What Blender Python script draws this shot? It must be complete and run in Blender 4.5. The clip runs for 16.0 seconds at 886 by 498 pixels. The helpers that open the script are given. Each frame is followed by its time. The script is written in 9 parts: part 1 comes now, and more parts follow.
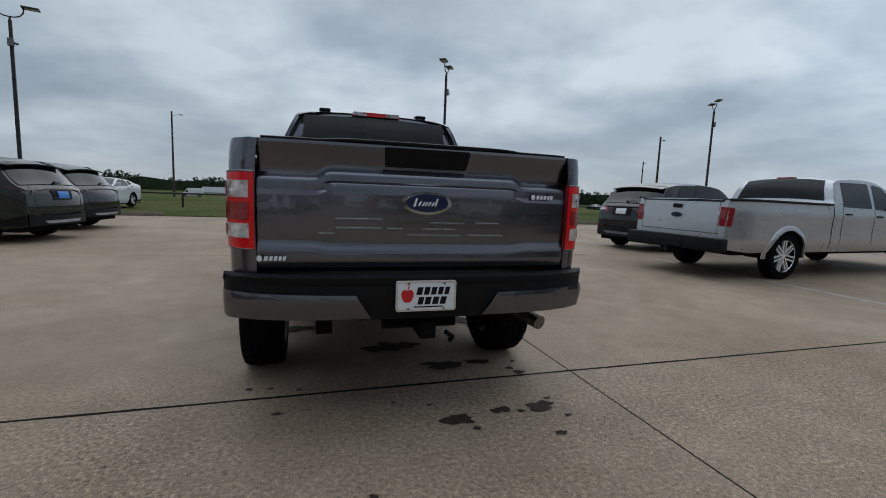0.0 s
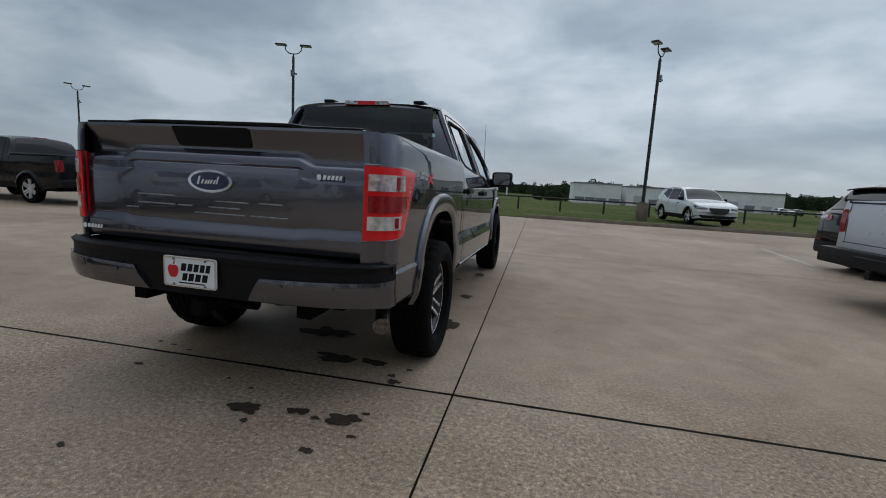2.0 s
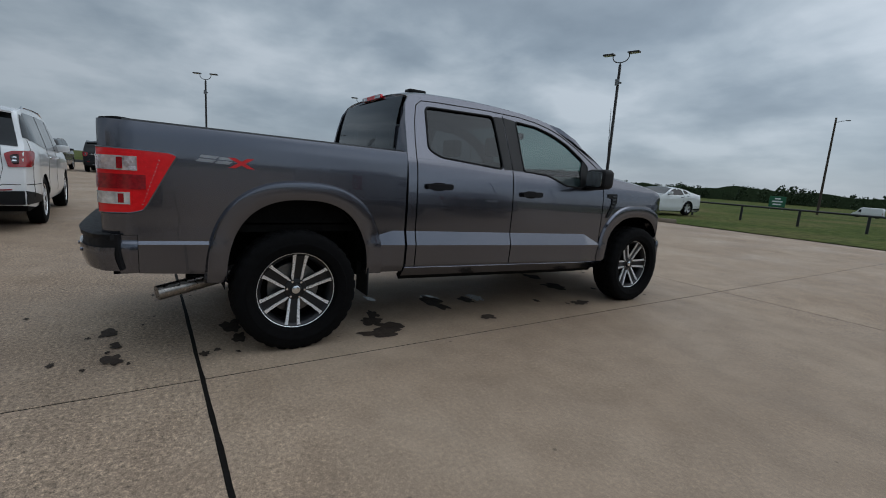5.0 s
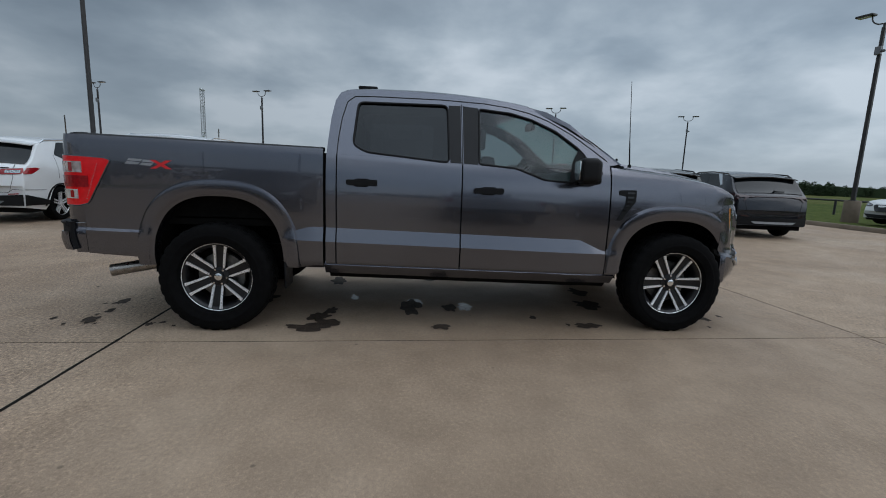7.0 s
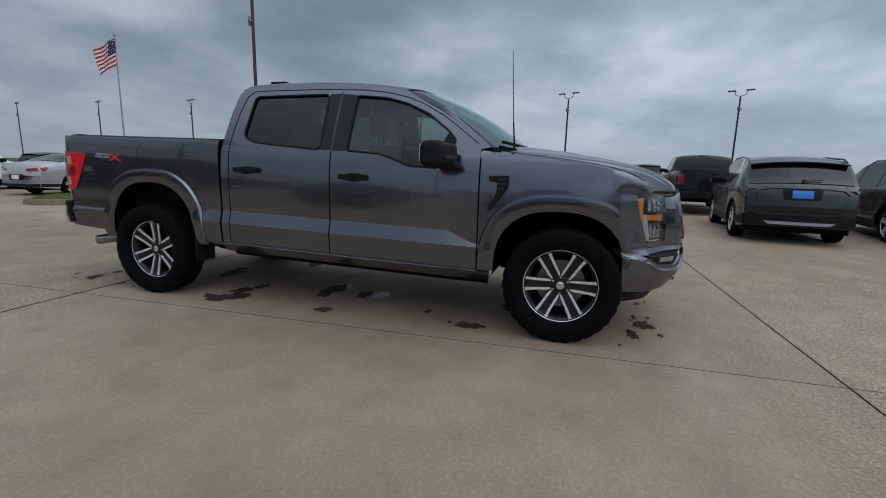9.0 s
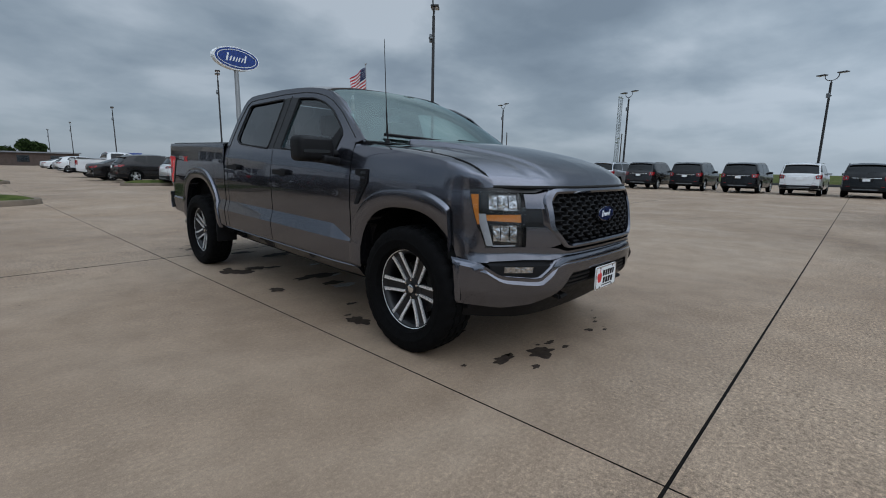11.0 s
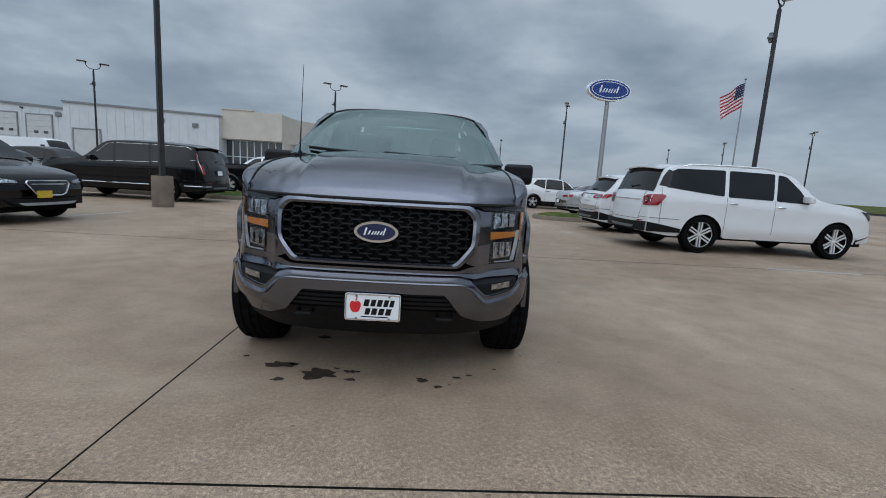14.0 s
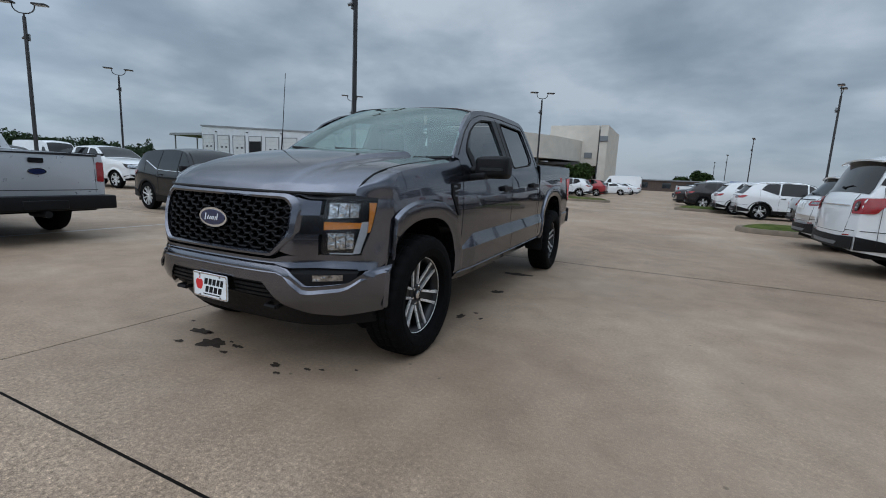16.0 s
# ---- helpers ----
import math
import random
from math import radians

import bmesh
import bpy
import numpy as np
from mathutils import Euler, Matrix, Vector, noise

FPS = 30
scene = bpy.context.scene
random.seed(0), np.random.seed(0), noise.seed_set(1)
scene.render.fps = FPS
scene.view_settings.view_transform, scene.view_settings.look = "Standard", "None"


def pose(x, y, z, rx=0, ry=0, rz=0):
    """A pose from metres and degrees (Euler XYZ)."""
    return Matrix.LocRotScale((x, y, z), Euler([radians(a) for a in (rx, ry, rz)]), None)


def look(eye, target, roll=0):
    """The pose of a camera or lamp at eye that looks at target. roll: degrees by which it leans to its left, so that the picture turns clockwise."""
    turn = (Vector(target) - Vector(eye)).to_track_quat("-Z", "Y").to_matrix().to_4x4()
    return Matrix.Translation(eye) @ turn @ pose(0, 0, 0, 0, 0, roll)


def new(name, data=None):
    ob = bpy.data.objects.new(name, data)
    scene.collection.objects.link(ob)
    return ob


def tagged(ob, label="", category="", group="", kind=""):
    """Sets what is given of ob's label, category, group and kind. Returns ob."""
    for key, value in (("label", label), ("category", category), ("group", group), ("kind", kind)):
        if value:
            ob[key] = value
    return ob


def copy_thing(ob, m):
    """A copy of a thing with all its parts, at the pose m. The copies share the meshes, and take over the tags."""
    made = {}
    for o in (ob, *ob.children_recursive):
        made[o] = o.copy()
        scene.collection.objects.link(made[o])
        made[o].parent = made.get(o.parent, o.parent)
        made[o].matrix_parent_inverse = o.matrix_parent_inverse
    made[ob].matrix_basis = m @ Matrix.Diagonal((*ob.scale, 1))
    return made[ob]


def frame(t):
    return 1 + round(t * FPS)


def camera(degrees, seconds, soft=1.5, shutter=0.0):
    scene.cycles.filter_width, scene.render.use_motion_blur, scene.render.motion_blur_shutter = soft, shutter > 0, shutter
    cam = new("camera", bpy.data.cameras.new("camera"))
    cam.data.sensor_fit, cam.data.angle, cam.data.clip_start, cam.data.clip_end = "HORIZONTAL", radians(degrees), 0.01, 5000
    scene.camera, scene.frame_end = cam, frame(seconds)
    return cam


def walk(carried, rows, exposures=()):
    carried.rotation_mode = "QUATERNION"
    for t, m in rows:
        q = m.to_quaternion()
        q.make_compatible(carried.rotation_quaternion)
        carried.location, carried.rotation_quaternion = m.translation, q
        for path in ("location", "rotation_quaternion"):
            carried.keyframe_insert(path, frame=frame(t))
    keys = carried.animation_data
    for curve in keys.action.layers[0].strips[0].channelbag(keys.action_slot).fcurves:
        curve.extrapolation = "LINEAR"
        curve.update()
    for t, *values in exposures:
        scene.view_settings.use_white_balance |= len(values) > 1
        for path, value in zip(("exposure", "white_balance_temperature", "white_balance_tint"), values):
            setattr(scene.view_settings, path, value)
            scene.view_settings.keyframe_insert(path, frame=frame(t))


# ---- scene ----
cam = camera(89.0, 16.0, soft=1.0)
PATH = [
    (0, (-0.566, -5.025, 1.219), (-0.003, -3.121, 0.979), 2.2),
    (0.5, (-0.002, -5.024, 1.203), (0.328, -3.066, 0.969), 1.8),
    (1, (0.553, -5.013, 1.198), (0.65, -3.031, 0.948), 2.2),
    (1.5, (1.101, -4.92, 1.202), (0.942, -2.945, 0.931), 2.7),
    (2, (1.653, -4.774, 1.227), (1.228, -2.841, 0.939), 3.3),
    (2.5, (2.16, -4.538, 1.224), (1.474, -2.681, 0.938), 3.3),
    (3, (2.638, -4.25, 1.233), (1.708, -2.504, 0.944), 3.6),
    (3.5, (3.061, -3.889, 1.236), (1.91, -2.281, 0.938), 3.6),
    (4, (3.43, -3.473, 1.244), (2.088, -2.02, 0.943), 3.4),
    (4.2, (3.568, -3.29, 1.272), (2.153, -1.91, 0.964), 3.7),
    (6.3, (4.387, -1.126, 1.242), (2.479, -0.618, 0.926), 2.5),
    (6.5, (4.418, -0.911, 1.243), (2.488, -0.493, 0.926), 2.4),
    (7, (4.46, -0.335, 1.239), (2.496, -0.134, 0.92), 2.1),
    (7.5, (4.49, 0.235, 1.241), (2.518, 0.242, 0.911), 2.1),
    (8, (4.432, 0.848, 1.284), (2.475, 0.646, 0.92), 1.8),
    (8.5, (4.353, 1.436, 1.226), (2.416, 1.064, 0.896), 1.4),
    (8.7, (4.296, 1.674, 1.223), (2.373, 1.239, 0.887), 1.4),
    (10.8, (3.035, 3.949, 1.19), (1.536, 2.678, 0.822), 1.2),
    (11, (2.864, 4.116, 1.198), (1.432, 2.765, 0.844), 1.1),
    (11.5, (2.417, 4.483, 1.202), (1.158, 2.964, 0.875), 1.5),
    (12, (1.922, 4.769, 1.22), (0.857, 3.102, 0.922), 1.8),
    (12.5, (1.404, 5.012, 1.219), (0.582, 3.212, 0.932), 2.4),
    (13, (0.845, 5.16, 1.217), (0.279, 3.264, 0.928), 2.6),
    (13.5, (0.297, 5.29, 1.228), (-0.02, 3.338, 0.932), 3.2),
    (14, (-0.273, 5.304, 1.228), (-0.349, 3.328, 0.925), 3.5),
    (14.5, (-0.833, 5.242, 1.228), (-0.648, 3.273, 0.932), 3.6),
    (15, (-1.374, 5.098, 1.226), (-0.943, 3.169, 0.918), 3.1),
    (15.5, (-1.911, 4.9, 1.219), (-1.246, 3.039, 0.913), 2.7),
    (16, (-2.404, 4.638, 1.227), (-1.528, 2.869, 0.909), 2.7),
]
walk(cam, [(t, look(eye, target, roll)) for t, eye, target, roll in PATH], exposures=[(0, -0.07, 6350, 10), (5, -0.07, 6330, 10), (7.5, 0.14, 6300, 10), (11, 0.2, 6150, 10), (14, 0.30, 6100, 10), (16, 0.35, 6100, 10)])

# ---- world and sun: overcast ----
world = bpy.data.worlds.new("overcast_sky")
scene.world = world
world.use_nodes = True
wn, wl = world.node_tree.nodes, world.node_tree.links
wn.clear()
SUN_EL, SUN_ROT = radians(44), radians(15)
w_out = wn.new("ShaderNodeOutputWorld")
w_bg = wn.new("ShaderNodeBackground")
w_bg.inputs["Strength"].default_value = 1.0
w_sky = wn.new("ShaderNodeTexSky")
w_sky.sky_type = "NISHITA"
w_sky.sun_disc = False
w_sky.sun_elevation, w_sky.sun_rotation = SUN_EL, SUN_ROT
w_dim = wn.new("ShaderNodeMix")
w_dim.data_type, w_dim.blend_type = "RGBA", "MULTIPLY"
w_dim.inputs["Factor"].default_value = 1.0
w_dim.inputs["B"].default_value = (0.09, 0.09, 0.09, 1)
wl.new(w_sky.outputs["Color"], w_dim.inputs["A"])
# the cloud deck: a plane overhead, so that the clouds flatten towards the horizon
w_tc = wn.new("ShaderNodeTexCoord")
w_sep = wn.new("ShaderNodeSeparateXYZ")
wl.new(w_tc.outputs["Generated"], w_sep.inputs["Vector"])
w_up = wn.new("ShaderNodeMath")
w_up.operation = "MAXIMUM"
w_up.inputs[1].default_value = 0.0
wl.new(w_sep.outputs["Z"], w_up.inputs[0])
w_add = wn.new("ShaderNodeMath")
w_add.operation = "ADD"
w_add.inputs[1].default_value = 0.26
wl.new(w_up.outputs[0], w_add.inputs[0])
w_div = wn.new("ShaderNodeVectorMath")
w_div.operation = "DIVIDE"
w_comb = wn.new("ShaderNodeCombineXYZ")
for k in range(3):
    wl.new(w_add.outputs[0], w_comb.inputs[k])
wl.new(w_tc.outputs["Generated"], w_div.inputs[0])
wl.new(w_comb.outputs["Vector"], w_div.inputs[1])


def cloud_noise(scale, detail, rough, dist, shift):
    mp = wn.new("ShaderNodeMapping")
    mp.inputs["Location"].default_value = shift
    wl.new(w_div.outputs[0], mp.inputs["Vector"])
    nz = wn.new("ShaderNodeTexNoise")
    nz.inputs["Scale"].default_value = scale
    nz.inputs["Detail"].default_value = detail
    nz.inputs["Roughness"].default_value = rough
    nz.inputs["Distortion"].default_value = dist
    wl.new(mp.outputs["Vector"], nz.inputs["Vector"])
    return nz


def w_ramp(stops):
    r = wn.new("ShaderNodeValToRGB")
    els = r.color_ramp.elements
    while len(els) < len(stops):
        els.new(0.5)
    for e, (p, c) in zip(els, stops):
        e.position, e.color = p, (*c, 1)
    return r


big = cloud_noise(0.85, 4, 0.45, 0.15, (3.1, 1.7, 0.4))
fine = cloud_noise(1.9, 6, 0.52, 0.12, (0.3, 5.2, 1.1))
w_mixn = wn.new("ShaderNodeMath")
w_mixn.operation = "MULTIPLY_ADD"
w_mixn.inputs[1].default_value = 0.48
wl.new(fine.outputs["Fac"], w_mixn.inputs[0])
w_half = wn.new("ShaderNodeMath")
w_half.operation = "MULTIPLY"
w_half.inputs[1].default_value = 0.56
wl.new(big.outputs["Fac"], w_half.inputs[0])
wl.new(w_half.outputs[0], w_mixn.inputs[2])
w_cloud = w_ramp([(0.38, (0.195, 0.250, 0.305)), (0.47, (0.275, 0.340, 0.400)), (0.545, (0.40, 0.470, 0.527)), (0.63, (0.58, 0.645, 0.70))])
wl.new(w_mixn.outputs[0], w_cloud.inputs["Fac"])
# a pale band low over the horizon
w_band = w_ramp([(0.0, (0.345, 0.40, 0.45)), (0.07, (0.31, 0.365, 0.42)), (0.20, (0.30, 0.34, 0.38)), (0.45, (0.46, 0.48, 0.50)), (1.0, (0.62, 0.63, 0.64))])
wl.new(w_up.outputs[0], w_band.inputs["Fac"])
w_low = w_ramp([(0.0, (0.80, 0.80, 0.80)), (0.08, (0.45, 0.45, 0.45)), (0.25, (0.12, 0.12, 0.12)), (1.0, (0.30, 0.30, 0.30))])
wl.new(w_up.outputs[0], w_low.inputs["Fac"])
w_mix1 = wn.new("ShaderNodeMix")
w_mix1.data_type = "RGBA"
wl.new(w_low.outputs["Color"], w_mix1.inputs["Factor"])
wl.new(w_cloud.outputs["Color"], w_mix1.inputs["A"])
wl.new(w_band.outputs["Color"], w_mix1.inputs["B"])
w_mix2 = wn.new("ShaderNodeMix")
w_mix2.data_type = "RGBA"
w_mix2.inputs["Factor"].default_value = 0.92
wl.new(w_dim.outputs["Result"], w_mix2.inputs["A"])
wl.new(w_mix1.outputs["Result"], w_mix2.inputs["B"])
wl.new(w_mix2.outputs["Result"], w_bg.inputs["Color"])
# an overcast sky is brightest overhead
w_gain = wn.new("ShaderNodeMapRange")
for key, v in (("From Min", 0.52), ("From Max", 0.92), ("To Min", 1.0), ("To Max", 3.0)):
    w_gain.inputs[key].default_value = v
wl.new(w_up.outputs[0], w_gain.inputs["Value"])
# thicker cloud to the south, thinner to the north
w_south = wn.new("ShaderNodeMapRange")
w_south.interpolation_type = "SMOOTHSTEP"
for key, v in (("From Min", -0.95), ("From Max", 0.95), ("To Min", 0.70), ("To Max", 1.20)):
    w_south.inputs[key].default_value = v
w_dot = wn.new("ShaderNodeVectorMath")
w_dot.operation = "DOT_PRODUCT"
w_dot.inputs[1].default_value = (0.08, 0.99, 0.0)
wl.new(w_tc.outputs["Generated"], w_dot.inputs[0])
wl.new(w_dot.outputs["Value"], w_south.inputs["Value"])
w_mul = wn.new("ShaderNodeMath")
w_mul.operation = "MULTIPLY"
wl.new(w_gain.outputs["Result"], w_mul.inputs[0])
wl.new(w_south.outputs["Result"], w_mul.inputs[1])
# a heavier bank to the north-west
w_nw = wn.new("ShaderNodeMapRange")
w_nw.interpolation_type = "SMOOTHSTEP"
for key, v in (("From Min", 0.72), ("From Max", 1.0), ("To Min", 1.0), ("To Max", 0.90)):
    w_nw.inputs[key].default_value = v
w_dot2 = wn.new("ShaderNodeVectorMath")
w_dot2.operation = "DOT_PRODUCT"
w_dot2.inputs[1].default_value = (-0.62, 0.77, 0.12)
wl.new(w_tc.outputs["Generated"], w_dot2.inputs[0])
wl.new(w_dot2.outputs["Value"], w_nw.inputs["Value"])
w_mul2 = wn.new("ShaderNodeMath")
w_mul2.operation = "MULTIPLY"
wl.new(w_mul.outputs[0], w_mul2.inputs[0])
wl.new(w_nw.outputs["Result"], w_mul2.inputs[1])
# unseen eastern sky, brightened to lift the truck's right side
w_east = wn.new("ShaderNodeMapRange")
w_east.interpolation_type = "SMOOTHSTEP"
for key, v in (("From Min", 0.78), ("From Max", 1.0), ("To Min", 1.0), ("To Max", 1.35)):
    w_east.inputs[key].default_value = v
w_dot3 = wn.new("ShaderNodeVectorMath")
w_dot3.operation = "DOT_PRODUCT"
w_dot3.inputs[1].default_value = (0.95, 0.12, 0.28)
wl.new(w_tc.outputs["Generated"], w_dot3.inputs[0])
wl.new(w_dot3.outputs["Value"], w_east.inputs["Value"])
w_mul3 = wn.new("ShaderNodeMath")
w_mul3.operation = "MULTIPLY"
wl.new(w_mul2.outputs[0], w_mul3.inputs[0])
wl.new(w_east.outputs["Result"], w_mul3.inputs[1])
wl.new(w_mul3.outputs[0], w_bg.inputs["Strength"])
wl.new(w_bg.outputs["Background"], w_out.inputs["Surface"])

sun = new("sun", bpy.data.lights.new("sun", "SUN"))
sun.data.energy, sun.data.angle, sun.data.color = 0.45, radians(70), (1.0, 0.97, 0.93)
sun.matrix_world = pose(0, 0, 30, 46, 0, 165)

# ---- materials ----
def mat_new(name):
    m = bpy.data.materials.new(name)
    m.use_nodes = True
    nt = m.node_tree
    return m, nt, nt.nodes["Principled BSDF"]


def noise_node(nt, scale, detail=4, rough=0.55, dist=0.0, coord="Object"):
    tc = nt.nodes.new("ShaderNodeTexCoord")
    nz = nt.nodes.new("ShaderNodeTexNoise")
    nz.inputs["Scale"].default_value = scale
    nz.inputs["Detail"].default_value = detail
    nz.inputs["Roughness"].default_value = rough
    nz.inputs["Distortion"].default_value = dist
    nt.links.new(tc.outputs[coord], nz.inputs["Vector"])
    return nz


def ramp_node(nt, fac, stops):
    r = nt.nodes.new("ShaderNodeValToRGB")
    els = r.color_ramp.elements
    while len(els) < len(stops):
        els.new(0.5)
    for e, (p, c) in zip(els, stops):
        e.position, e.color = p, (*c, 1) if len(c) == 3 else c
    nt.links.new(fac, r.inputs["Fac"])
    return r


def bump_node(nt, height, strength, distance, normal=None):
    b = nt.nodes.new("ShaderNodeBump")
    b.inputs["Strength"].default_value = strength
    b.inputs["Distance"].default_value = distance
    nt.links.new(height, b.inputs["Height"])
    if normal is not None:
        nt.links.new(normal, b.inputs["Normal"])
    return b


def mix_node(nt, a, b, fac, mode="MIX"):
    x = nt.nodes.new("ShaderNodeMix")
    x.data_type, x.blend_type = "RGBA", mode
    for key, v in (("A", a), ("B", b)):
        if isinstance(v, tuple):
            x.inputs[key].default_value = (*v, 1)
        else:
            nt.links.new(v, x.inputs[key])
    if isinstance(fac, float):
        x.inputs["Factor"].default_value = fac
    else:
        nt.links.new(fac, x.inputs["Factor"])
    return x.outputs["Result"]


def simple(name, col, rough=0.5, metal=0.0, coat=0.0, var=0.12, scale=9.0, bump=0.0, bscale=60.0, spec=0.5):
    """A plain surface with a little tone variation, uneven gloss and fine relief."""
    m, nt, p = mat_new(name)
    nz = noise_node(nt, scale, 5)
    lo = tuple(c * (1 - var) for c in col)
    hi = tuple(min(1, c * (1 + var)) for c in col)
    r = ramp_node(nt, nz.outputs["Fac"], [(0.3, lo), (0.7, hi)])
    nt.links.new(r.outputs["Color"], p.inputs["Base Color"])
    p.inputs["Metallic"].default_value = metal
    p.inputs["Coat Weight"].default_value = coat
    p.inputs["Coat Roughness"].default_value = 0.04
    p.inputs["Specular IOR Level"].default_value = spec
    n2 = noise_node(nt, scale * 3.3, 4)
    rr = ramp_node(nt, n2.outputs["Fac"], [(0.3, (max(0, rough - 0.06),) * 3), (0.7, (min(1, rough + 0.06),) * 3)])
    nt.links.new(rr.outputs["Color"], p.inputs["Roughness"])
    if bump:
        n3 = noise_node(nt, bscale, 3)
        b = bump_node(nt, n3.outputs["Fac"], bump, 0.01)
        nt.links.new(b.outputs["Normal"], p.inputs["Normal"])
    return m


def paint(name, col, metal=0.5, rough=0.32, coat=1.0, dirt=0.05, spec=0.5, spread=1.0, edge=1.0):
    """Car paint: a metallic base under clear coat, thin road dust low down its panels."""
    m, nt, p = mat_new(name)
    nz = noise_node(nt, 2.2, 5, 0.6)
    lo = tuple(c * (1 - 0.08 * spread) for c in col)
    hi = tuple(min(1, c * (1 + 0.07 * spread)) for c in col)
    base = ramp_node(nt, nz.outputs["Fac"], [(0.3, lo), (0.7, hi)]).outputs["Color"]
    dust = noise_node(nt, 5.5, 7, 0.7, 0.4)
    df = ramp_node(nt, dust.outputs["Fac"], [(0.50, (0, 0, 0)), (0.78, (dirt * 0.5,) * 3)])
    col_out = mix_node(nt, base, (0.22, 0.20, 0.17), df.outputs["Color"])
    nt.links.new(col_out, p.inputs["Base Color"])
    p.inputs["Metallic"].default_value = metal
    p.inputs["Specular Tint"].default_value = (edge, edge, edge, 1)
    p.inputs["Coat Weight"].default_value = coat
    p.inputs["Specular IOR Level"].default_value = spec
    n2 = noise_node(nt, 7.0, 5, 0.6)
    rr = ramp_node(nt, n2.outputs["Fac"], [(0.3, (rough - 0.04 * spread,) * 3), (0.75, (rough + 0.10 * spread,) * 3)])
    nt.links.new(rr.outputs["Color"], p.inputs["Roughness"])
    cr = ramp_node(nt, dust.outputs["Fac"], [(0.4, (0.01,) * 3), (0.8, (0.045,) * 3)])
    nt.links.new(cr.outputs["Color"], p.inputs["Coat Roughness"])
    n3 = noise_node(nt, 340.0, 2)
    b = bump_node(nt, n3.outputs["Fac"], 0.015, 0.001)
    nt.links.new(b.outputs["Normal"], p.inputs["Normal"])
    return m


def glass(name, tint, r0=0.06, gloss_rough=0.02, sheen=(0.95, 0.98, 1.0)):
    """Thin car glass: tinted see-through with a mirror layer that grows towards grazing."""
    m, nt, p = mat_new(name)
    nt.nodes.remove(p)
    out = nt.nodes["Material Output"]
    tr = nt.nodes.new("ShaderNodeBsdfTransparent")
    tr.inputs["Color"].default_value = (*tint, 1)
    gl = nt.nodes.new("ShaderNodeBsdfGlossy")
    gl.inputs["Roughness"].default_value = gloss_rough
    gl.inputs["Color"].default_value = (*sheen, 1)
    lw = nt.nodes.new("ShaderNodeLayerWeight")
    lw.inputs["Blend"].default_value = 0.5
    pw = nt.nodes.new("ShaderNodeMath")
    pw.operation = "POWER"
    pw.inputs[1].default_value = 4.2
    nt.links.new(lw.outputs["Facing"], pw.inputs[0])
    ma = nt.nodes.new("ShaderNodeMath")
    ma.operation = "MULTIPLY_ADD"
    ma.inputs[1].default_value = 1 - r0
    ma.inputs[2].default_value = r0
    nt.links.new(pw.outputs[0], ma.inputs[0])
    mx = nt.nodes.new("ShaderNodeMixShader")
    nt.links.new(ma.outputs[0], mx.inputs["Fac"])
    nt.links.new(tr.outputs[0], mx.inputs[1])
    nt.links.new(gl.outputs[0], mx.inputs[2])
    nt.links.new(mx.outputs[0], out.inputs["Surface"])
    return m


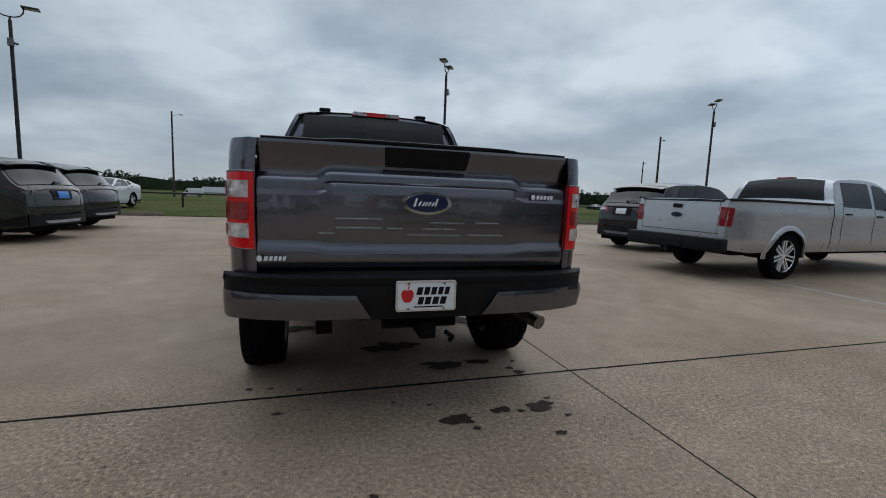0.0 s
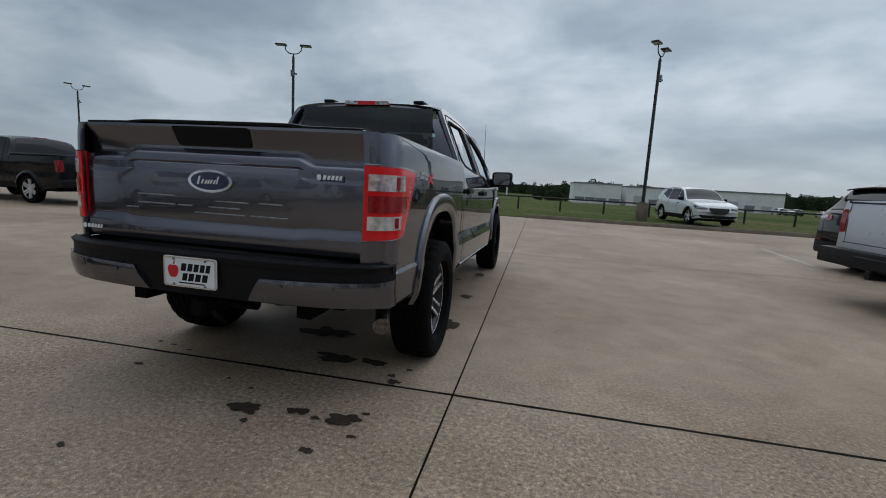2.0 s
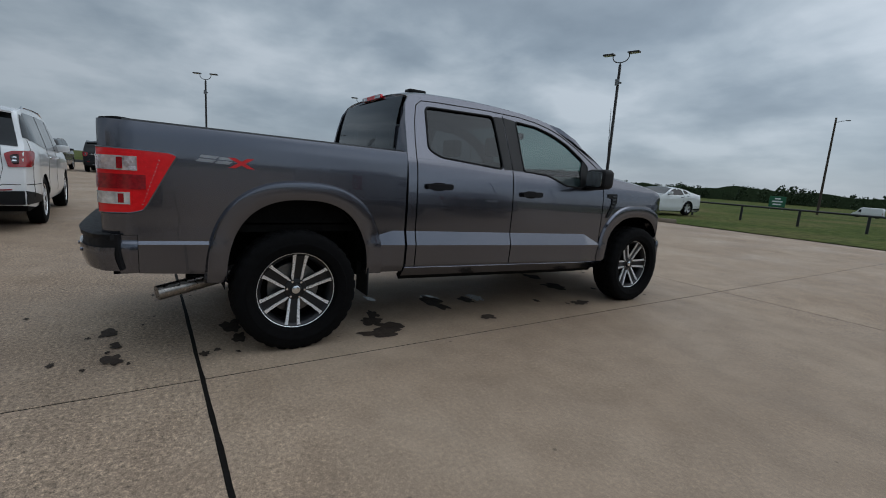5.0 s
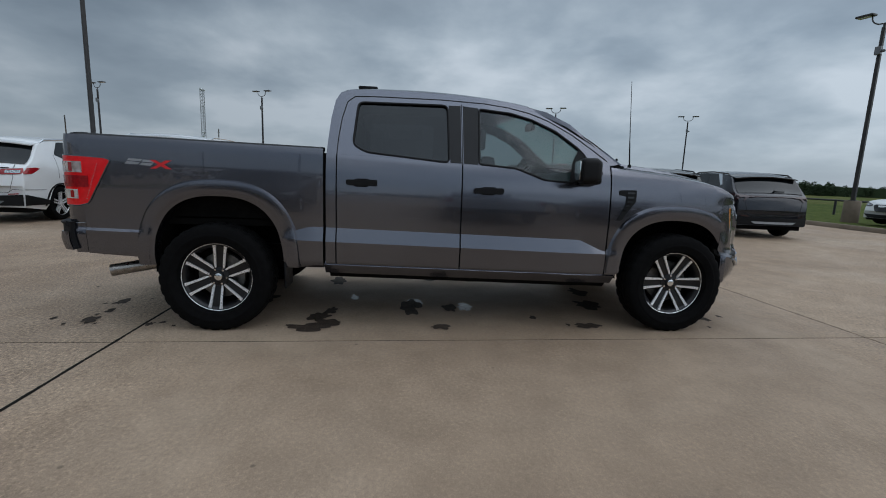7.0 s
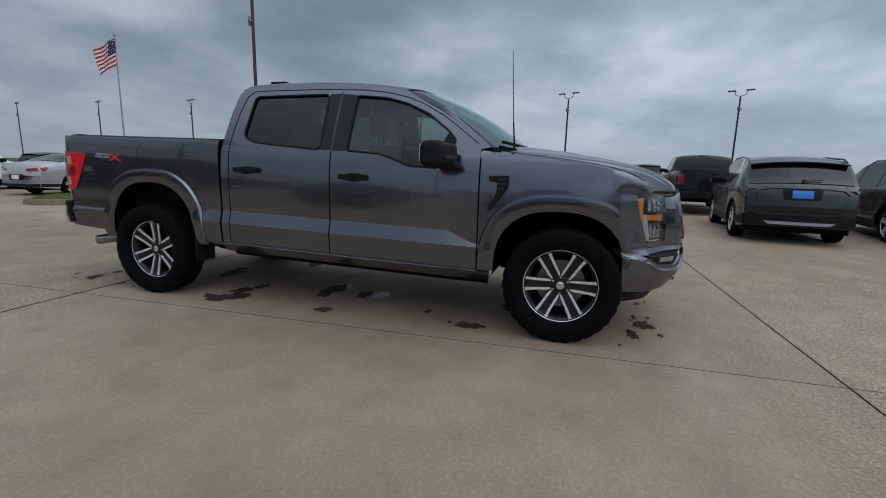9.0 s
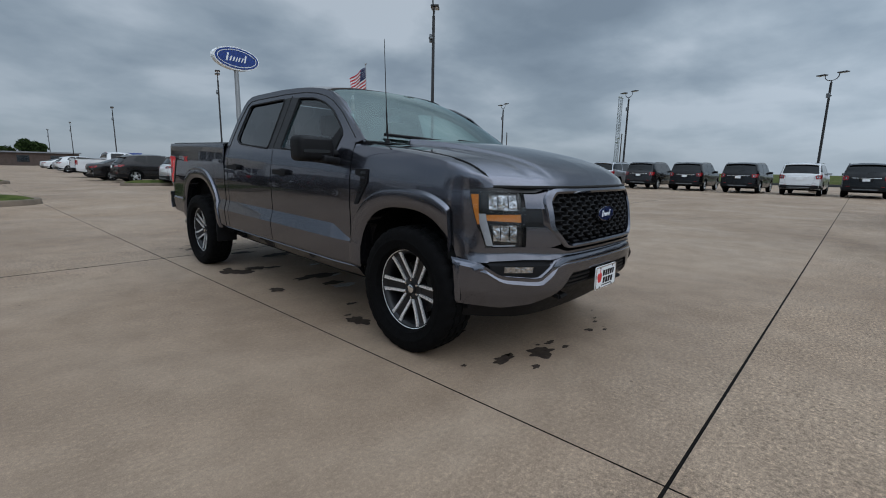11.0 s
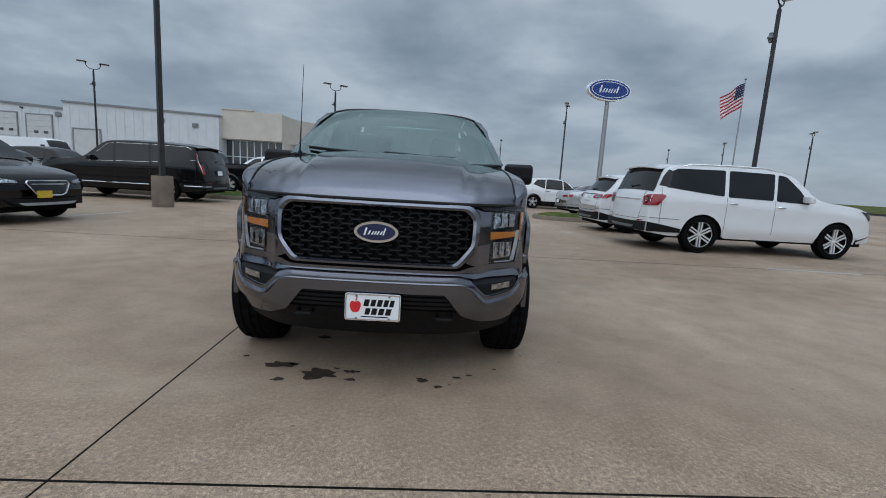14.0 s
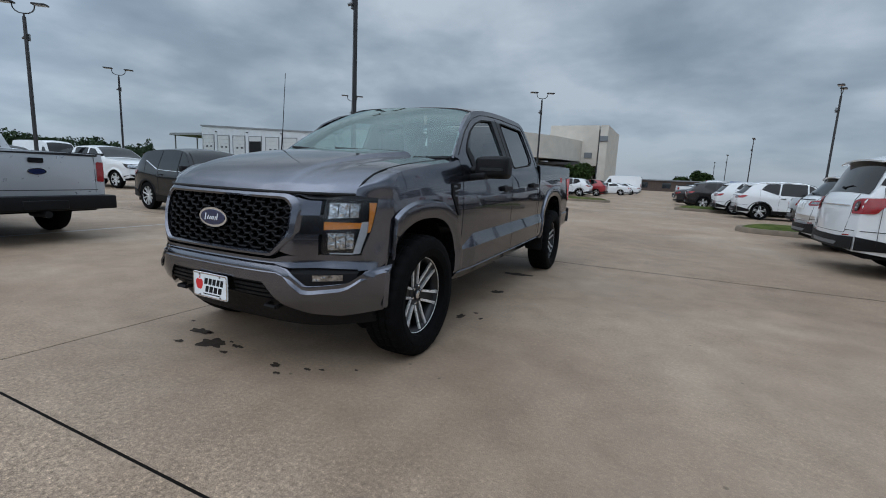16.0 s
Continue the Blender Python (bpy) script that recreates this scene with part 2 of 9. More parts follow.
def concrete_mat():
    m, nt, p = mat_new("broom_finished_concrete")
    tc = nt.nodes.new("ShaderNodeTexCoord")
    geo = nt.nodes.new("ShaderNodeNewGeometry")

    def nz(scale, detail, rough=0.6, dist=0.0, stretch=None):
        n = nt.nodes.new("ShaderNodeTexNoise")
        n.inputs["Scale"].default_value = scale
        n.inputs["Detail"].default_value = detail
        n.inputs["Roughness"].default_value = rough
        n.inputs["Distortion"].default_value = dist
        if stretch:
            mp = nt.nodes.new("ShaderNodeMapping")
            mp.inputs["Scale"].default_value = stretch
            nt.links.new(geo.outputs["Position"], mp.inputs["Vector"])
            nt.links.new(mp.outputs["Vector"], n.inputs["Vector"])
        else:
            nt.links.new(geo.outputs["Position"], n.inputs["Vector"])
        return n.outputs["Fac"]

    broad = ramp_node(nt, nz(0.32, 6, 0.6, 0.6), [(0.33, (0.238, 0.171, 0.117)), (0.50, (0.300, 0.223, 0.158)), (0.68, (0.362, 0.280, 0.205))]).outputs["Color"]
    mid = ramp_node(nt, nz(3.2, 6, 0.58, 0.2), [(0.34, (0.88, 0.875, 0.87)), (0.66, (1.09, 1.09, 1.09))]).outputs["Color"]
    c1 = mix_node(nt, broad, mid, 1.0, "MULTIPLY")
    # exposed sand grain, dark pits and pale stones
    coarse = ramp_node(nt, nz(42.0, 5, 0.80), [(0.36, (0.28, 0.26, 0.25)), (0.46, (0.84, 0.83, 0.82)), (0.54, (1.06, 1.05, 1.04)), (0.64, (1.95, 1.88, 1.78))]).outputs["Color"]
    sand = ramp_node(nt, nz(170.0, 2, 0.6), [(0.32, (0.58,) * 3), (0.66, (1.42,) * 3)]).outputs["Color"]
    grit = mix_node(nt, coarse, sand, 1.0, "MULTIPLY")
    patch = ramp_node(nt, nz(0.85, 5, 0.55, 0.5), [(0.40, (0.70,) * 3), (0.62, (1.0,) * 3)]).outputs["Color"]
    # the pours either side of the middle bay are rougher
    sp = nt.nodes.new("ShaderNodeSeparateXYZ")
    nt.links.new(geo.outputs["Position"], sp.inputs["Vector"])
    off = nt.nodes.new("ShaderNodeMath")
    off.operation = "SUBTRACT"
    off.inputs[1].default_value = 0.7
    nt.links.new(sp.outputs["Y"], off.inputs[0])
    ab = nt.nodes.new("ShaderNodeMath")
    ab.operation = "ABSOLUTE"
    nt.links.new(off.outputs[0], ab.inputs[0])
    rough_pour = nt.nodes.new("ShaderNodeMapRange")
    for key, v in (("From Min", 2.2), ("From Max", 3.2), ("To Min", 0.28), ("To Max", 0.95)):
        rough_pour.inputs[key].default_value = v
    nt.links.new(ab.outputs[0], rough_pour.inputs["Value"])
    patch = mix_node(nt, patch, rough_pour.outputs["Result"], 1.0, "MULTIPLY")
    c2 = mix_node(nt, c1, mix_node(nt, c1, grit, 1.0, "MULTIPLY"), patch)
    # dark drip spots
    vor = nt.nodes.new("ShaderNodeTexVoronoi")
    vor.inputs["Scale"].default_value = 3.4
    nt.links.new(geo.outputs["Position"], vor.inputs["Vector"])
    spot = ramp_node(nt, vor.outputs["Distance"], [(0.0, (0.35,) * 3), (0.030, (0.45,) * 3), (0.048, (1.0,) * 3)]).outputs["Color"]
    c3 = mix_node(nt, c2, spot, 0.8, "MULTIPLY")
    # tyre sweeps
    sweep = ramp_node(nt, nz(0.9, 6, 0.6, 1.2, (0.25, 1.0, 1.0)), [(0.50, (1.0,) * 3), (0.68, (0.93, 0.925, 0.92))]).outputs["Color"]
    c4 = mix_node(nt, c3, sweep, 0.8, "MULTIPLY")
    oi = nt.nodes.new("ShaderNodeObjectInfo")
    tone = ramp_node(nt, oi.outputs["Random"], [(0.0, (0.94, 0.94, 0.95)), (1.0, (1.05, 1.04, 1.03))]).outputs["Color"]
    c5 = mix_node(nt, c4, tone, 1.0, "MULTIPLY")
    nt.links.new(c5, p.inputs["Base Color"])
    rr = ramp_node(nt, nz(0.7, 5, 0.6, 0.4), [(0.3, (0.55,) * 3), (0.7, (0.80,) * 3)]).outputs["Color"]
    nt.links.new(rr, p.inputs["Roughness"])
    p.inputs["Specular IOR Level"].default_value = 0.28
    b1 = bump_node(nt, nz(120.0, 3, 0.7), 0.8, 0.004)
    b2 = bump_node(nt, nz(6.0, 3, 0.5), 0.05, 0.01, b1.outputs["Normal"])
    nt.links.new(b2.outputs["Normal"], p.inputs["Normal"])
    return m


def grass_mat():
    m, nt, p = mat_new("mown_grass")
    geo = nt.nodes.new("ShaderNodeNewGeometry")

    def nz(scale, detail, dist=0.0):
        n = nt.nodes.new("ShaderNodeTexNoise")
        n.inputs["Scale"].default_value = scale
        n.inputs["Detail"].default_value = detail
        n.inputs["Distortion"].default_value = dist
        nt.links.new(geo.outputs["Position"], n.inputs["Vector"])
        return n.outputs["Fac"]

    a = ramp_node(nt, nz(0.12, 6, 0.5), [(0.34, (0.050, 0.072, 0.020)), (0.50, (0.078, 0.094, 0.028)), (0.60, (0.104, 0.100, 0.040)), (0.70, (0.140, 0.112, 0.058))]).outputs["Color"]
    f = ramp_node(nt, nz(3.0, 9), [(0.32, (0.55, 0.60, 0.55)), (0.5, (0.95, 0.97, 0.92)), (0.70, (1.42, 1.34, 1.30))]).outputs["Color"]
    nt.links.new(mix_node(nt, a, f, 1.0, "MULTIPLY"), p.inputs["Base Color"])
    p.inputs["Roughness"].default_value = 0.95
    p.inputs["Specular IOR Level"].default_value = 0.04
    b = bump_node(nt, nz(40.0, 4), 0.8, 0.04)
    nt.links.new(b.outputs["Normal"], p.inputs["Normal"])
    return m


def leaf_mat(name, dark, light):
    m, nt, p = mat_new(name)
    geo = nt.nodes.new("ShaderNodeNewGeometry")
    r = ramp_node(nt, geo.outputs["Random Per Island"], [(0.0, dark), (1.0, light)]).outputs["Color"]
    nz = noise_node(nt, 1.3, 4)
    v = ramp_node(nt, nz.outputs["Fac"], [(0.3, (0.7,) * 3), (0.7, (1.25,) * 3)]).outputs["Color"]
    nt.links.new(mix_node(nt, r, v, 1.0, "MULTIPLY"), p.inputs["Base Color"])
    p.inputs["Roughness"].default_value = 0.85
    p.inputs["Specular IOR Level"].default_value = 0.12
    return m


M_GREY = paint("carbon_grey_metallic_paint", (0.130, 0.134, 0.160), 0.95, 0.20, 1.0, dirt=0.0, spread=0.25, edge=0.30)
M_PILLAR = simple("black_pillar_film", (0.010, 0.010, 0.011), 0.40, spec=0.25)
M_GUIDE = simple("grey_light_guide", (0.30, 0.31, 0.33), 0.25, coat=0.8)
M_BLACKPL = simple("black_textured_plastic", (0.008, 0.008, 0.009), 0.55, bump=0.12, bscale=180, spec=0.18)
M_GLOSSBLK = simple("gloss_black_trim", (0.006, 0.006, 0.007), 0.2, coat=0.2, spec=0.4)
# near-black for underbody parts, and for sheets that stand in for shade
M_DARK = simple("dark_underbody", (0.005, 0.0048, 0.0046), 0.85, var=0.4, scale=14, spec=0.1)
M_GAP = simple("panel_gap_shadow_seal", (0.008, 0.008, 0.008), 0.8)
M_RUBBER = simple("tyre_rubber", (0.0045, 0.0045, 0.0048), 0.8, var=0.25, scale=22, bump=0.25, bscale=90, spec=0.07)
M_MACH = simple("machined_aluminium", (0.88, 0.89, 0.91), 0.30, metal=0.6, var=0.06, scale=30)
M_POCKET = simple("dark_painted_wheel_pocket", (0.014, 0.014, 0.016), 0.35, metal=0.3)
M_CHROME = simple("chrome", (0.78, 0.79, 0.80), 0.08, metal=1.0, var=0.03)
M_STEEL = simple("weathered_steel", (0.20, 0.19, 0.18), 0.45, metal=0.8, var=0.35, scale=18)
M_EXH = simple("stainless_exhaust_pipe", (0.30, 0.28, 0.26), 0.30, metal=1.0, var=0.2, scale=20)
M_RED = simple("red_lamp_lens", (0.72, 0.008, 0.012), 0.22, coat=0.3, var=0.10, scale=40, spec=0.4)
M_REDDK = simple("dark_red_lamp_cell", (0.26, 0.004, 0.008), 0.2, coat=0.6, var=0.3, scale=60)
M_CLEAR = simple("clear_lamp_cell", (0.46, 0.47, 0.49), 0.07, metal=1.0, coat=0.2, var=0.75, scale=38, bump=1.0, bscale=30)
M_PINKCELL = simple("pink_tinted_cell", (0.72, 0.60, 0.60), 0.12, metal=0.7, coat=0.6, var=0.45, scale=22, bump=0.7, bscale=24)
M_CELL = simple("frosted_lamp_cell", (0.78, 0.72, 0.72), 0.12, metal=0.6, coat=0.6, var=0.40, scale=22, bump=0.7, bscale=24)
M_SMOKE = simple("smoked_lamp_lens", (0.030, 0.004, 0.005), 0.12, coat=0.6, var=0.3, scale=40)
M_AMBER = simple("amber_reflector", (0.46, 0.15, 0.010), 0.22, coat=1.0, var=0.2, scale=80, bump=0.4, bscale=200)
M_BLUE = simple("blue_enamel", (0.008, 0.016, 0.062), 0.2, coat=0.6, var=0.15)
M_WHITE = simple("white_plate_enamel", (0.78, 0.80, 0.82), 0.35, var=0.04)
M_YELLOW = simple("yellow_plate", (0.62, 0.42, 0.03), 0.45, var=0.1)
M_BLUETAG = simple("blue_plate", (0.03, 0.20, 0.60), 0.4, var=0.1)
M_INK = simple("black_ink", (0.008, 0.008, 0.009), 0.65, spec=0.2)
M_REDINK = simple("red_ink", (0.62, 0.016, 0.02), 0.4, var=0.05)
M_GREYINK = simple("grey_decal", (0.30, 0.31, 0.33), 0.35, metal=0.4)
M_EMBOSSLIGHT = simple("pale_embossed_edge", (0.32, 0.32, 0.33), 0.3, metal=0.5)
M_GLASS_F = glass("front_door_glass", (0.40, 0.46, 0.46), 0.05)
M_GLASS_R = glass("privacy_glass", (0.085, 0.09, 0.095), 0.045)
M_GLASS_W = glass("windscreen_glass", (0.40, 0.56, 0.52), 0.13, sheen=(0.84, 1.0, 0.97))
M_LENS = glass("clear_polycarbonate", (0.94, 0.95, 0.96), 0.02)
M_CARGLASS = simple("dark_car_glass", (0.005, 0.006, 0.007), 0.04, coat=0.0, var=0.3, scale=3, spec=0.40)
M_SEAT = simple("dark_cloth_seat", (0.035, 0.034, 0.036), 0.9, var=0.2, scale=40, bump=0.3)
M_CONCRETE = concrete_mat()
M_JOINT = simple("black_joint_sealant", (0.007, 0.006, 0.005), 0.8, var=0.3, spec=0.08)
M_KERB = simple("weathered_kerb_concrete", (0.165, 0.128, 0.094), 0.85, var=0.25, scale=3.0, bump=0.4, bscale=40)
M_GRASS = grass_mat()
M_STAIN = simple("damp_oil_stain", (0.040, 0.029, 0.022), 0.75, var=0.35, scale=14, bump=0.25, bscale=120, spec=0.15)
M_PALE = simple("pale_dried_puddle", (0.27, 0.26, 0.25), 0.30, var=0.25, scale=14)
M_STRIPE = simple("worn_white_road_paint", (0.36, 0.34, 0.31), 0.7, var=0.3, scale=9)
M_POLE = simple("dark_bronze_pole_paint", (0.022, 0.021, 0.022), 0.45, var=0.2, scale=5)
M_LAMPGREY = simple("grey_lamp_housing", (0.16, 0.17, 0.18), 0.4, metal=0.4)
M_LED = simple("led_panel", (0.55, 0.57, 0.58), 0.3)
M_FENCE = simple("black_painted_pipe", (0.014, 0.014, 0.015), 0.6, var=0.3)
M_WHITEWALL = simple("white_ribbed_cladding", (0.56, 0.585, 0.61), 0.6, var=0.06, scale=0.8)
M_FARWALL = simple("far_pale_cladding", (0.80, 0.80, 0.79), 0.7, var=0.08, scale=0.5)
M_TAN = simple("cream_stucco", (0.54, 0.50, 0.44), 0.85, var=0.08, scale=0.6, bump=0.2, bscale=20)
M_ROOF = simple("grey_roof_edge", (0.20, 0.21, 0.22), 0.6)
M_DOORGREY = simple("pale_roller_door", (0.50, 0.51, 0.51), 0.55, var=0.06, scale=1.5)
M_BUILDGLASS = simple("dark_shopfront_glass", (0.02, 0.025, 0.03), 0.06, coat=1.0, var=0.3, scale=1.0)
M_BARK = simple("bark", (0.060, 0.045, 0.034), 0.9, var=0.4, scale=6, bump=0.6, bscale=30)
M_LEAF = leaf_mat("oak_leaves", (0.018, 0.032, 0.010), (0.050, 0.078, 0.022))
M_FARLEAF = leaf_mat("far_woods", (0.024, 0.040, 0.022), (0.052, 0.074, 0.036))
M_SIGNPOLE = simple("galvanised_sign_pole", (0.30, 0.31, 0.32), 0.45, metal=0.5)
M_FLAGRED = simple("flag_red", (0.40, 0.02, 0.03), 0.8)
M_FLAGWHITE = simple("flag_white", (0.66, 0.66, 0.68), 0.8)
M_FLAGBLUE = simple("flag_blue", (0.015, 0.022, 0.075), 0.8)
M_GREEN = simple("green_road_sign", (0.012, 0.11, 0.055), 0.5)
P_WHITE = paint("white_car_paint", (0.70, 0.71, 0.72), 0.0, 0.35, 1.0, dirt=0.01, spread=0.3)
P_BLACK = paint("black_car_paint", (0.004, 0.004, 0.005), 0.1, 0.2, 0.35, dirt=0.01, spec=0.2, spread=0.3)
P_GREEN = paint("dark_green_grey_paint", (0.016, 0.021, 0.019), 0.5, 0.25, 0.5, dirt=0.01, spread=0.3)
P_NAVY = paint("dark_blue_grey_paint", (0.014, 0.015, 0.021), 0.4, 0.25, 0.5, dirt=0.01, spread=0.3)
P_SILVER = paint("silver_car_paint", (0.50, 0.51, 0.53), 0.6, 0.28, 0.8, dirt=0.01, spread=0.3)
P_GRAPH = paint("graphite_car_paint", (0.020, 0.018, 0.019), 0.5, 0.25, 0.5, dirt=0.02, spread=0.3)
P_REDC = paint("red_car_paint", (0.30, 0.015, 0.02), 0.2, 0.3, 1.0, dirt=0.1)

# ---- mesh helpers ----
def lerp(a, b, t):
    return a + (b - a) * t


def curve_at(pts, x):
    """Straight interpolation in a short list of (x, value)."""
    if x <= pts[0][0]:
        return pts[0][1]
    for (x0, v0), (x1, v1) in zip(pts, pts[1:]):
        if x <= x1:
            return lerp(v0, v1, (x - x0) / (x1 - x0))
    return pts[-1][1]


def smooth_at(pts, x):
    """Smooth (monotone cubic-like) interpolation in a short list of (x, value)."""
    if x <= pts[0][0]:
        return pts[0][1]
    if x >= pts[-1][0]:
        return pts[-1][1]
    n = len(pts)
    sl = [(pts[i + 1][1] - pts[i][1]) / (pts[i + 1][0] - pts[i][0]) for i in range(n - 1)]
    tg = [sl[0]] + [0.0 if sl[i - 1] * sl[i] <= 0 else 2 * sl[i - 1] * sl[i] / (sl[i - 1] + sl[i]) for i in range(1, n - 1)] + [sl[-1]]
    for i in range(n - 1):
        x0, v0 = pts[i]
        x1, v1 = pts[i + 1]
        if x <= x1:
            h = x1 - x0
            t = (x - x0) / h
            return (2 * t**3 - 3 * t**2 + 1) * v0 + (t**3 - 2 * t**2 + t) * h * tg[i] + (-2 * t**3 + 3 * t**2) * v1 + (t**3 - t**2) * h * tg[i + 1]


def steps(a, b, d):
    n = max(1, math.ceil(abs(b - a) / d))
    return [lerp(a, b, i / n) for i in range(n + 1)]


def part(name, bm, mat, parent=None, label="", smooth=38, m=None):
    """Links a bmesh as one mesh object under a thing or a part."""
    bmesh.ops.recalc_face_normals(bm, faces=bm.faces[:])
    me = bpy.data.meshes.new(name)
    bm.to_mesh(me)
    bm.free()
    for x in mat if isinstance(mat, (list, tuple)) else (mat,):
        me.materials.append(x)
    if smooth:
        me.shade_smooth()
        me.set_sharp_from_angle(angle=radians(smooth))
    ob = new(name, me)
    if parent:
        ob.parent = parent
    if m is not None:
        ob.matrix_basis = m
    if label:
        tagged(ob, label)
    return ob


def again(ob, m, parent=None, name=None):
    """Another object on the same mesh."""
    o = new(name or ob.name.split(".")[0], ob.data)
    o.parent = parent or ob.parent
    o.matrix_basis = m
    if "label" in ob:
        o["label"] = ob["label"]
    return o


def thing(name, label, category, group="", m=None, kind=""):
    ob = new(name)
    ob.empty_display_size = 0.1
    if m is not None:
        ob.matrix_basis = m
    return tagged(ob, label, category, group, kind)


def sheet(bm, nu, nv, fn):
    """A grid of (nu+1) x (nv+1) points fn(u, v)."""
    vs = [[bm.verts.new(fn(i / nu, j / nv)) for j in range(nv + 1)] for i in range(nu + 1)]
    for i in range(nu):
        for j in range(nv):
            try:
                bm.faces.new((vs[i][j], vs[i + 1][j], vs[i + 1][j + 1], vs[i][j + 1]))
            except ValueError:
                pass
    return vs


def thicken(bm, d, faces=None):
    """Gives open panels an inner skin, d deep, on the side towards the middle of the car."""
    d = abs(d)
    bmesh.ops.recalc_face_normals(bm, faces=bm.faces[:])
    todo = set(f for f in bm.faces if any(len(e.link_faces) == 1 for e in f.edges))
    todo = set(bm.faces) if todo else set()
    shells = []
    while todo:
        seed_f = todo.pop()
        shell, stack = [seed_f], [seed_f]
        while stack:
            for e in stack.pop().edges:
                for g in e.link_faces:
                    if g in todo:
                        todo.discard(g)
                        shell.append(g)
                        stack.append(g)
        if any(len(e.link_faces) == 1 for f in shell for e in f.edges):
            shells.append(shell)
    for shell in shells:
        tot = 0.0
        for f in shell:
            c = f.calc_center_median()
            tot += f.calc_area() * f.normal.dot(c - Vector((0, max(-2.1, min(2.0, c.y)), 0.8)))
        if tot < 0:
            for f in shell:
                f.normal_flip()
    bm.normal_update()
    for shell in shells:
        inner = {}
        rim = [(e.verts[0], e.verts[1]) for f in shell for e in f.edges if len(e.link_faces) == 1]
        for f in shell:
            for v in f.verts:
                if v not in inner:
                    inner[v] = None
        for v in list(inner):
            inner[v] = bm.verts.new(v.co - v.normal * d)
        for f in shell:
            bm.faces.new([inner[v] for v in reversed(f.verts)])
        for v, w in rim:
            try:
                bm.faces.new((v, w, inner[w], inner[v]))
            except ValueError:
                pass


def skin(bm, loop, put, cut=0.14):
    """A curved pane: an outline filled, cut finer and laid on a surface by put(u, v)."""
    vs = [bm.verts.new((u, v, 0)) for u, v in loop]
    es = [bm.edges.new((vs[i], vs[(i + 1) % len(vs)])) for i in range(len(vs))]
    bmesh.ops.triangle_fill(bm, use_beauty=True, use_dissolve=False, edges=es)
    for _ in range(2):
        long = [e for e in bm.edges if e.calc_length() > cut]
        if long:
            bmesh.ops.subdivide_edges(bm, edges=long, cuts=1)
    bmesh.ops.triangulate(bm, faces=bm.faces[:])
    for v in bm.verts:
        v.co = Vector(put(v.co.x, v.co.y))


def block(bm, x0, x1, y0, y1, z0, z1, bev=0.0, seg=1):
    r = bmesh.ops.create_cube(bm, size=1.0, matrix=Matrix.Translation(((x0 + x1) / 2, (y0 + y1) / 2, (z0 + z1) / 2)) @ Matrix.Diagonal((x1 - x0, y1 - y0, z1 - z0, 1)))
    if bev:
        vs = set(r["verts"])
        es = [e for e in bm.edges if e.verts[0] in vs and e.verts[1] in vs]
        bmesh.ops.bevel(bm, geom=es, offset=bev, segments=seg, affect="EDGES", profile=0.6)
    return r["verts"]


def rod(bm, p0, p1, r0, r1=None, n=10, caps=True):
    p0, p1 = Vector(p0), Vector(p1)
    r1 = r0 if r1 is None else r1
    d = (p1 - p0).normalized()
    a = d.orthogonal().normalized()
    b = d.cross(a)
    ra, rb = [], []
    for i in range(n):
        c, s = math.cos(2 * math.pi * i / n), math.sin(2 * math.pi * i / n)
        ra.append(bm.verts.new(p0 + (a * c + b * s) * r0))
        rb.append(bm.verts.new(p1 + (a * c + b * s) * r1))
    for i in range(n):
        bm.faces.new((ra[i], ra[(i + 1) % n], rb[(i + 1) % n], rb[i]))
    if caps:
        bm.faces.new(ra[::-1])
        bm.faces.new(rb)


def tube(bm, pts, r, n=8):
    for a, b in zip(pts, pts[1:]):
        rod(bm, a, b, r, r, n)


def lathe_x(bm, prof, n, cx=0.0, cy=0.0, cz=0.0, wob=None):
    """Turns a profile of (radius, x) about the x axis."""
    rings = []
    for k in range(n):
        a = 2 * math.pi * k / n
        ring = []
        for r, x in prof:
            rr = wob(r, x, k) if wob else r
            ring.append(bm.verts.new((cx + x, cy + rr * math.cos(a), cz + rr * math.sin(a))))
        rings.append(ring)
    for k in range(n):
        A, B = rings[k], rings[(k + 1) % n]
        for j in range(len(prof) - 1):
            bm.faces.new((A[j], A[j + 1], B[j + 1], B[j]))
    return rings


def prism(bm, poly, h0, h1, put):
    """A flat outline given depth: put(u, v, h) places a point."""
    a = [bm.verts.new(put(u, v, h0)) for u, v in poly]
    b = [bm.verts.new(put(u, v, h1)) for u, v in poly]
    bm.faces.new(a[::-1])
    bm.faces.new(b)
    n = len(poly)
    for i in range(n):
        bm.faces.new((a[i], a[(i + 1) % n], b[(i + 1) % n], b[i]))


def ellipse(a, b, n=28, cx=0.0, cy=0.0):
    return [(cx + a * math.cos(2 * math.pi * i / n), cy + b * math.sin(2 * math.pi * i / n)) for i in range(n)]


def round_poly(pts, r, seg=3):
    """Rounds the corners of an outline."""
    out = []
    n = len(pts)
    for i in range(n):
        p0, p1, p2 = Vector(pts[i - 1]), Vector(pts[i]), Vector(pts[(i + 1) % n])
        d0, d1 = (p0 - p1), (p2 - p1)
        q = min(r, d0.length * 0.45, d1.length * 0.45)
        a, b = p1 + d0.normalized() * q, p1 + d1.normalized() * q
        for k in range(seg + 1):
            t = k / seg
            v = a * (1 - t) ** 2 + p1 * 2 * t * (1 - t) + b * t**2
            out.append((v.x, v.y))
    return out


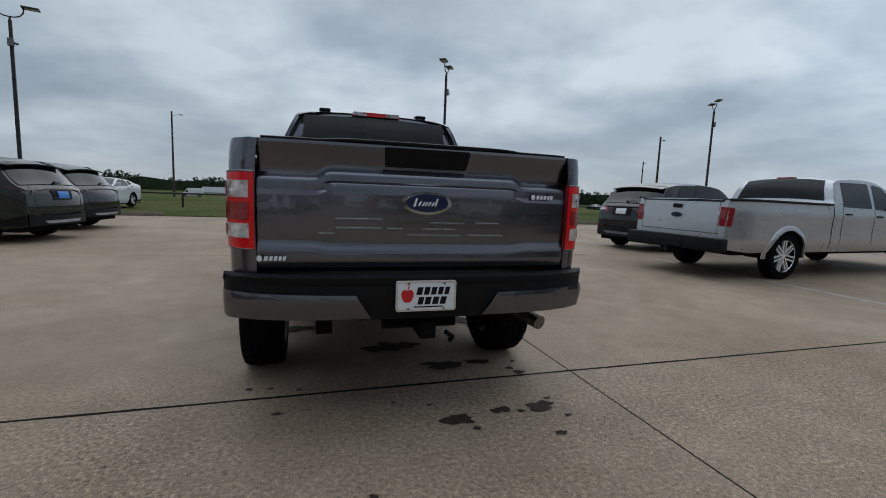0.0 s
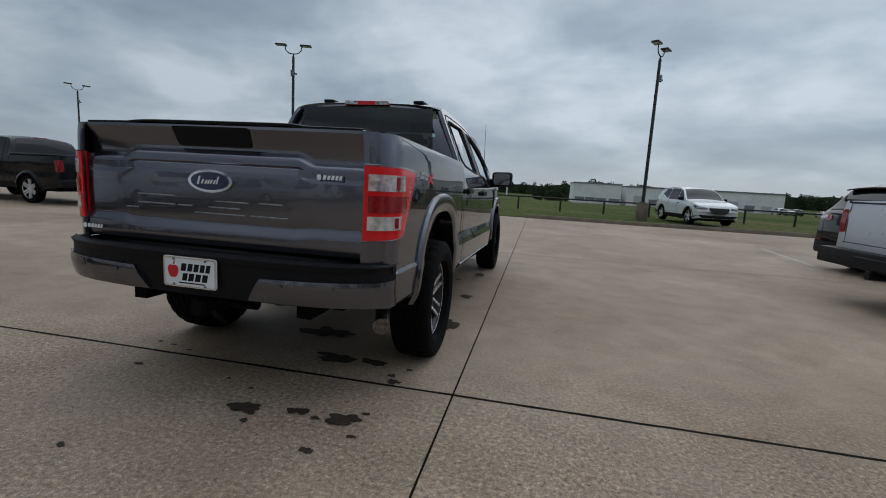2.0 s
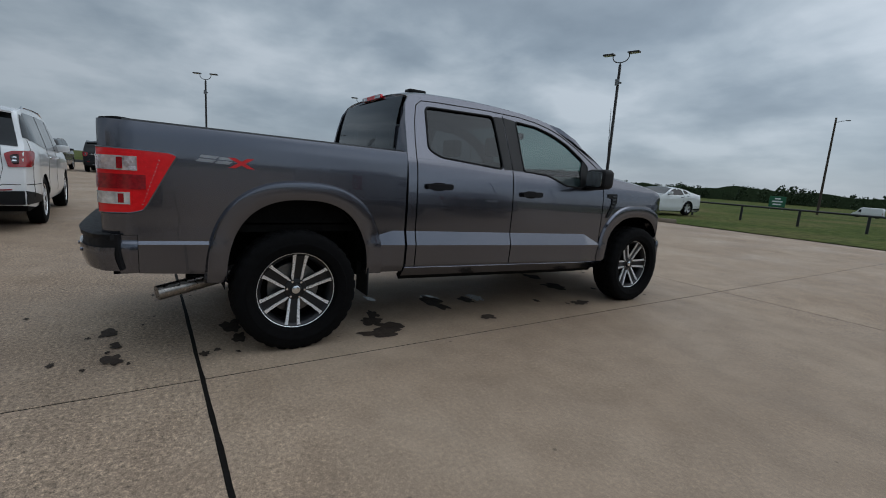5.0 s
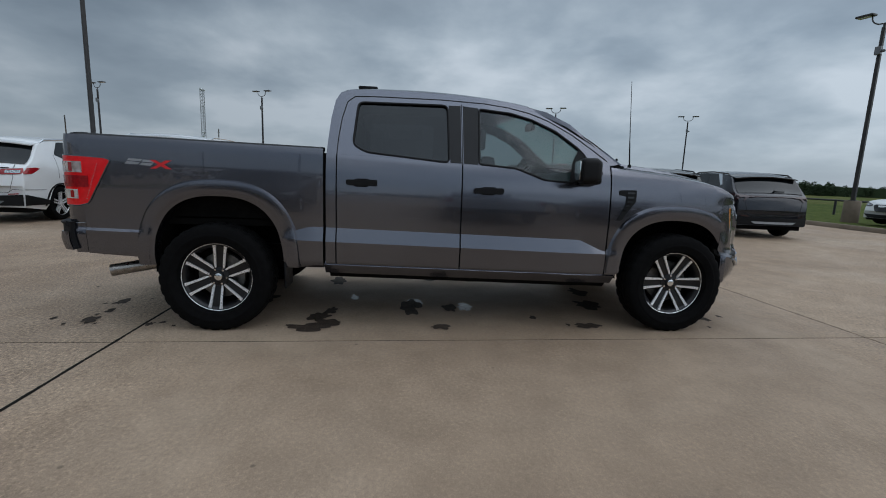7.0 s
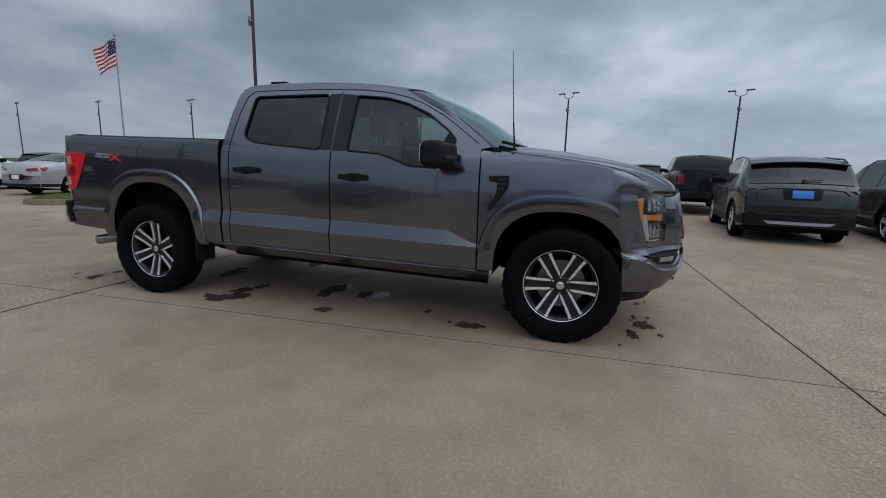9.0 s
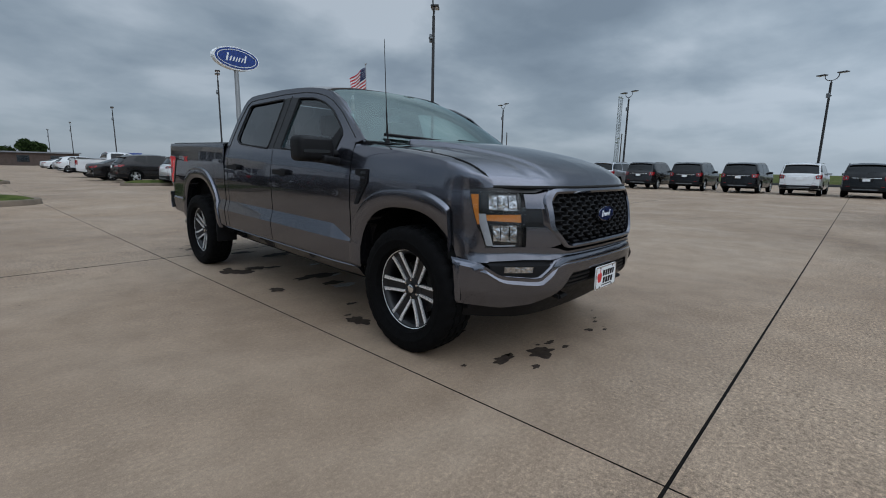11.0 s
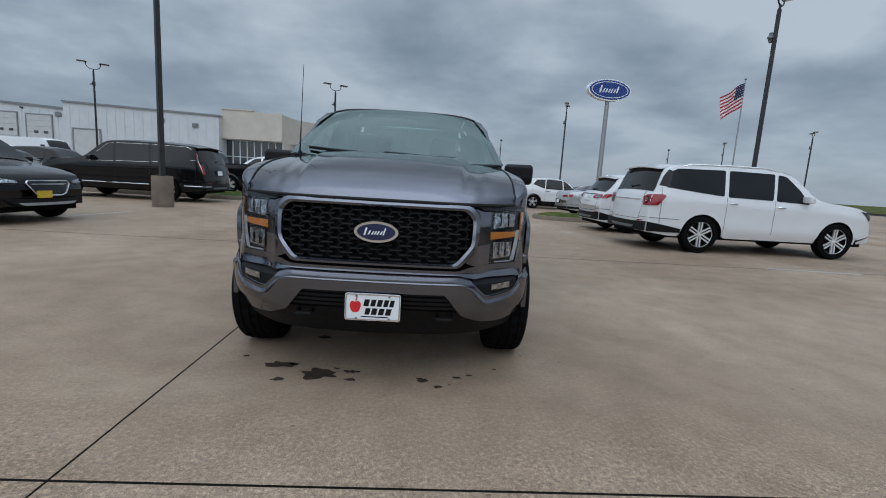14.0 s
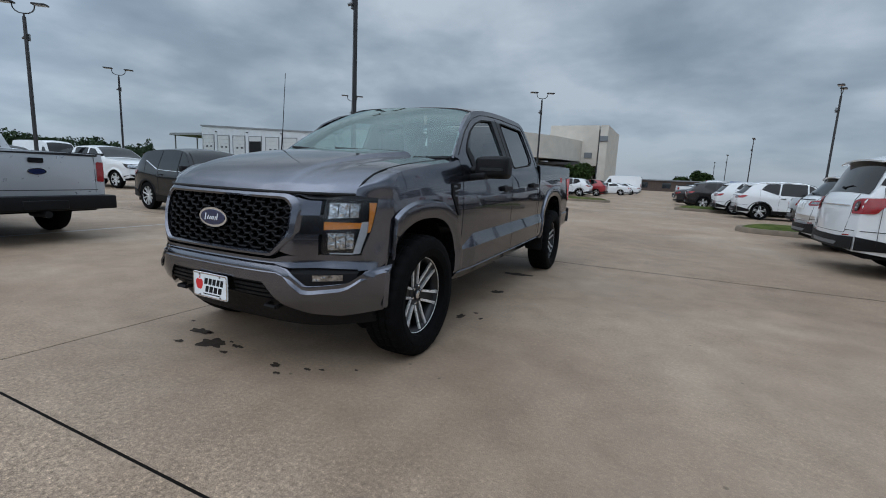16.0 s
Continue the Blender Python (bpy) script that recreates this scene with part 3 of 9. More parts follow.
def resample(pts, n):
    """n+1 points evenly along an open line."""
    P = [Vector(p) for p in pts]
    d = [0.0]
    for a, b in zip(P, P[1:]):
        d.append(d[-1] + (b - a).length)
    out = []
    for i in range(n + 1):
        s = d[-1] * i / n
        for k in range(len(P) - 1):
            if s <= d[k + 1] + 1e-9:
                v = P[k].lerp(P[k + 1], (s - d[k]) / max(1e-9, d[k + 1] - d[k]))
                out.append((v.x, v.y))
                break
    return out

# ---- ground, paving, kerbs ----
LOT = pose(1.22, -2.31, 0, 0, 0, 0.9)          # lot grid: joints cross here


def lot(x, y, z=0.0):
    return LOT @ Vector((x, y, z))


def land(x, y):
    """Height of the field: it falls gently away beyond the fence."""
    return -0.03 - 0.022 * min(112.0, max(0.0, y - 42.0)) + 0.012 * min(95.0, max(0.0, y - 160.0))


def build_ground():
    bm = bmesh.new()
    n = 96
    rad = [0, 15, 30, 38, 46, 54, 62, 72, 84, 100, 120, 145, 175, 210, 260, 330, 420, 700, 1200, 2200, 4200]
    rings = []
    for r in rad[1:]:
        ring = []
        for k in range(n):
            a = 2 * math.pi * k / n
            x, y = r * math.cos(a), r * math.sin(a)
            z = land(x, y)
            if r > 100:
                z += 1.2 * noise.noise(Vector((x * 0.004, y * 0.004, 0))) * min(1, (r - 100) / 200) - 0.6 * min(1, (r - 100) / 300)
            ring.append(bm.verts.new((x, y, z)))
        rings.append(ring)
    c = bm.verts.new((0, 0, -0.03))
    for k in range(n):
        bm.faces.new((c, rings[0][k], rings[0][(k + 1) % n]))
    for A, B in zip(rings, rings[1:]):
        for k in range(n):
            bm.faces.new((A[k], B[k], B[(k + 1) % n], A[(k + 1) % n]))
    tagged(part("ground", bm, M_GRASS), "mown green grass field reaching the horizon", "grass field", kind="structure")


def build_paving():
    bm = bmesh.new()
    for x0, x1, y0, y1 in ((-78, 78, -200, 16.8),):
        vs = [bm.verts.new(lot(x, y, -0.002)) for x, y in ((x0, y0), (x1, y0), (x1, y1), (x0, y1))]
        bm.faces.new(vs)
    pv = tagged(part("pavement", bm, M_JOINT, smooth=0), "tan broom-finished concrete car lot with dark sealed joints", "concrete pavement", kind="structure")
    W, D = 12.0, 6.0
    bm = bmesh.new()
    g, q, b = 0.0045, 0.0065, 0.003
    lo = [(g, q), (W - g, q), (W - g, D - q), (g, D - q)]
    hi = [(g + b, q + b), (W - g - b, q + b), (W - g - b, D - q - b), (g + b, D - q - b)]
    a = [bm.verts.new((x, y, -0.02)) for x, y in lo]
    m = [bm.verts.new((x, y, -0.003)) for x, y in lo]
    t = [bm.verts.new((x, y, 0.0)) for x, y in hi]
    bm.faces.new(t)
    for A, B in ((a, m), (m, t)):
        for i in range(4):
            bm.faces.new((A[i], A[(i + 1) % 4], B[(i + 1) % 4], B[i]))
    # the old expansion joint behind the truck is broader, its sealant squeezed up and ragged
    rng = random.Random(5)
    seal = bmesh.new()
    prev = None
    for k in range(-240, 241):
        x = 0.15 * k
        a, c = 0.012 + rng.uniform(-0.002, 0.003), 0.012 + rng.uniform(-0.002, 0.003)
        cur = [seal.verts.new((x, -a, 0.0006)), seal.verts.new((x, 0, 0.0022)), seal.verts.new((x, c, 0.0006))]
        if prev:
            seal.faces.new((prev[0], prev[1], cur[1], cur[0]))
            seal.faces.new((prev[1], prev[2], cur[2], cur[1]))
        prev = cur
    part("joint_sealant", seal, M_JOINT, pv, "broad black squeezed-up joint sealant", m=LOT.copy())
    first = None
    for i in range(-5, 6):
        for j in range(-22, 3):
            mat = LOT @ Matrix.Translation((i * W, j * D, 0))
            if j == 2:
                mat = LOT @ Matrix.Translation((i * W, j * D, 0)) @ Matrix.Diagonal((1, 4.75 / 6, 1, 1))
            if first is None:
                first = part("slab", bm, M_CONCRETE, pv, m=mat, smooth=0)
            else:
                again(first, mat, pv)
    return pv


def kerb_line(name, pts, w=0.16, h=0.15, closed=False, label="weathered concrete kerb along the grass", fill=None, parent=None):
    """A kerb that follows a line on the lot, as a real step with a rounded top."""
    bm = bmesh.new()
    P = [Vector((x, y)) for x, y in pts]
    n = len(P)
    rows = []
    for i in range(n):
        a = P[i - 1] if (i > 0 or closed) else P[i]
        b = P[(i + 1) % n] if (i < n - 1 or closed) else P[i]
        d = (b - a).normalized()
        nn = Vector((-d.y, d.x))
        rows.append([bm.verts.new((P[i].x + nn.x * o, P[i].y + nn.y * o, z)) for o, z in ((-w / 2, 0.0), (-w / 2 + 0.015, h - 0.03), (-w / 2 + 0.04, h), (w / 2 - 0.03, h), (w / 2, h - 0.02), (w / 2, 0.0))])
    for i in range(n if closed else n - 1):
        A, B = rows[i], rows[(i + 1) % n]
        for k in range(5):
            bm.faces.new((A[k], A[k + 1], B[k + 1], B[k]))
    if not closed:
        bm.faces.new(rows[0])
        bm.faces.new(rows[-1][::-1])
    kb = tagged(part(name, bm, M_KERB), label, "kerb", kind="structure")
    if fill:
        bm = bmesh.new()
        xs, ysl = [q[0] for q in fill], [q[1] for q in fill]
        cy, half = (min(ysl) + max(ysl)) / 2, (max(ysl) - min(ysl)) / 2
        spine = [(min(max(q[0], min(xs) + half), max(xs) - half), cy) for q in fill]
        rings = []
        for k, up in ((0.0, -0.02), (0.25, 0.05), (0.6, 0.10), (0.95, 0.12)):
            rings.append([bm.verts.new((lerp(q[0], c[0], k), lerp(q[1], c[1], k), h + up)) for q, c in zip(fill, spine)])
        for A, B in zip(rings, rings[1:]):
            for i in range(len(A)):
                j = (i + 1) % len(A)
                bm.faces.new((A[i], A[j], B[j], B[i]))
        bm.faces.new(rings[-1])
        part("island_grass", bm, M_GRASS, kb, "short green grass inside the kerb")
    return kb


def arc(cx, cy, r, a0, a1, n=8):
    return [(cx + r * math.cos(radians(lerp(a0, a1, k / n))), cy + r * math.sin(radians(lerp(a0, a1, k / n)))) for k in range(n + 1)]


def island(name, x0, x1, y0, y1, label):
    r = (y1 - y0) / 2
    loop = arc(x1 - r, (y0 + y1) / 2, r, -90, 90) + arc(x0 + r, (y0 + y1) / 2, r, 90, 270)
    inner = arc(x1 - r, (y0 + y1) / 2, r - 0.06, -90, 90) + arc(x0 + r, (y0 + y1) / 2, r - 0.06, 90, 270)
    return kerb_line(name, loop, closed=True, label=label, fill=inner)


def build_kerbs():
    for nm, a, b in (("kerb", -60, -6.2), ("kerb", 1.6, 70)):
        p0 = [tuple(lot(x - 1.22, 16.75)[:2]) for x in steps(a, b, 4.0)]
        if a < 0:
            ex, ey = p0[-1]
            p0 += [(ex + 0.25, ey + 0.08), (ex + 0.42, ey + 0.35)]
        else:
            ex, ey = p0[0]
            p0 = [(ex - 0.42, ey + 0.35), (ex - 0.25, ey + 0.08)] + p0
        kerb_line(nm, p0)
    # grass verge behind the kerb
    bm = bmesh.new()
    sheet(bm, 40, 3, lambda u, v: (lerp(-75, 85, u), lerp(14.62, 40.0, v**2) + 0.0157 * lerp(-75, 85, u), lerp(0.012, -0.02, v)))
    tagged(part("grass_verge", bm, M_GRASS), "mown grass verge beside the concrete lot", "grass", kind="structure")
    island("kerb_island", 1.45, 24.0, -13.9, -12.1, "kerbed strip of short grass in the lot")
    island("kerb_island", -14.0, -4.35, -12.6, -11.0, "kerbed strip of grass beside parked cars")
    island("kerb_island", 1.3, 22.0, -28.6, -26.9, "long narrow kerbed island in the lot")
    island("kerb_island", -13.0, -2.7, -24.6, -23.0, "small kerbed island at the row's end")
    island("kerb_island", -45.0, -27.5, -16.9, -15.2, "kerbed island before the far row")
    bm = bmesh.new()
    for x0, y0, x1, y1, w in ((6.72, -1.3, 6.66, 3.0, 0.09), (7.02, 5.6, 7.31, 8.6, 0.09), (7.0, -6.0, 7.35, -3.8, 0.09), (-8.1, -2.4, -6.4, -2.5, 0.09), (-12.3, -3.4, -9.9, -3.2, 0.09)):
        d = (Vector((x1, y1)) - Vector((x0, y0))).normalized()
        n = Vector((-d.y, d.x)) * w / 2
        bm.faces.new([bm.verts.new((p.x, p.y, 0.003)) for p in (Vector((x0, y0)) + n, Vector((x1, y1)) + n, Vector((x1, y1)) - n, Vector((x0, y0)) - n)])
    tagged(part("bay_line", bm, M_STRIPE, smooth=0), "worn pale parking bay lines on concrete", "road marking", kind="structure")


def blob(name, x, y, rx, ry, seed, mat, label, z=0.003):
    """A damp patch with a ragged outline."""
    rng = random.Random(seed)
    ph = [rng.uniform(0, 6.28) for _ in range(7)]
    am = [rng.uniform(0.05, 0.15) / (k + 1) ** 0.3 for k in range(7)]
    bm = bmesh.new()
    z = z + 0.0004 * (seed % 10)
    n = 48
    mid = bm.verts.new((x, y, z))
    ring = []
    for k in range(n):
        a = 2 * math.pi * k / n
        r = max(0.35, 1 + 1.25 * sum(am[j] * math.sin((j + 2) * a + ph[j]) for j in range(7)))
        ring.append(bm.verts.new((x + rx * r * math.cos(a), y + ry * r * math.sin(a), z)))
    for k in range(n):
        bm.faces.new((mid, ring[k], ring[(k + 1) % n]))
    return tagged(part(name, bm, mat, smooth=0), label, "stain", kind="structure")


def build_stains():
    dark = [(0.345, 2.655, 0.105, 0.070), (0.615, 2.545, 0.085, 0.045), (0.56, 2.75, 0.035, 0.022), (0.15, 2.605, 0.045, 0.022), (0.14, 2.72, 0.028, 0.02), (-0.295, 2.685, 0.035, 0.026), (-0.39, 2.765, 0.03, 0.012), (-0.51, 2.63, 0.025, 0.015), (-0.59, 2.59, 0.018, 0.012), (-0.77, 2.48, 0.012, 0.01), (0.87, 2.43, 0.02, 0.014), (0.53, 2.53, 0.03, 0.02), (0.25, 2.57, 0.02, 0.012),
            (0.205, -2.82, 0.085, 0.055), (0.485, -2.765, 0.060, 0.032), (0.735, -2.77, 0.082, 0.055), (0.60, -2.80, 0.022, 0.016), (0.70, -3.065, 0.035, 0.018), (-0.74, -2.56, 0.028, 0.014), (-0.92, -2.21, 0.022, 0.012), (-0.80, -2.22, 0.025, 0.012), (0.83, -2.68, 0.022, 0.012), (0.84, -2.90, 0.022, 0.014), (-0.63, -2.27, 0.02, 0.012), (0.28, -2.93, 0.022, 0.016), (0.62, -2.03, 0.085, 0.05), (0.84, -2.27, 0.045, 0.028), (0.80, -2.19, 0.03, 0.02), (0.88, -2.07, 0.02, 0.016), (-0.32, -3.35, 0.02, 0.014), (-0.10, -2.55, 0.015, 0.01), (0.10, -2.62, 0.018, 0.01),
            (0.91, -1.04, 0.085, 0.16), (0.80, -0.92, 0.11, 0.12), (0.62, -1.0, 0.10, 0.09), (0.46, -0.92, 0.10, 0.05), (0.885, 0.04, 0.055, 0.085), (0.34, 0.17, 0.12, 0.06), (0.85, 1.32, 0.07, 0.11), (0.83, 1.15, 0.03, 0.02), (0.62, 0.9, 0.05, 0.03), (0.30, -0.2, 0.22, 0.10), (0.45, 2.02, 0.05, 0.03), (-0.72, -1.0, 0.18, 0.08), (-0.85, 1.08, 0.03, 0.07), (-1.03, 1.05, 0.015, 0.03), (-0.82, 0.05, 0.07, 0.06), (-0.93, 0.92, 0.02, 0.02),
            (0.35, -2.05, 0.14, 0.07), (0.05, -1.6, 0.20, 0.10), (0.2, 1.6, 0.16, 0.12), (-0.3, 1.7, 0.14, 0.1)]
    for k, (x, y, a, b) in enumerate(dark):
        blob("oil_stain", x, y, a, b, k, M_STAIN, "dark damp drip stain on concrete")
    for k, (x, y, a, b) in enumerate([(0.15, -0.15, 0.13, 0.06), (0.30, 0.32, 0.12, 0.07), (0.0, -0.75, 0.08, 0.04)]):
        blob("pale_patch", x, y, a, b, 70 + k, M_PALE, "pale wet reflective patch under the truck")


# ---- light poles ----
def light_pole(x, y, rz, base=True, top=7.9, box=False):
    P = thing("light_pole", "tall dark bronze car-lot light pole with two lamp heads", "light pole", "lot light poles", m=pose(x, y, 0, 0, 0, rz))
    bm = bmesh.new()
    z0 = 0.86 if base else 0.0
    for a, b, z, zz in ((0.065, 0.055, z0, top - 0.55),):
        vs = [[bm.verts.new((sx * w, sy * w, h)) for sx, sy in ((-1, -1), (1, -1), (1, 1), (-1, 1))] for w, h in ((a, z), (b, zz))]
        for i in range(4):
            bm.faces.new((vs[0][i], vs[0][(i + 1) % 4], vs[1][(i + 1) % 4], vs[1][i]))
        bm.faces.new(vs[1])
    bmesh.ops.bevel(bm, geom=[e for e in bm.edges if abs(e.verts[0].co.z - e.verts[1].co.z) > 1], offset=0.012, segments=2, affect="EDGES")
    rod(bm, (0, 0, top - 0.56), (0, 0, top - 0.40), 0.04, 0.035, 12)
    part("pole", bm, M_POLE, P)
    if base:
        bm = bmesh.new()
        lathe = [(0.27, 0.0), (0.275, 0.05), (0.27, 0.83), (0.255, 0.86)]
        rings = [[bm.verts.new((r * math.cos(2 * math.pi * k / 28), r * math.sin(2 * math.pi * k / 28), z)) for k in range(28)] for r, z in lathe]
        for A, B in zip(rings, rings[1:]):
            for k in range(28):
                bm.faces.new((A[k], A[(k + 1) % 28], B[(k + 1) % 28], B[k]))
        bm.faces.new(rings[-1])
        part("pole_base", bm, M_KERB, P, "round weathered concrete pole base")
        bm = bmesh.new()
        block(bm, -0.12, 0.12, -0.12, 0.12, 0.861, 0.885, 0.004)
        part("base_plate", bm, M_POLE, P)
    for s in (-1, 1):
        bm = bmesh.new()
        pts = [(0, 0, top - 0.42)] + [(s * (0.06 + 0.36 * math.sin(radians(a))), 0, top - 0.42 + 0.30 * (1 - math.cos(radians(a)))) for a in (20, 45, 65, 80, 90)]
        pts += [(s * 0.43, 0, top - 0.02)]
        tube(bm, pts, 0.026, 8)
        part("lamp_arm", bm, M_POLE, P)
        bm = bmesh.new()
        block(bm, min(s * 0.36, s * 0.92), max(s * 0.36, s * 0.92), -0.17, 0.17, top - 0.03, top + 0.045, 0.02, 2)
        hd = part("lamp_head", bm, M_POLE, P, "flat dark lamp head")
        bm = bmesh.new()
        block(bm, min(s * 0.46, s * 0.88), max(s * 0.46, s * 0.88), -0.13, 0.13, top - 0.036, top - 0.03)
        part("led_panel", bm, M_LED, hd, "pale led panel")
    if box:
        bm = bmesh.new()
        block(bm, -0.10, 0.10, -0.16, -0.06, top - 1.55, top - 1.25, 0.01)
        rod(bm, (0.08, -0.05, top - 1.40), (0.20, -0.14, top - 1.45), 0.05, 0.05, 10)
        part("camera_box", bm, M_LAMPGREY, P, "small grey junction box")
    return P


def build_poles():
    first = None
    spots = [(6.15, 18.3, 60, 1), (-11.9, 17.65, 15, 1), (-11.32, -10.05, 40, 1), (7.2, -7.7, 60, 1), (24.06, -5.93, 40, 1), (25.0, 19.5, 60, 1), (7.32, -31.0, 30, 1), (-11.2, -32.75, 70, 1), (24.0, -29.0, 40, 1), (35.0, -15.6, 50, 1),
             (-11.15, -67, 80, 1), (-11.4, -101, 80, 1), (-11.4, -131, 80, 1)]
    spots += [(x, y, 62, 1) for x, y in ((-37.2, -65.4), (-37.3, -52.1), (-37.4, -38.8), (-37.47, -25.55), (-37.48, -12.27), (-38.14, 1.05), (-38.3, 14.26), (-39.06, 28.0))]
    for k, (x, y, rz, b) in enumerate(spots):
        if first is None:
            first = light_pole(x, y, rz, True, box=True)
        else:
            copy_thing(first, pose(x, y, 0, 0, 0, rz))


# ---- pipe fence ----
def build_fence():
    F = thing("pipe_fence", "low black pipe fence along the far grass verge", "fence")
    bm = bmesh.new()
    rod(bm, (0, 0, 0), (0, 0, 0.74), 0.055, 0.055, 10)
    first = None
    fy = lambda x: 22.4 + 0.0157 * x
    x = -58.0
    posts = []
    while x < 62:
        m = Matrix.Translation((x, fy(x), 0.0))
        posts.append(x)
        if first is None:
            first = part("post", bm, M_FENCE, F, m=m)
        else:
            again(first, m, F)
        x += 2.42
    bm = bmesh.new()
    rod(bm, (0, 0, 0), (4.84, 0.076, 0), 0.045, 0.045, 8)
    r0 = None
    for x in posts[:-2:2]:
        m = Matrix.Translation((x, fy(x), 0.74))
        if r0 is None:
            r0 = part("rail", bm, M_FENCE, F, m=m)
        else:
            again(r0, m, F)


# ---- far woods and trees ----
def clump_mesh(bm, c, r, rng, n, leaf):
    for _ in range(n):
        d = Vector((rng.gauss(0, 1), rng.gauss(0, 1), rng.gauss(0, 0.8)))
        d = d.normalized() * r * rng.uniform(0.55, 1.05)
        p = Vector(c) + d
        a = Vector((rng.gauss(0, 1), rng.gauss(0, 1), rng.gauss(0, 1))).normalized()
        b = a.orthogonal().normalized()
        e = a.cross(b)
        s = leaf * rng.uniform(0.6, 1.4)
        bm.faces.new([bm.verts.new(p + b * s * u + e * s * v + a * s * w) for u, v, w in ((-1, -0.4, 0), (0.1, -0.6, 0.2), (1, 0.1, 0), (0, 0.7, -0.2))])


def woods(name, pts, depth, h0, h1, seed, label):
    """A far belt of trees: thousands of leaf clumps over a hidden dark mass."""
    rng = random.Random(seed)
    bm = bmesh.new()
    P = [Vector(p) for p in pts]
    for a, b in zip(P, P[1:]):
        L = (b - a).length
        n = max(2, int(L / 3.6))
        side = Vector((-(b - a).y, (b - a).x)).normalized()
        for k in range(n):
            for row in range(3):
                q = a.lerp(b, (k + rng.random()) / n) + side * depth * rng.uniform(-0.5, 0.5)
                hh = wood_height(q, h0, h1, seed) * rng.choice((0.80, 0.88, 0.94, 1.0, 1.10))
                r = hh * rng.uniform(0.26, 0.42)
                for j in range(7):
                    f = (j + rng.random()) / 7
                    w = r * (1.0 - 0.75 * f * f)
                    c = (q.x + rng.uniform(-w, w), q.y + rng.uniform(-w, w), hh * lerp(0.06, 0.90, f) - 0.4 + land(q.x, q.y))
                    clump_mesh(bm, c, r * 0.48, rng, 34, r * 0.15)
    w = part(name, bm, M_FARLEAF, smooth=0)
    tagged(w, label, "trees", kind="stuff")
    # the dark inside of the belt
    bm = bmesh.new()
    rows = []
    for a, b in zip(P, P[1:]):
        for t in steps(0, 1, 0.03):
            q = a.lerp(b, t)
            hh = wood_height(q, h0, h1, seed) * (0.80 + 0.3 * noise.noise(Vector((q.x * 0.09, q.y * 0.09, 3.0))))
            rows.append([bm.verts.new((q.x, q.y, land(q.x, q.y) - 1.0)), bm.verts.new((q.x, q.y, land(q.x, q.y) + hh))])
    for A, B in zip(rows, rows[1:]):
        bm.faces.new((A[0], A[1], B[1], B[0]))
    thicken(bm, 4.0)
    part("understorey", bm, M_FARLEAF, w, smooth=0)


def wood_height(q, h0, h1, seed):
    return lerp(h0, h1, 0.5 + 0.9 * noise.noise(Vector((q.x * 0.017, q.y * 0.017, seed)))) * (1 + 0.25 * noise.noise(Vector((q.x * 0.06, q.y * 0.06, 8.0))))


def bush(x, y, w, h, seed, label):
    """A wide dark bush of many leaf clumps on short stems."""
    rng = random.Random(seed)
    B = thing("bush", label, "bush", m=pose(x, y, land(x, y)))
    bm = bmesh.new()
    for k in range(9):
        rod(bm, (w * (k - 4) / 12, 0, -0.1), (w * (k - 4) / 9.5, rng.uniform(-0.5, 0.5), h * 0.6), 0.09, 0.04, 5)
    part("stems", bm, M_BARK, B)
    bm = bmesh.new()
    for _ in range(60):
        u = rng.uniform(-1, 1)
        clump_mesh(bm, (u * w / 2, rng.uniform(-1.2, 1.2), h * rng.uniform(0.12, 0.86) * (1 - 0.45 * u * u)), h * 0.2, rng, 70, 0.16)
    part("crown", bm, M_FARLEAF, B, "dark green leaves", smooth=0)


def tree(x, y, h, r, seed, label, trunk_h=None):
    rng = random.Random(seed)
    t = thing("tree", label, "tree", m=pose(x, y, 0))
    th = trunk_h or h * 0.4
    bm = bmesh.new()
    rod(bm, (0, 0, -0.1), (0.05, 0.03, th), 0.045 * h, 0.028 * h, 10)
    tips = []
    for k in range(7):
        a = 2 * math.pi * k / 7 + rng.uniform(-0.3, 0.3)
        e = Vector((r * 0.62 * math.cos(a), r * 0.62 * math.sin(a), th + (h - th) * rng.uniform(0.35, 0.75)))
        m = Vector((0.05, 0.03, th)).lerp(e, 0.5) + Vector((0, 0, 0.1 * h))
        rod(bm, (0.05, 0.03, th * rng.uniform(0.75, 1.0)), m, 0.018 * h, 0.012 * h, 7)
        rod(bm, m, e, 0.012 * h, 0.005 * h, 6)
        tips += [e, m]
    part("trunk", bm, M_BARK, t)
    bm = bmesh.new()
    for e in tips + [Vector((rng.uniform(-r, r) * 0.5, rng.uniform(-r, r) * 0.5, lerp(th, h, rng.uniform(0.4, 0.85)))) for _ in range(16)]:
        clump_mesh(bm, e, r * rng.uniform(0.28, 0.42), rng, 130, 0.045 * h)
    part("crown", bm, M_LEAF, t, "dark green leafy crown", smooth=0)
    return t

# ---- the grey crew-cab pickup ----
RAKE = 0.026
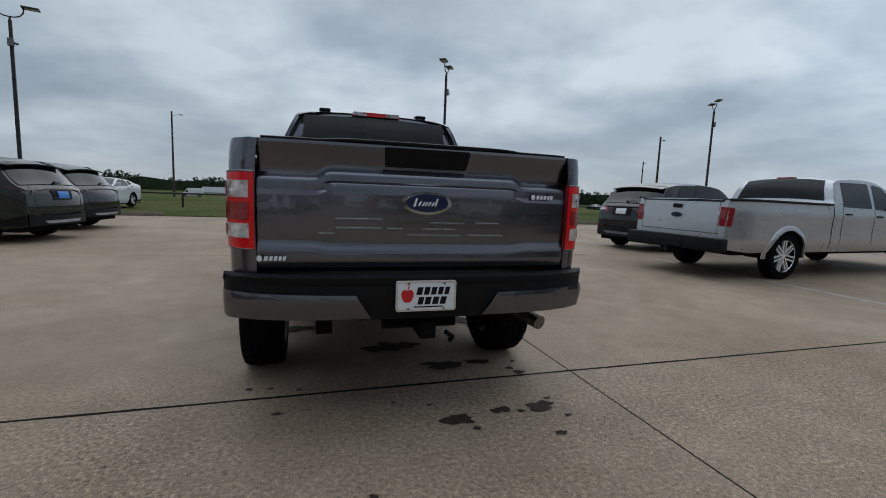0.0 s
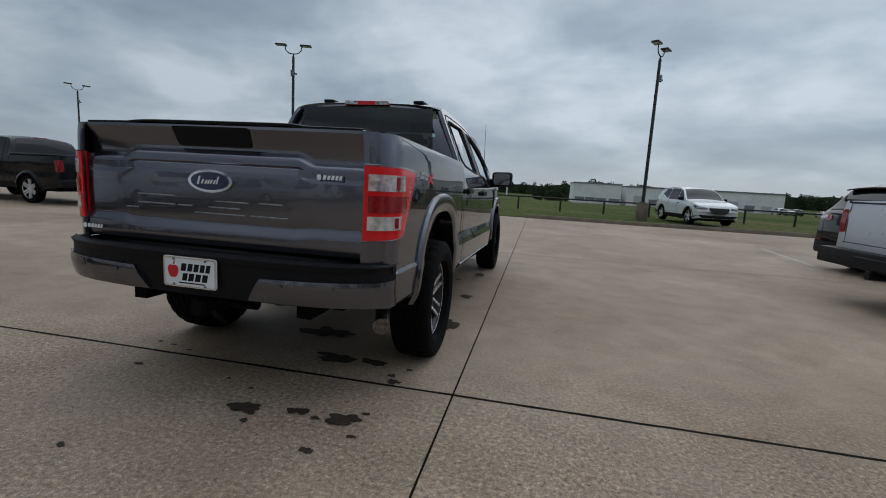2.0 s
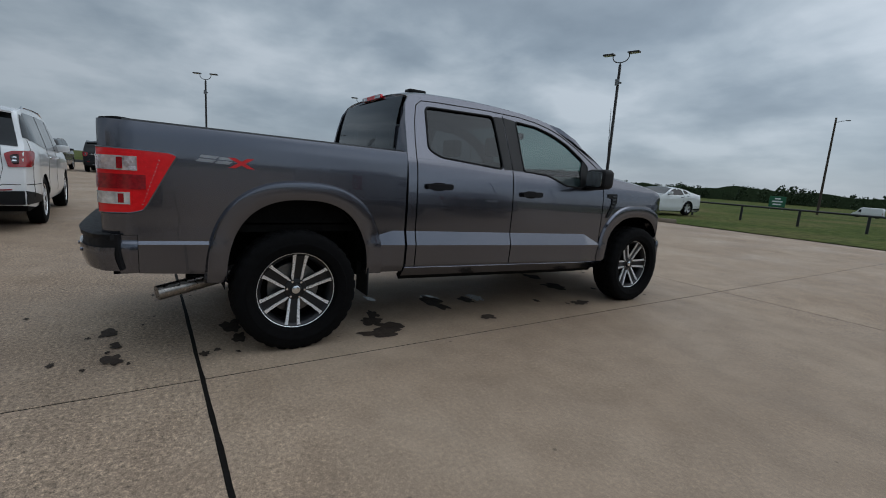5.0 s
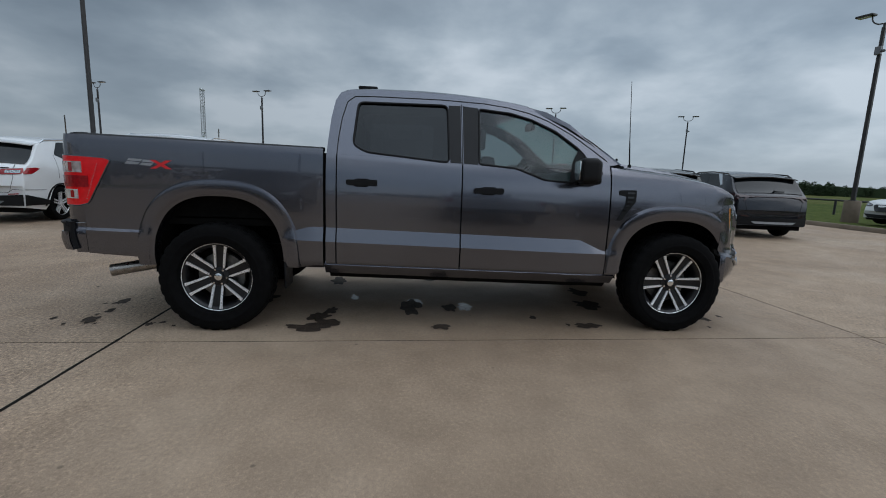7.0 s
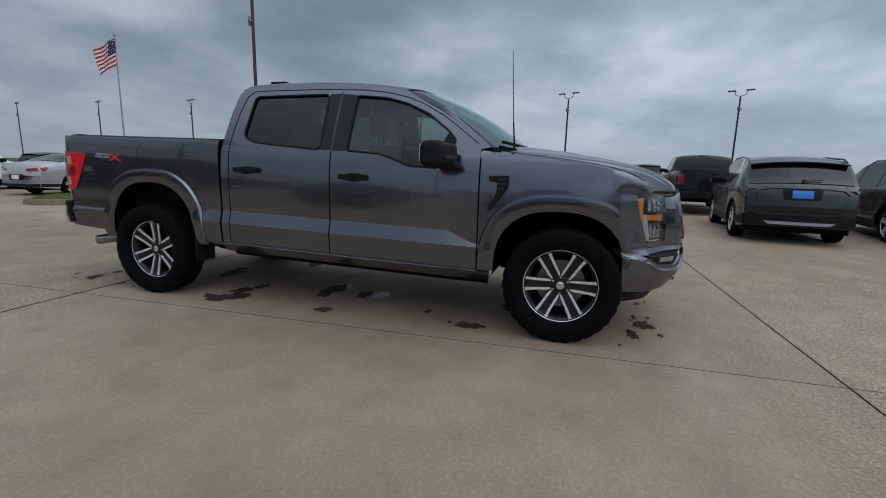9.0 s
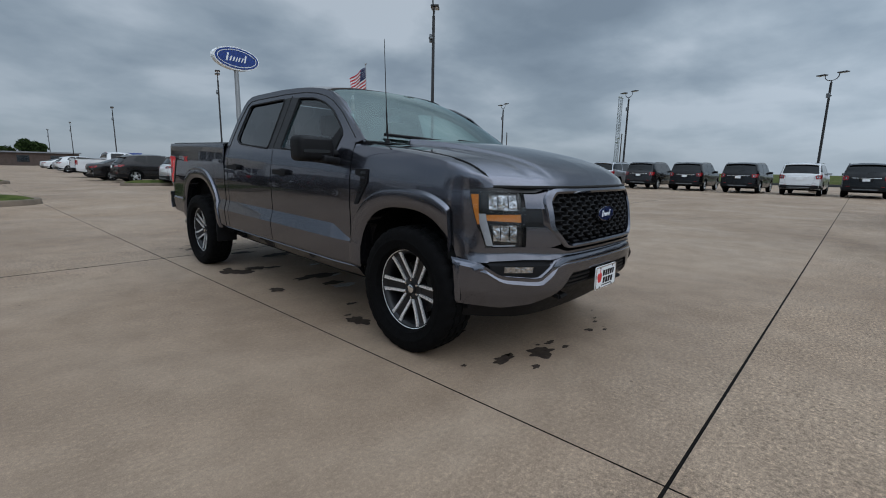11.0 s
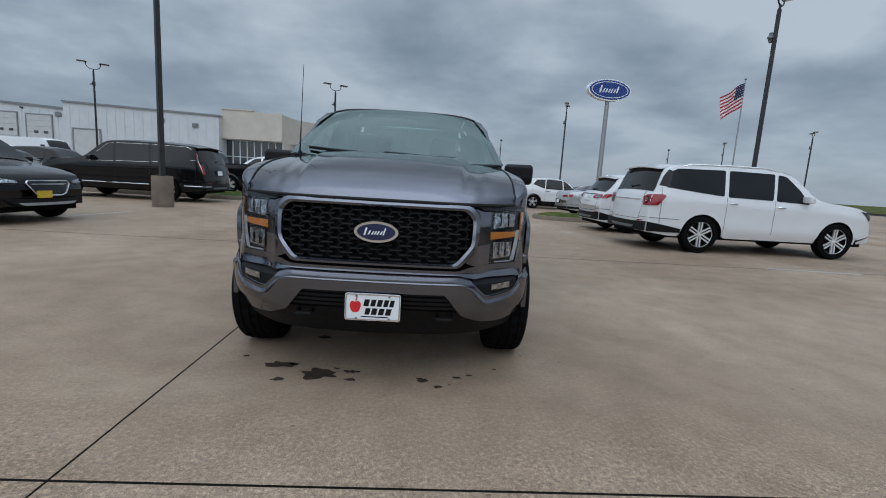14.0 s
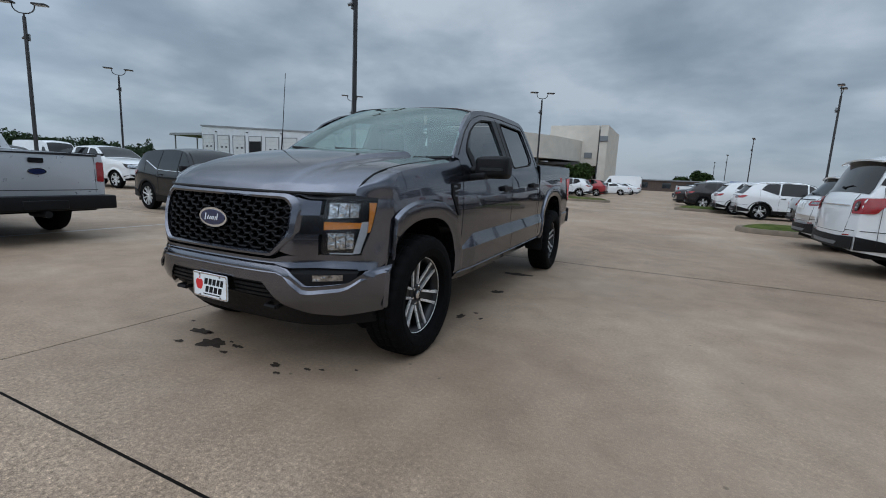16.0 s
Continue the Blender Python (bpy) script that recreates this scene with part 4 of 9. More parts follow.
# body side, as offsets from its flat by height; a raised band runs along the sills
SIDE_UP = [(0.80, 0.0), (0.90, 0.004), (1.0, 0.006), (1.08, 0.005), (1.15, 0.001), (1.21, -0.005), (1.27, -0.014), (1.325, -0.026), (1.37, -0.043), (1.43, -0.075)]
BED_UP = [(0.80, 0.0), (0.90, 0.004), (1.0, 0.006), (1.20, 0.006), (1.30, 0.002), (1.355, -0.003), (1.388, -0.013), (1.412, -0.034), (1.435, -0.065)]
SIDE_LOW = [(0.36, -0.150), (0.43, -0.085), (0.490, -0.034), (0.505, -0.022), (0.53, -0.013), (0.688, 0.0)]
BAND_TOP = [(-2.8, 0.708), (-2.1, 0.708), (-1.30, 0.715), (-1.17, 0.745), (-1.0, 0.795), (1.14, 0.795), (1.345, 0.710), (1.6, 0.706), (2.5, 0.706)]
BAND_FOOT = 0.688
ARCH_R = (-1.672, 0.470, 0.50, 0.535)   # y centre, half width, foot height, rise
ARCH_F = (1.950, 0.455, 0.50, 0.445)
ARCH_N = 2.5


def side_x_at(up, y, z):
    q = z + RAKE * y
    top = curve_at(BAND_TOP, y)
    peak = 0.952 + 0.21 * (top - 0.690)
    if q <= BAND_FOOT:
        return peak + curve_at(SIDE_LOW, q)
    if q <= top:
        return lerp(peak, 0.945, (q - BAND_FOOT) / (top - BAND_FOOT))
    return 0.945 + curve_at(up, q)


def body_x(y, z):
    return side_x_at(SIDE_UP, y, z) - 0.13 * max(0.0, y - 1.9) ** 2


def bed_x(y, z):
    return side_x_at(BED_UP, y, z)


def cab_x(y, z):
    """Side of the cab from the sill to the roof rail."""
    if z + RAKE * y < 1.325:
        return body_x(y, z)
    h = z + RAKE * y - 1.325
    return 0.919 - 0.405 * h - 0.07 * h * h


def arch_z(arch, y, sill):
    yc, a, z0, b = arch
    k = abs(y - yc) / a
    return sill if k >= 1 else max(sill, z0 + b * (1 - k**ARCH_N) ** (1 / ARCH_N))


def side_cols(y0, y1, arch=None):
    ys = set(round(v, 4) for v in steps(y0, y1, 0.045))
    if arch:
        yc, a = arch[:2]
        for k in range(41):
            v = yc - a * math.cos(math.pi * k / 40)
            if y0 < v < y1:
                ys.add(round(v, 4))
    return sorted(ys)


def side_panel(bm, s, cols, zlo, zhi, rows=26, fx=body_x, cap=None, off=0.0):
    """A body-side panel: cols of y, or of (y, inset, nx, ny) round a corner."""
    grid = []
    for c in cols:
        y, inset, nx, ny = c if isinstance(c, tuple) else (c, 0.0, 1.0, 0.0)
        a, b = zlo(y), zhi(y)
        pts = []
        cuts = [a] + [min(b, max(a, q - RAKE * y)) for q in (0.53, BAND_FOOT, curve_at(BAND_TOP, y))] + [b]
        zs = [a] + [lerp(c, d, k / n) for c, d, n in zip(cuts, cuts[1:], (3, 3, 3, max(3, rows - 6))) for k in range(1, n + 1)]
        for z in zs:
            pts.append(bm.verts.new((s * (fx(y, z) - inset + off * nx), y + off * ny, z)))
        for x, z in cap(y) if cap else ():
            pts.append(bm.verts.new((s * x, y, z)))
        grid.append(pts)
    for A, B in zip(grid, grid[1:]):
        for k in range(len(A) - 1):
            bm.faces.new((A[k], A[k + 1], B[k + 1], B[k]))
    bmesh.ops.remove_doubles(bm, verts=bm.verts[:], dist=0.0002)


def corner_cols(a0, a1, n):
    """The rear corner of the bed, turning from the side to the tailgate."""
    out = []
    for k in range(n + 1):
        a = radians(lerp(a0, a1, k / n))
        out.append((-2.60 - 0.175 * math.sin(a), 0.136 * (1 - math.cos(a)), math.cos(a), -math.sin(a)))
    return out


FRONT_Y = [(0.0, 2.862), (0.25, 2.856), (0.45, 2.838), (0.58, 2.80), (0.68, 2.735), (0.77, 2.655), (0.85, 2.565), (0.91, 2.48), (0.945, 2.41)]
FRONT_DZ = [(0.26, -0.18), (0.36, -0.10), (0.44, -0.04), (0.50, 0.004), (0.58, 0.020), (0.665, 0.024), (0.69, 0.016), (0.715, 0.006), (0.80, 0.008), (0.92, 0.0), (1.02, -0.025), (1.09, -0.062), (1.14, -0.12)]


FRONT_HI = [(0.0, 2.862), (0.25, 2.856), (0.45, 2.838), (0.55, 2.795), (0.60, 2.735), (0.66, 2.668), (0.75, 2.604), (0.84, 2.532), (0.88, 2.468), (0.92, 2.40), (0.945, 2.35)]


def front_y(x, z):
    """The front of the truck: the bumper stands further out than the lamps above it."""
    t = min(1, max(0, (z - 0.648) / 0.022))
    back = smooth_at(FRONT_DZ, z)
    if z > 0.92:     # the lamps stand more upright than the grille
        k = min(1, max(0, (abs(x) - 0.50) / 0.28))
        back *= 1 - 0.72 * k * k * (3 - 2 * k)
    return lerp(smooth_at(FRONT_Y, abs(x)), smooth_at(FRONT_HI, abs(x)), t * t * (3 - 2 * t)) + back


def hood_half(y):
    return smooth_at([(1.4, 0.838), (1.9, 0.830), (2.3, 0.812), (2.55, 0.800)], y)


def hood_lip(x):
    return smooth_at([(0.0, 2.806), (0.30, 2.796), (0.49, 2.764), (0.65, 2.676), (0.76, 2.585), (0.80, 2.547)], abs(x))


def front_patch(bm, x0, x1, zlo, zhi, off=0.0, rows=8, d=0.03, thick=0.02):
    grid = []
    for x in steps(x0, x1, d):
        a, b = zlo(abs(x)), zhi(abs(x))
        grid.append([bm.verts.new((x, front_y(x, lerp(a, b, k / rows)) + off, lerp(a, b, k / rows))) for k in range(rows + 1)])
    for A, B in zip(grid, grid[1:]):
        for k in range(rows):
            bm.faces.new((A[k], A[k + 1], B[k + 1], B[k]))
    if thick:
        thicken(bm, thick)


def const(v):
    return lambda *_: v


def oval_badge(name, parent, put, a, b, label, depth=0.012):
    """A blue oval with a chrome rim and a plain white stroke."""
    bm = bmesh.new()
    prism(bm, ellipse(a, b), 0.0, depth, put)
    rim = part(name, bm, M_CHROME, parent, label)
    bm = bmesh.new()
    prism(bm, ellipse(a * 0.86, b * 0.78), depth, depth + 0.003, put)
    part("enamel_field", bm, M_BLUE, rim, "dark blue enamel field")
    bm = bmesh.new()
    for u0, u1, v0, v1 in ((-0.52, -0.44, -0.34, 0.40), (-0.34, -0.27, -0.26, 0.14), (-0.18, -0.12, -0.26, 0.10), (-0.06, 0.0, -0.26, 0.10), (0.06, 0.12, -0.26, 0.12), (0.20, 0.26, -0.26, 0.10), (0.34, 0.40, -0.26, 0.42)):
        poly = [(a * (u0 - 0.05), b * v0), (a * (u1 - 0.05), b * v0), (a * (u1 + 0.05), b * v1), (a * (u0 + 0.05), b * v1)]
        prism(bm, round_poly(poly, a * 0.04), depth + 0.003, depth + 0.005, put)
    part("white_stroke", bm, M_WHITE, rim, "plain white lettering shapes")
    return rim


def dealer_plate(parent, put, label):
    """A white dealer plate with a red fruit mark and dark bars for its words."""
    bm = bmesh.new()
    prism(bm, round_poly([(-0.152, -0.076), (0.152, -0.076), (0.152, 0.076), (-0.152, 0.076)], 0.015), 0.0, 0.006, put)
    pl = part("dealer_plate", bm, M_WHITE, parent, label)
    bm = bmesh.new()
    ring_o = round_poly([(-0.150, -0.074), (0.150, -0.074), (0.150, 0.074), (-0.150, 0.074)], 0.014)
    ring_i = round_poly([(-0.143, -0.067), (0.143, -0.067), (0.143, 0.067), (-0.143, 0.067)], 0.011)
    for h in (0.0085,):
        a = [bm.verts.new(put(u, v, h)) for u, v in ring_o]
        b = [bm.verts.new(put(u, v, h)) for u, v in ring_i]
        for i in range(len(a)):
            bm.faces.new((a[i], a[(i + 1) % len(a)], b[(i + 1) % len(a)], b[i]))
    part("plate_border", bm, M_CHROME, pl, "thin silver plate border")
    bm = bmesh.new()
    fruit = [(0.0, 0.027), (0.016, 0.034), (0.030, 0.022), (0.031, 0.002), (0.021, -0.024), (0.008, -0.032), (0.0, -0.028), (-0.008, -0.032), (-0.021, -0.024), (-0.031, 0.002), (-0.030, 0.022), (-0.016, 0.034)]
    prism(bm, round_poly([(u - 0.095, v) for u, v in fruit], 0.01), 0.006, 0.0075, put)
    prism(bm, [(-0.096, 0.034), (-0.090, 0.034), (-0.083, 0.052), (-0.089, 0.053)], 0.006, 0.0075, put)
    part("fruit_mark", bm, M_REDINK, pl, "red apple-shaped mark")
    bars = []
    x = -0.052
    for w in (0.033, 0.031, 0.031, 0.029, 0.027):
        bars.append([(x, 0.006), (x + w * 0.86, 0.006), (x + w * 0.86 + 0.008, 0.044), (x + 0.008, 0.044)])
        x += w * 1.14
    x = -0.045
    for w in (0.031, 0.034, 0.034, 0.034):
        bars.append([(x, -0.042), (x + w * 0.86, -0.042), (x + w * 0.86 + 0.008, -0.005), (x + 0.008, -0.005)])
        x += w * 1.14
    bars.append([(-0.062, -0.057), (0.085, -0.057), (0.085, -0.051), (-0.062, -0.051)])
    for poly in bars:
        bm = bmesh.new()
        prism(bm, poly, 0.006, 0.0072, put)
        part("dark_bar", bm, M_INK, pl, "black slanted bar")
    for u in (-0.09, 0.09):
        for v in (0.062, -0.064):
            bm = bmesh.new()
            prism(bm, ellipse(0.006, 0.006, 10, u, v), 0.006, 0.010, put)
            part("plate_screw", bm, M_STEEL, pl)
    return pl


def lettering(name, text, size, mat, parent, m, label):
    """Built-in font, turned into a mesh part."""
    cu = bpy.data.curves.new(name, "FONT")
    cu.body, cu.size, cu.extrude, cu.align_x, cu.align_y = text, size, 0.0006, "CENTER", "CENTER"
    tmp = bpy.data.objects.new(name, cu)
    me = bpy.data.meshes.new_from_object(tmp)
    bpy.data.objects.remove(tmp)
    me.materials.clear()
    me.materials.append(mat)
    ob = new(name, me)
    ob.parent = parent
    ob.matrix_basis = m
    tagged(ob, label)
    return ob


def hero_wheel(parent, m, side, spin=-10):
    """Alloy wheel with six split machined spokes; x points outward."""
    bm = bmesh.new()
    lathe_x(bm, [(0.262, -0.135), (0.236, -0.12), (0.226, -0.02), (0.232, 0.045), (0.250, 0.065), (0.266, 0.072), (0.272, 0.066), (0.272, 0.02), (0.268, -0.12), (0.262, -0.135)], 64)
    rim = part("wheel", bm, M_POCKET, parent, "machined six-spoke alloy wheel", m=m)
    bm = bmesh.new()
    lathe_x(bm, [(0.259, 0.0705), (0.2665, 0.0745), (0.2725, 0.0685)], 64)
    part("rim_lip", bm, M_MACH, rim, "bright machined rim lip")
    # tyre with blocky shoulders
    prof = [(0.272, -0.105), (0.278, -0.122), (0.315, -0.137), (0.350, -0.139), (0.384, -0.132), (0.402, -0.122), (0.413, -0.104), (0.4165, -0.068), (0.4165, -0.062), (0.409, -0.058), (0.409, -0.050), (0.4175, -0.046), (0.418, -0.006), (0.410, -0.002), (0.410, 0.004), (0.418, 0.008), (0.4175, 0.046), (0.409, 0.050), (0.409, 0.058), (0.4165, 0.062), (0.4165, 0.068), (0.413, 0.098), (0.402, 0.114), (0.384, 0.123), (0.350, 0.129), (0.338, 0.1285), (0.334, 0.131), (0.322, 0.1295), (0.315, 0.127), (0.278, 0.116), (0.272, 0.105), (0.262, 0.07)]
    bm = bmesh.new()
    lathe_x(bm, prof, 120, wob=lambda r, x, k: r - (0.009 if r > 0.4 and (k + (1 if x > 0 else 0)) % 4 == 0 and abs(x) < 0.125 else 0.0))
    part("tyre", bm, M_RUBBER, rim, "black all-terrain tyre")
    # spokes
    bar = [(0.060, 0.017), (0.150, 0.0215), (0.225, 0.026), (0.262, 0.040)]
    for k in range(6):
        a = radians(60 * k + spin)
        turn = Matrix.Rotation(a, 4, "X")
        bm = bmesh.new()
        for sgn in (-1, 1):
            poly = [(sgn * 0.024, 0.070), (sgn * 0.026, 0.150), (sgn * 0.030, 0.235), (sgn * 0.030, 0.2615), (sgn * 0.066, 0.2600), (sgn * 0.056, 0.245), (sgn * 0.0495, 0.226), (sgn * 0.043, 0.150), (sgn * 0.041, 0.0935), (sgn * 0.033, 0.0645)]

            def put(u, v, h):
                x = lerp(0.030, 0.068, (v / 0.262) ** 1.3) + h
                p = turn @ Vector((x, u, v))
                return p
            prism(bm, poly, -0.012, 0.0, put)
        part("spoke", bm, M_MACH, rim, "bright machined split spoke")
        bm = bmesh.new()
        prism(bm, [(-0.036, 0.05), (-0.040, 0.262), (0.040, 0.262), (0.036, 0.05)], -0.045, -0.0135, put)
        part("spoke_pocket", bm, M_POCKET, rim, "dark painted spoke backing")
    bm = bmesh.new()
    lathe_x(bm, [(0.0, 0.052), (0.030, 0.051), (0.038, 0.047), (0.041, 0.036), (0.074, 0.030), (0.082, 0.020), (0.084, -0.03)], 40)
    part("hub", bm, M_POCKET, rim)
    bm = bmesh.new()
    lathe_x(bm, [(0.0, 0.0535), (0.024, 0.0535), (0.029, 0.0505)], 24)
    part("centre_cap", bm, M_CHROME, rim, "small silver oval-marked cap")
    for k in range(6):
        a = radians(60 * k + spin)
        bm = bmesh.new()
        rod(bm, (0.026, 0.060 * math.cos(a), 0.060 * math.sin(a)), (0.046, 0.060 * math.cos(a), 0.060 * math.sin(a)), 0.0095, 0.008, 6)
        part("lug_nut", bm, M_CHROME, rim)
    bm = bmesh.new()
    lathe_x(bm, [(0.06, -0.03), (0.175, -0.03), (0.178, -0.036), (0.178, -0.055), (0.06, -0.055)], 40)
    part("brake_disc", bm, M_STEEL, rim, "grey steel brake disc")
    # near-black disc behind the spokes, painted as the shade inside the wheel
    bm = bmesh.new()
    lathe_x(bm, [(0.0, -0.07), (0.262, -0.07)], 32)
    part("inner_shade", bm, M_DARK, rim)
    return rim


def build_truck():
    T = thing("pickup_truck", "dark grey metallic crew-cab pickup truck parked on concrete", "pickup truck")
    for s, side in ((1, "right"), (-1, "left")):
        # bed side
        bm = bmesh.new()
        bed_top = lambda y: 1.393 - 0.0185 * y
        bed_lo = lambda y: max(arch_z(ARCH_R, y, 0.50 if y > -1.6 else 0.510 - 0.075 * (y + 1.6)), 0.80 if y < -2.605 else 0)
        cols = [c for c in side_cols(-2.60, -0.905, ARCH_R)]
        ccols = corner_cols(90, 0, 10)[:-1]
        side_panel(bm, s, cols, bed_lo, bed_top, 34, fx=bed_x)
        thicken(bm, -0.012)
        part("bed_side", bm, M_GREY, T, smooth=14)
        bm = bmesh.new()
        side_panel(bm, s, [(-2.69, 0.012, 1, 0), (-2.66, 0.003, 1, 0), (-2.62, 0.0, 1, 0), (-2.603, 0.0, 1, 0)], const(0.588), const(0.808), 12, fx=bed_x)
        thicken(bm, 0.02)
        part("bed_lower_corner", bm, M_GREY, T)
        bm = bmesh.new()
        side_panel(bm, s, ccols + [(-2.6, 0, 1, 0)], const(0.81), bed_top, 24, fx=bed_x)
        lid = [(s * (bed_x(y, bed_top(y)) - i), y, bed_top(y)) for y, i, _, _ in ccols + [(-2.6, 0, 1, 0)]] + [(s * 0.79, -2.6, bed_top(-2.6)), (s * 0.79, -2.76, bed_top(-2.76))]
        bm.faces.new([bm.verts.new(q) for q in lid])
        bmesh.ops.remove_doubles(bm, verts=bm.verts[:], dist=0.0008)
        thicken(bm, -0.010)
        part("bed_corner", bm, M_GREY, T)
        # tail lamp
        lamp_lo = lambda y: curve_at([(-2.775, 0.932), (-2.62, 0.938), (-2.565, 0.955), (-2.415, 1.235), (-2.40, 1.26)], y)
        lamp_hi = lambda y: curve_at([(-2.775, 1.292), (-2.6, 1.288), (-2.43, 1.280), (-2.40, 1.265)], y)
        lcols = corner_cols(88, 0, 10) + [(y, 0.0, 1.0, 0.0) for y in steps(-2.59, -2.402, 0.02)]
        bm = bmesh.new()
        side_panel(bm, s, lcols, lamp_lo, lamp_hi, 12, fx=bed_x, off=0.008)
        thicken(bm, -0.03)
        lamp = part("tail_lamp", bm, M_RED, T, "red wraparound tail lamp with clear cells")
        for nm, z0, z1, cut, mt, lab in (("reversing_cell", 1.172, 1.250, -2.575, M_PINKCELL, "pinkish clear upper lamp cell"), ("brake_cell", 1.070, 1.150, -2.552, M_REDDK, "dark red brake cell"), ("indicator_cell", 0.985, 1.052, -2.606, M_CELL, "clear lower lamp cell")):
            cc = [c for c in lcols if c[0] <= cut and c[0] >= -2.772]
            bm = bmesh.new()
            side_panel(bm, s, cc, lambda y: max(z0, lamp_lo(y) + 0.035), const(z1), 4, fx=bed_x, off=0.0125)
            thicken(bm, -0.004)
            cell = part(nm, bm, mt, lamp, lab)
            if mt is not M_REDDK:
                bm = bmesh.new()
                yv = -2.655
                side_panel(bm, s, [c for c in lcols if abs(c[0] - yv) < 0.03][:2], const(z0 + 0.008), const(z1 - 0.008), 2, fx=bed_x, off=0.0150)
                thicken(bm, -0.003)
                part("cell_divider", bm, M_REDDK, cell)
        bm = bmesh.new()
        edge = [(c, lamp_hi(c[0])) for c in lcols] + [(c, lamp_lo(c[0])) for c in lcols[::-1]]
        tube(bm, [(s * (bed_x(c[0], z) - c[1] + 0.004 * c[2]), c[0] + 0.004 * c[3], z) for c, z in edge], 0.0055, 6)
        part("lamp_bezel", bm, M_GREY, lamp, "grey body edge round the lamp")
        bm = bmesh.new()
        for k in range(13):
            t = k / 12
            y, z = lerp(-2.570, -2.485, t), lerp(0.985, 1.235, t)
            x = bed_x(y, z) + 0.0105
            rod(bm, (s * x, y, z), (s * (x + 0.003), y, z), 0.0035, 0.003, 6)
        part("led_dots", bm, M_CELL, lamp, "row of small white dots")
        # wheel-arch flares
        for arch, nm in ((ARCH_R, "rear"), (ARCH_F, "front")):
            yc, a, z0, b = arch
            prof = [(-0.002, -0.09), (-0.002, 0.010), (0.004, 0.015), (0.05, 0.0195), (0.100, 0.023), (0.112, 0.021), (0.121, 0.004), (0.126, -0.004)]
            bm = bmesh.new()

            def fl(u, v):
                th = (math.pi - (0.40 if nm == "front" else 0.0)) * u
                d, o = prof[round(v * (len(prof) - 1))]
                c, sn = -math.cos(th), math.sin(th)
                yy = yc + math.copysign(abs(c) ** (2 / ARCH_N), c) * (a + d)
                zz = z0 + abs(sn) ** (2 / ARCH_N) * (b + d)
                if nm == "front":
                    yy = min(yy, front_y(0.945, min(zz, 1.1)) - 0.006)
                return (s * (body_x(yc, max(0.80, zz)) * 0.5 + body_x(yy, zz) * 0.5 + o), yy, zz)
            sheet(bm, 56, len(prof) - 1, fl)
            part("wheel_arch_flare", bm, M_GREY, T)
            bm = bmesh.new()

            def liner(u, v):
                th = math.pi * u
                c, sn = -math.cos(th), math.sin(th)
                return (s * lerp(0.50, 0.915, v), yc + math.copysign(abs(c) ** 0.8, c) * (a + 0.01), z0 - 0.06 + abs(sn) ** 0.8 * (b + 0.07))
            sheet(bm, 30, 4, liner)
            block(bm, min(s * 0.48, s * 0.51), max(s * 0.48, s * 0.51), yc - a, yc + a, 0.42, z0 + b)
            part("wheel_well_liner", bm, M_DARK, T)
        # doors
        belt = lambda y: smooth_at([(-0.87, 1.375), (-0.5, 1.368), (0.05, 1.337), (0.30, 1.330), (0.60, 1.305), (0.70, 1.268), (0.80, 1.231), (1.0, 1.218), (1.08, 1.226), (1.16, 1.30), (1.24, 1.345), (1.40, 1.372)], y)
        sill = lambda y: 0.512 - RAKE * y
        for nm, y0, y1, lab in (("rear_door", -0.802, 0.152, ""), ("front_door", 0.163, 1.366, "")):
            bm = bmesh.new()
            cols = side_cols(y0, y1)
            side_panel(bm, s, cols, sill, belt, 30, fx=cab_x)
            thicken(bm, -0.02)
            dr = part(nm, bm, M_GREY, T, smooth=14)
            hy, hz = (-0.615, 1.168) if nm == "rear_door" else (0.368, 1.137)
            bm = bmesh.new()
            hx = body_x(hy, hz)

            def hput(u, v, h):
                return (s * (hx + h), hy + u, hz + v)
            prism(bm, round_poly([(-0.115, -0.021), (0.115, -0.021), (0.118, 0.021), (-0.118, 0.021)], 0.018), 0.014, 0.036, hput)
            prism(bm, round_poly([(-0.112, -0.016), (-0.07, -0.016), (-0.07, 0.016), (-0.112, 0.016)], 0.01), 0.0, 0.016, hput)
            prism(bm, round_poly([(0.062, -0.024), (0.116, -0.024), (0.116, 0.024), (0.062, 0.024)], 0.012), 0.0, 0.022, hput)
            prism(bm, round_poly([(-0.062, -0.034), (0.05, -0.034), (0.062, 0.030), (-0.055, 0.030)], 0.02), -0.001, 0.0035, hput)
            part("door_handle", bm, M_BLACKPL, dr, "black pull door handle")
        # rocker
        bm = bmesh.new()
        side_panel(bm, s, side_cols(-0.895, 1.46), lambda y: 0.432 - RAKE * y, lambda y: 0.507 - RAKE * y, 6, off=0.011)
        thicken(bm, -0.04)
        part("rocker_panel", bm, M_GREY, T)
        bm = bmesh.new()
        side_panel(bm, s, side_cols(-0.87, 1.44), lambda y: 0.385 - RAKE * y, lambda y: 0.434 - RAKE * y, 3, off=-0.03)
        thicken(bm, -0.05)
        part("rocker_shield", bm, M_DARK, T)
        # cab corner behind the rear door, from sill to belt
        bm = bmesh.new()
        side_panel(bm, s, side_cols(-0.885, -0.812), sill, belt, 26, fx=cab_x)
        thicken(bm, -0.02)
        part("cab_corner", bm, M_GREY, T, smooth=14)
        # front fender
        fend_hi = lambda y: smooth_at([(1.37, 1.356), (1.6, 1.328), (1.9, 1.296), (2.2, 1.253), (2.28, 1.234), (2.31, 1.14), (2.36, 1.098)], y)
        fend_lo = lambda y: arch_z(ARCH_F, y, 0.505 - RAKE * y if y < 1.9 else 0.66)
        hood_w = hood_half
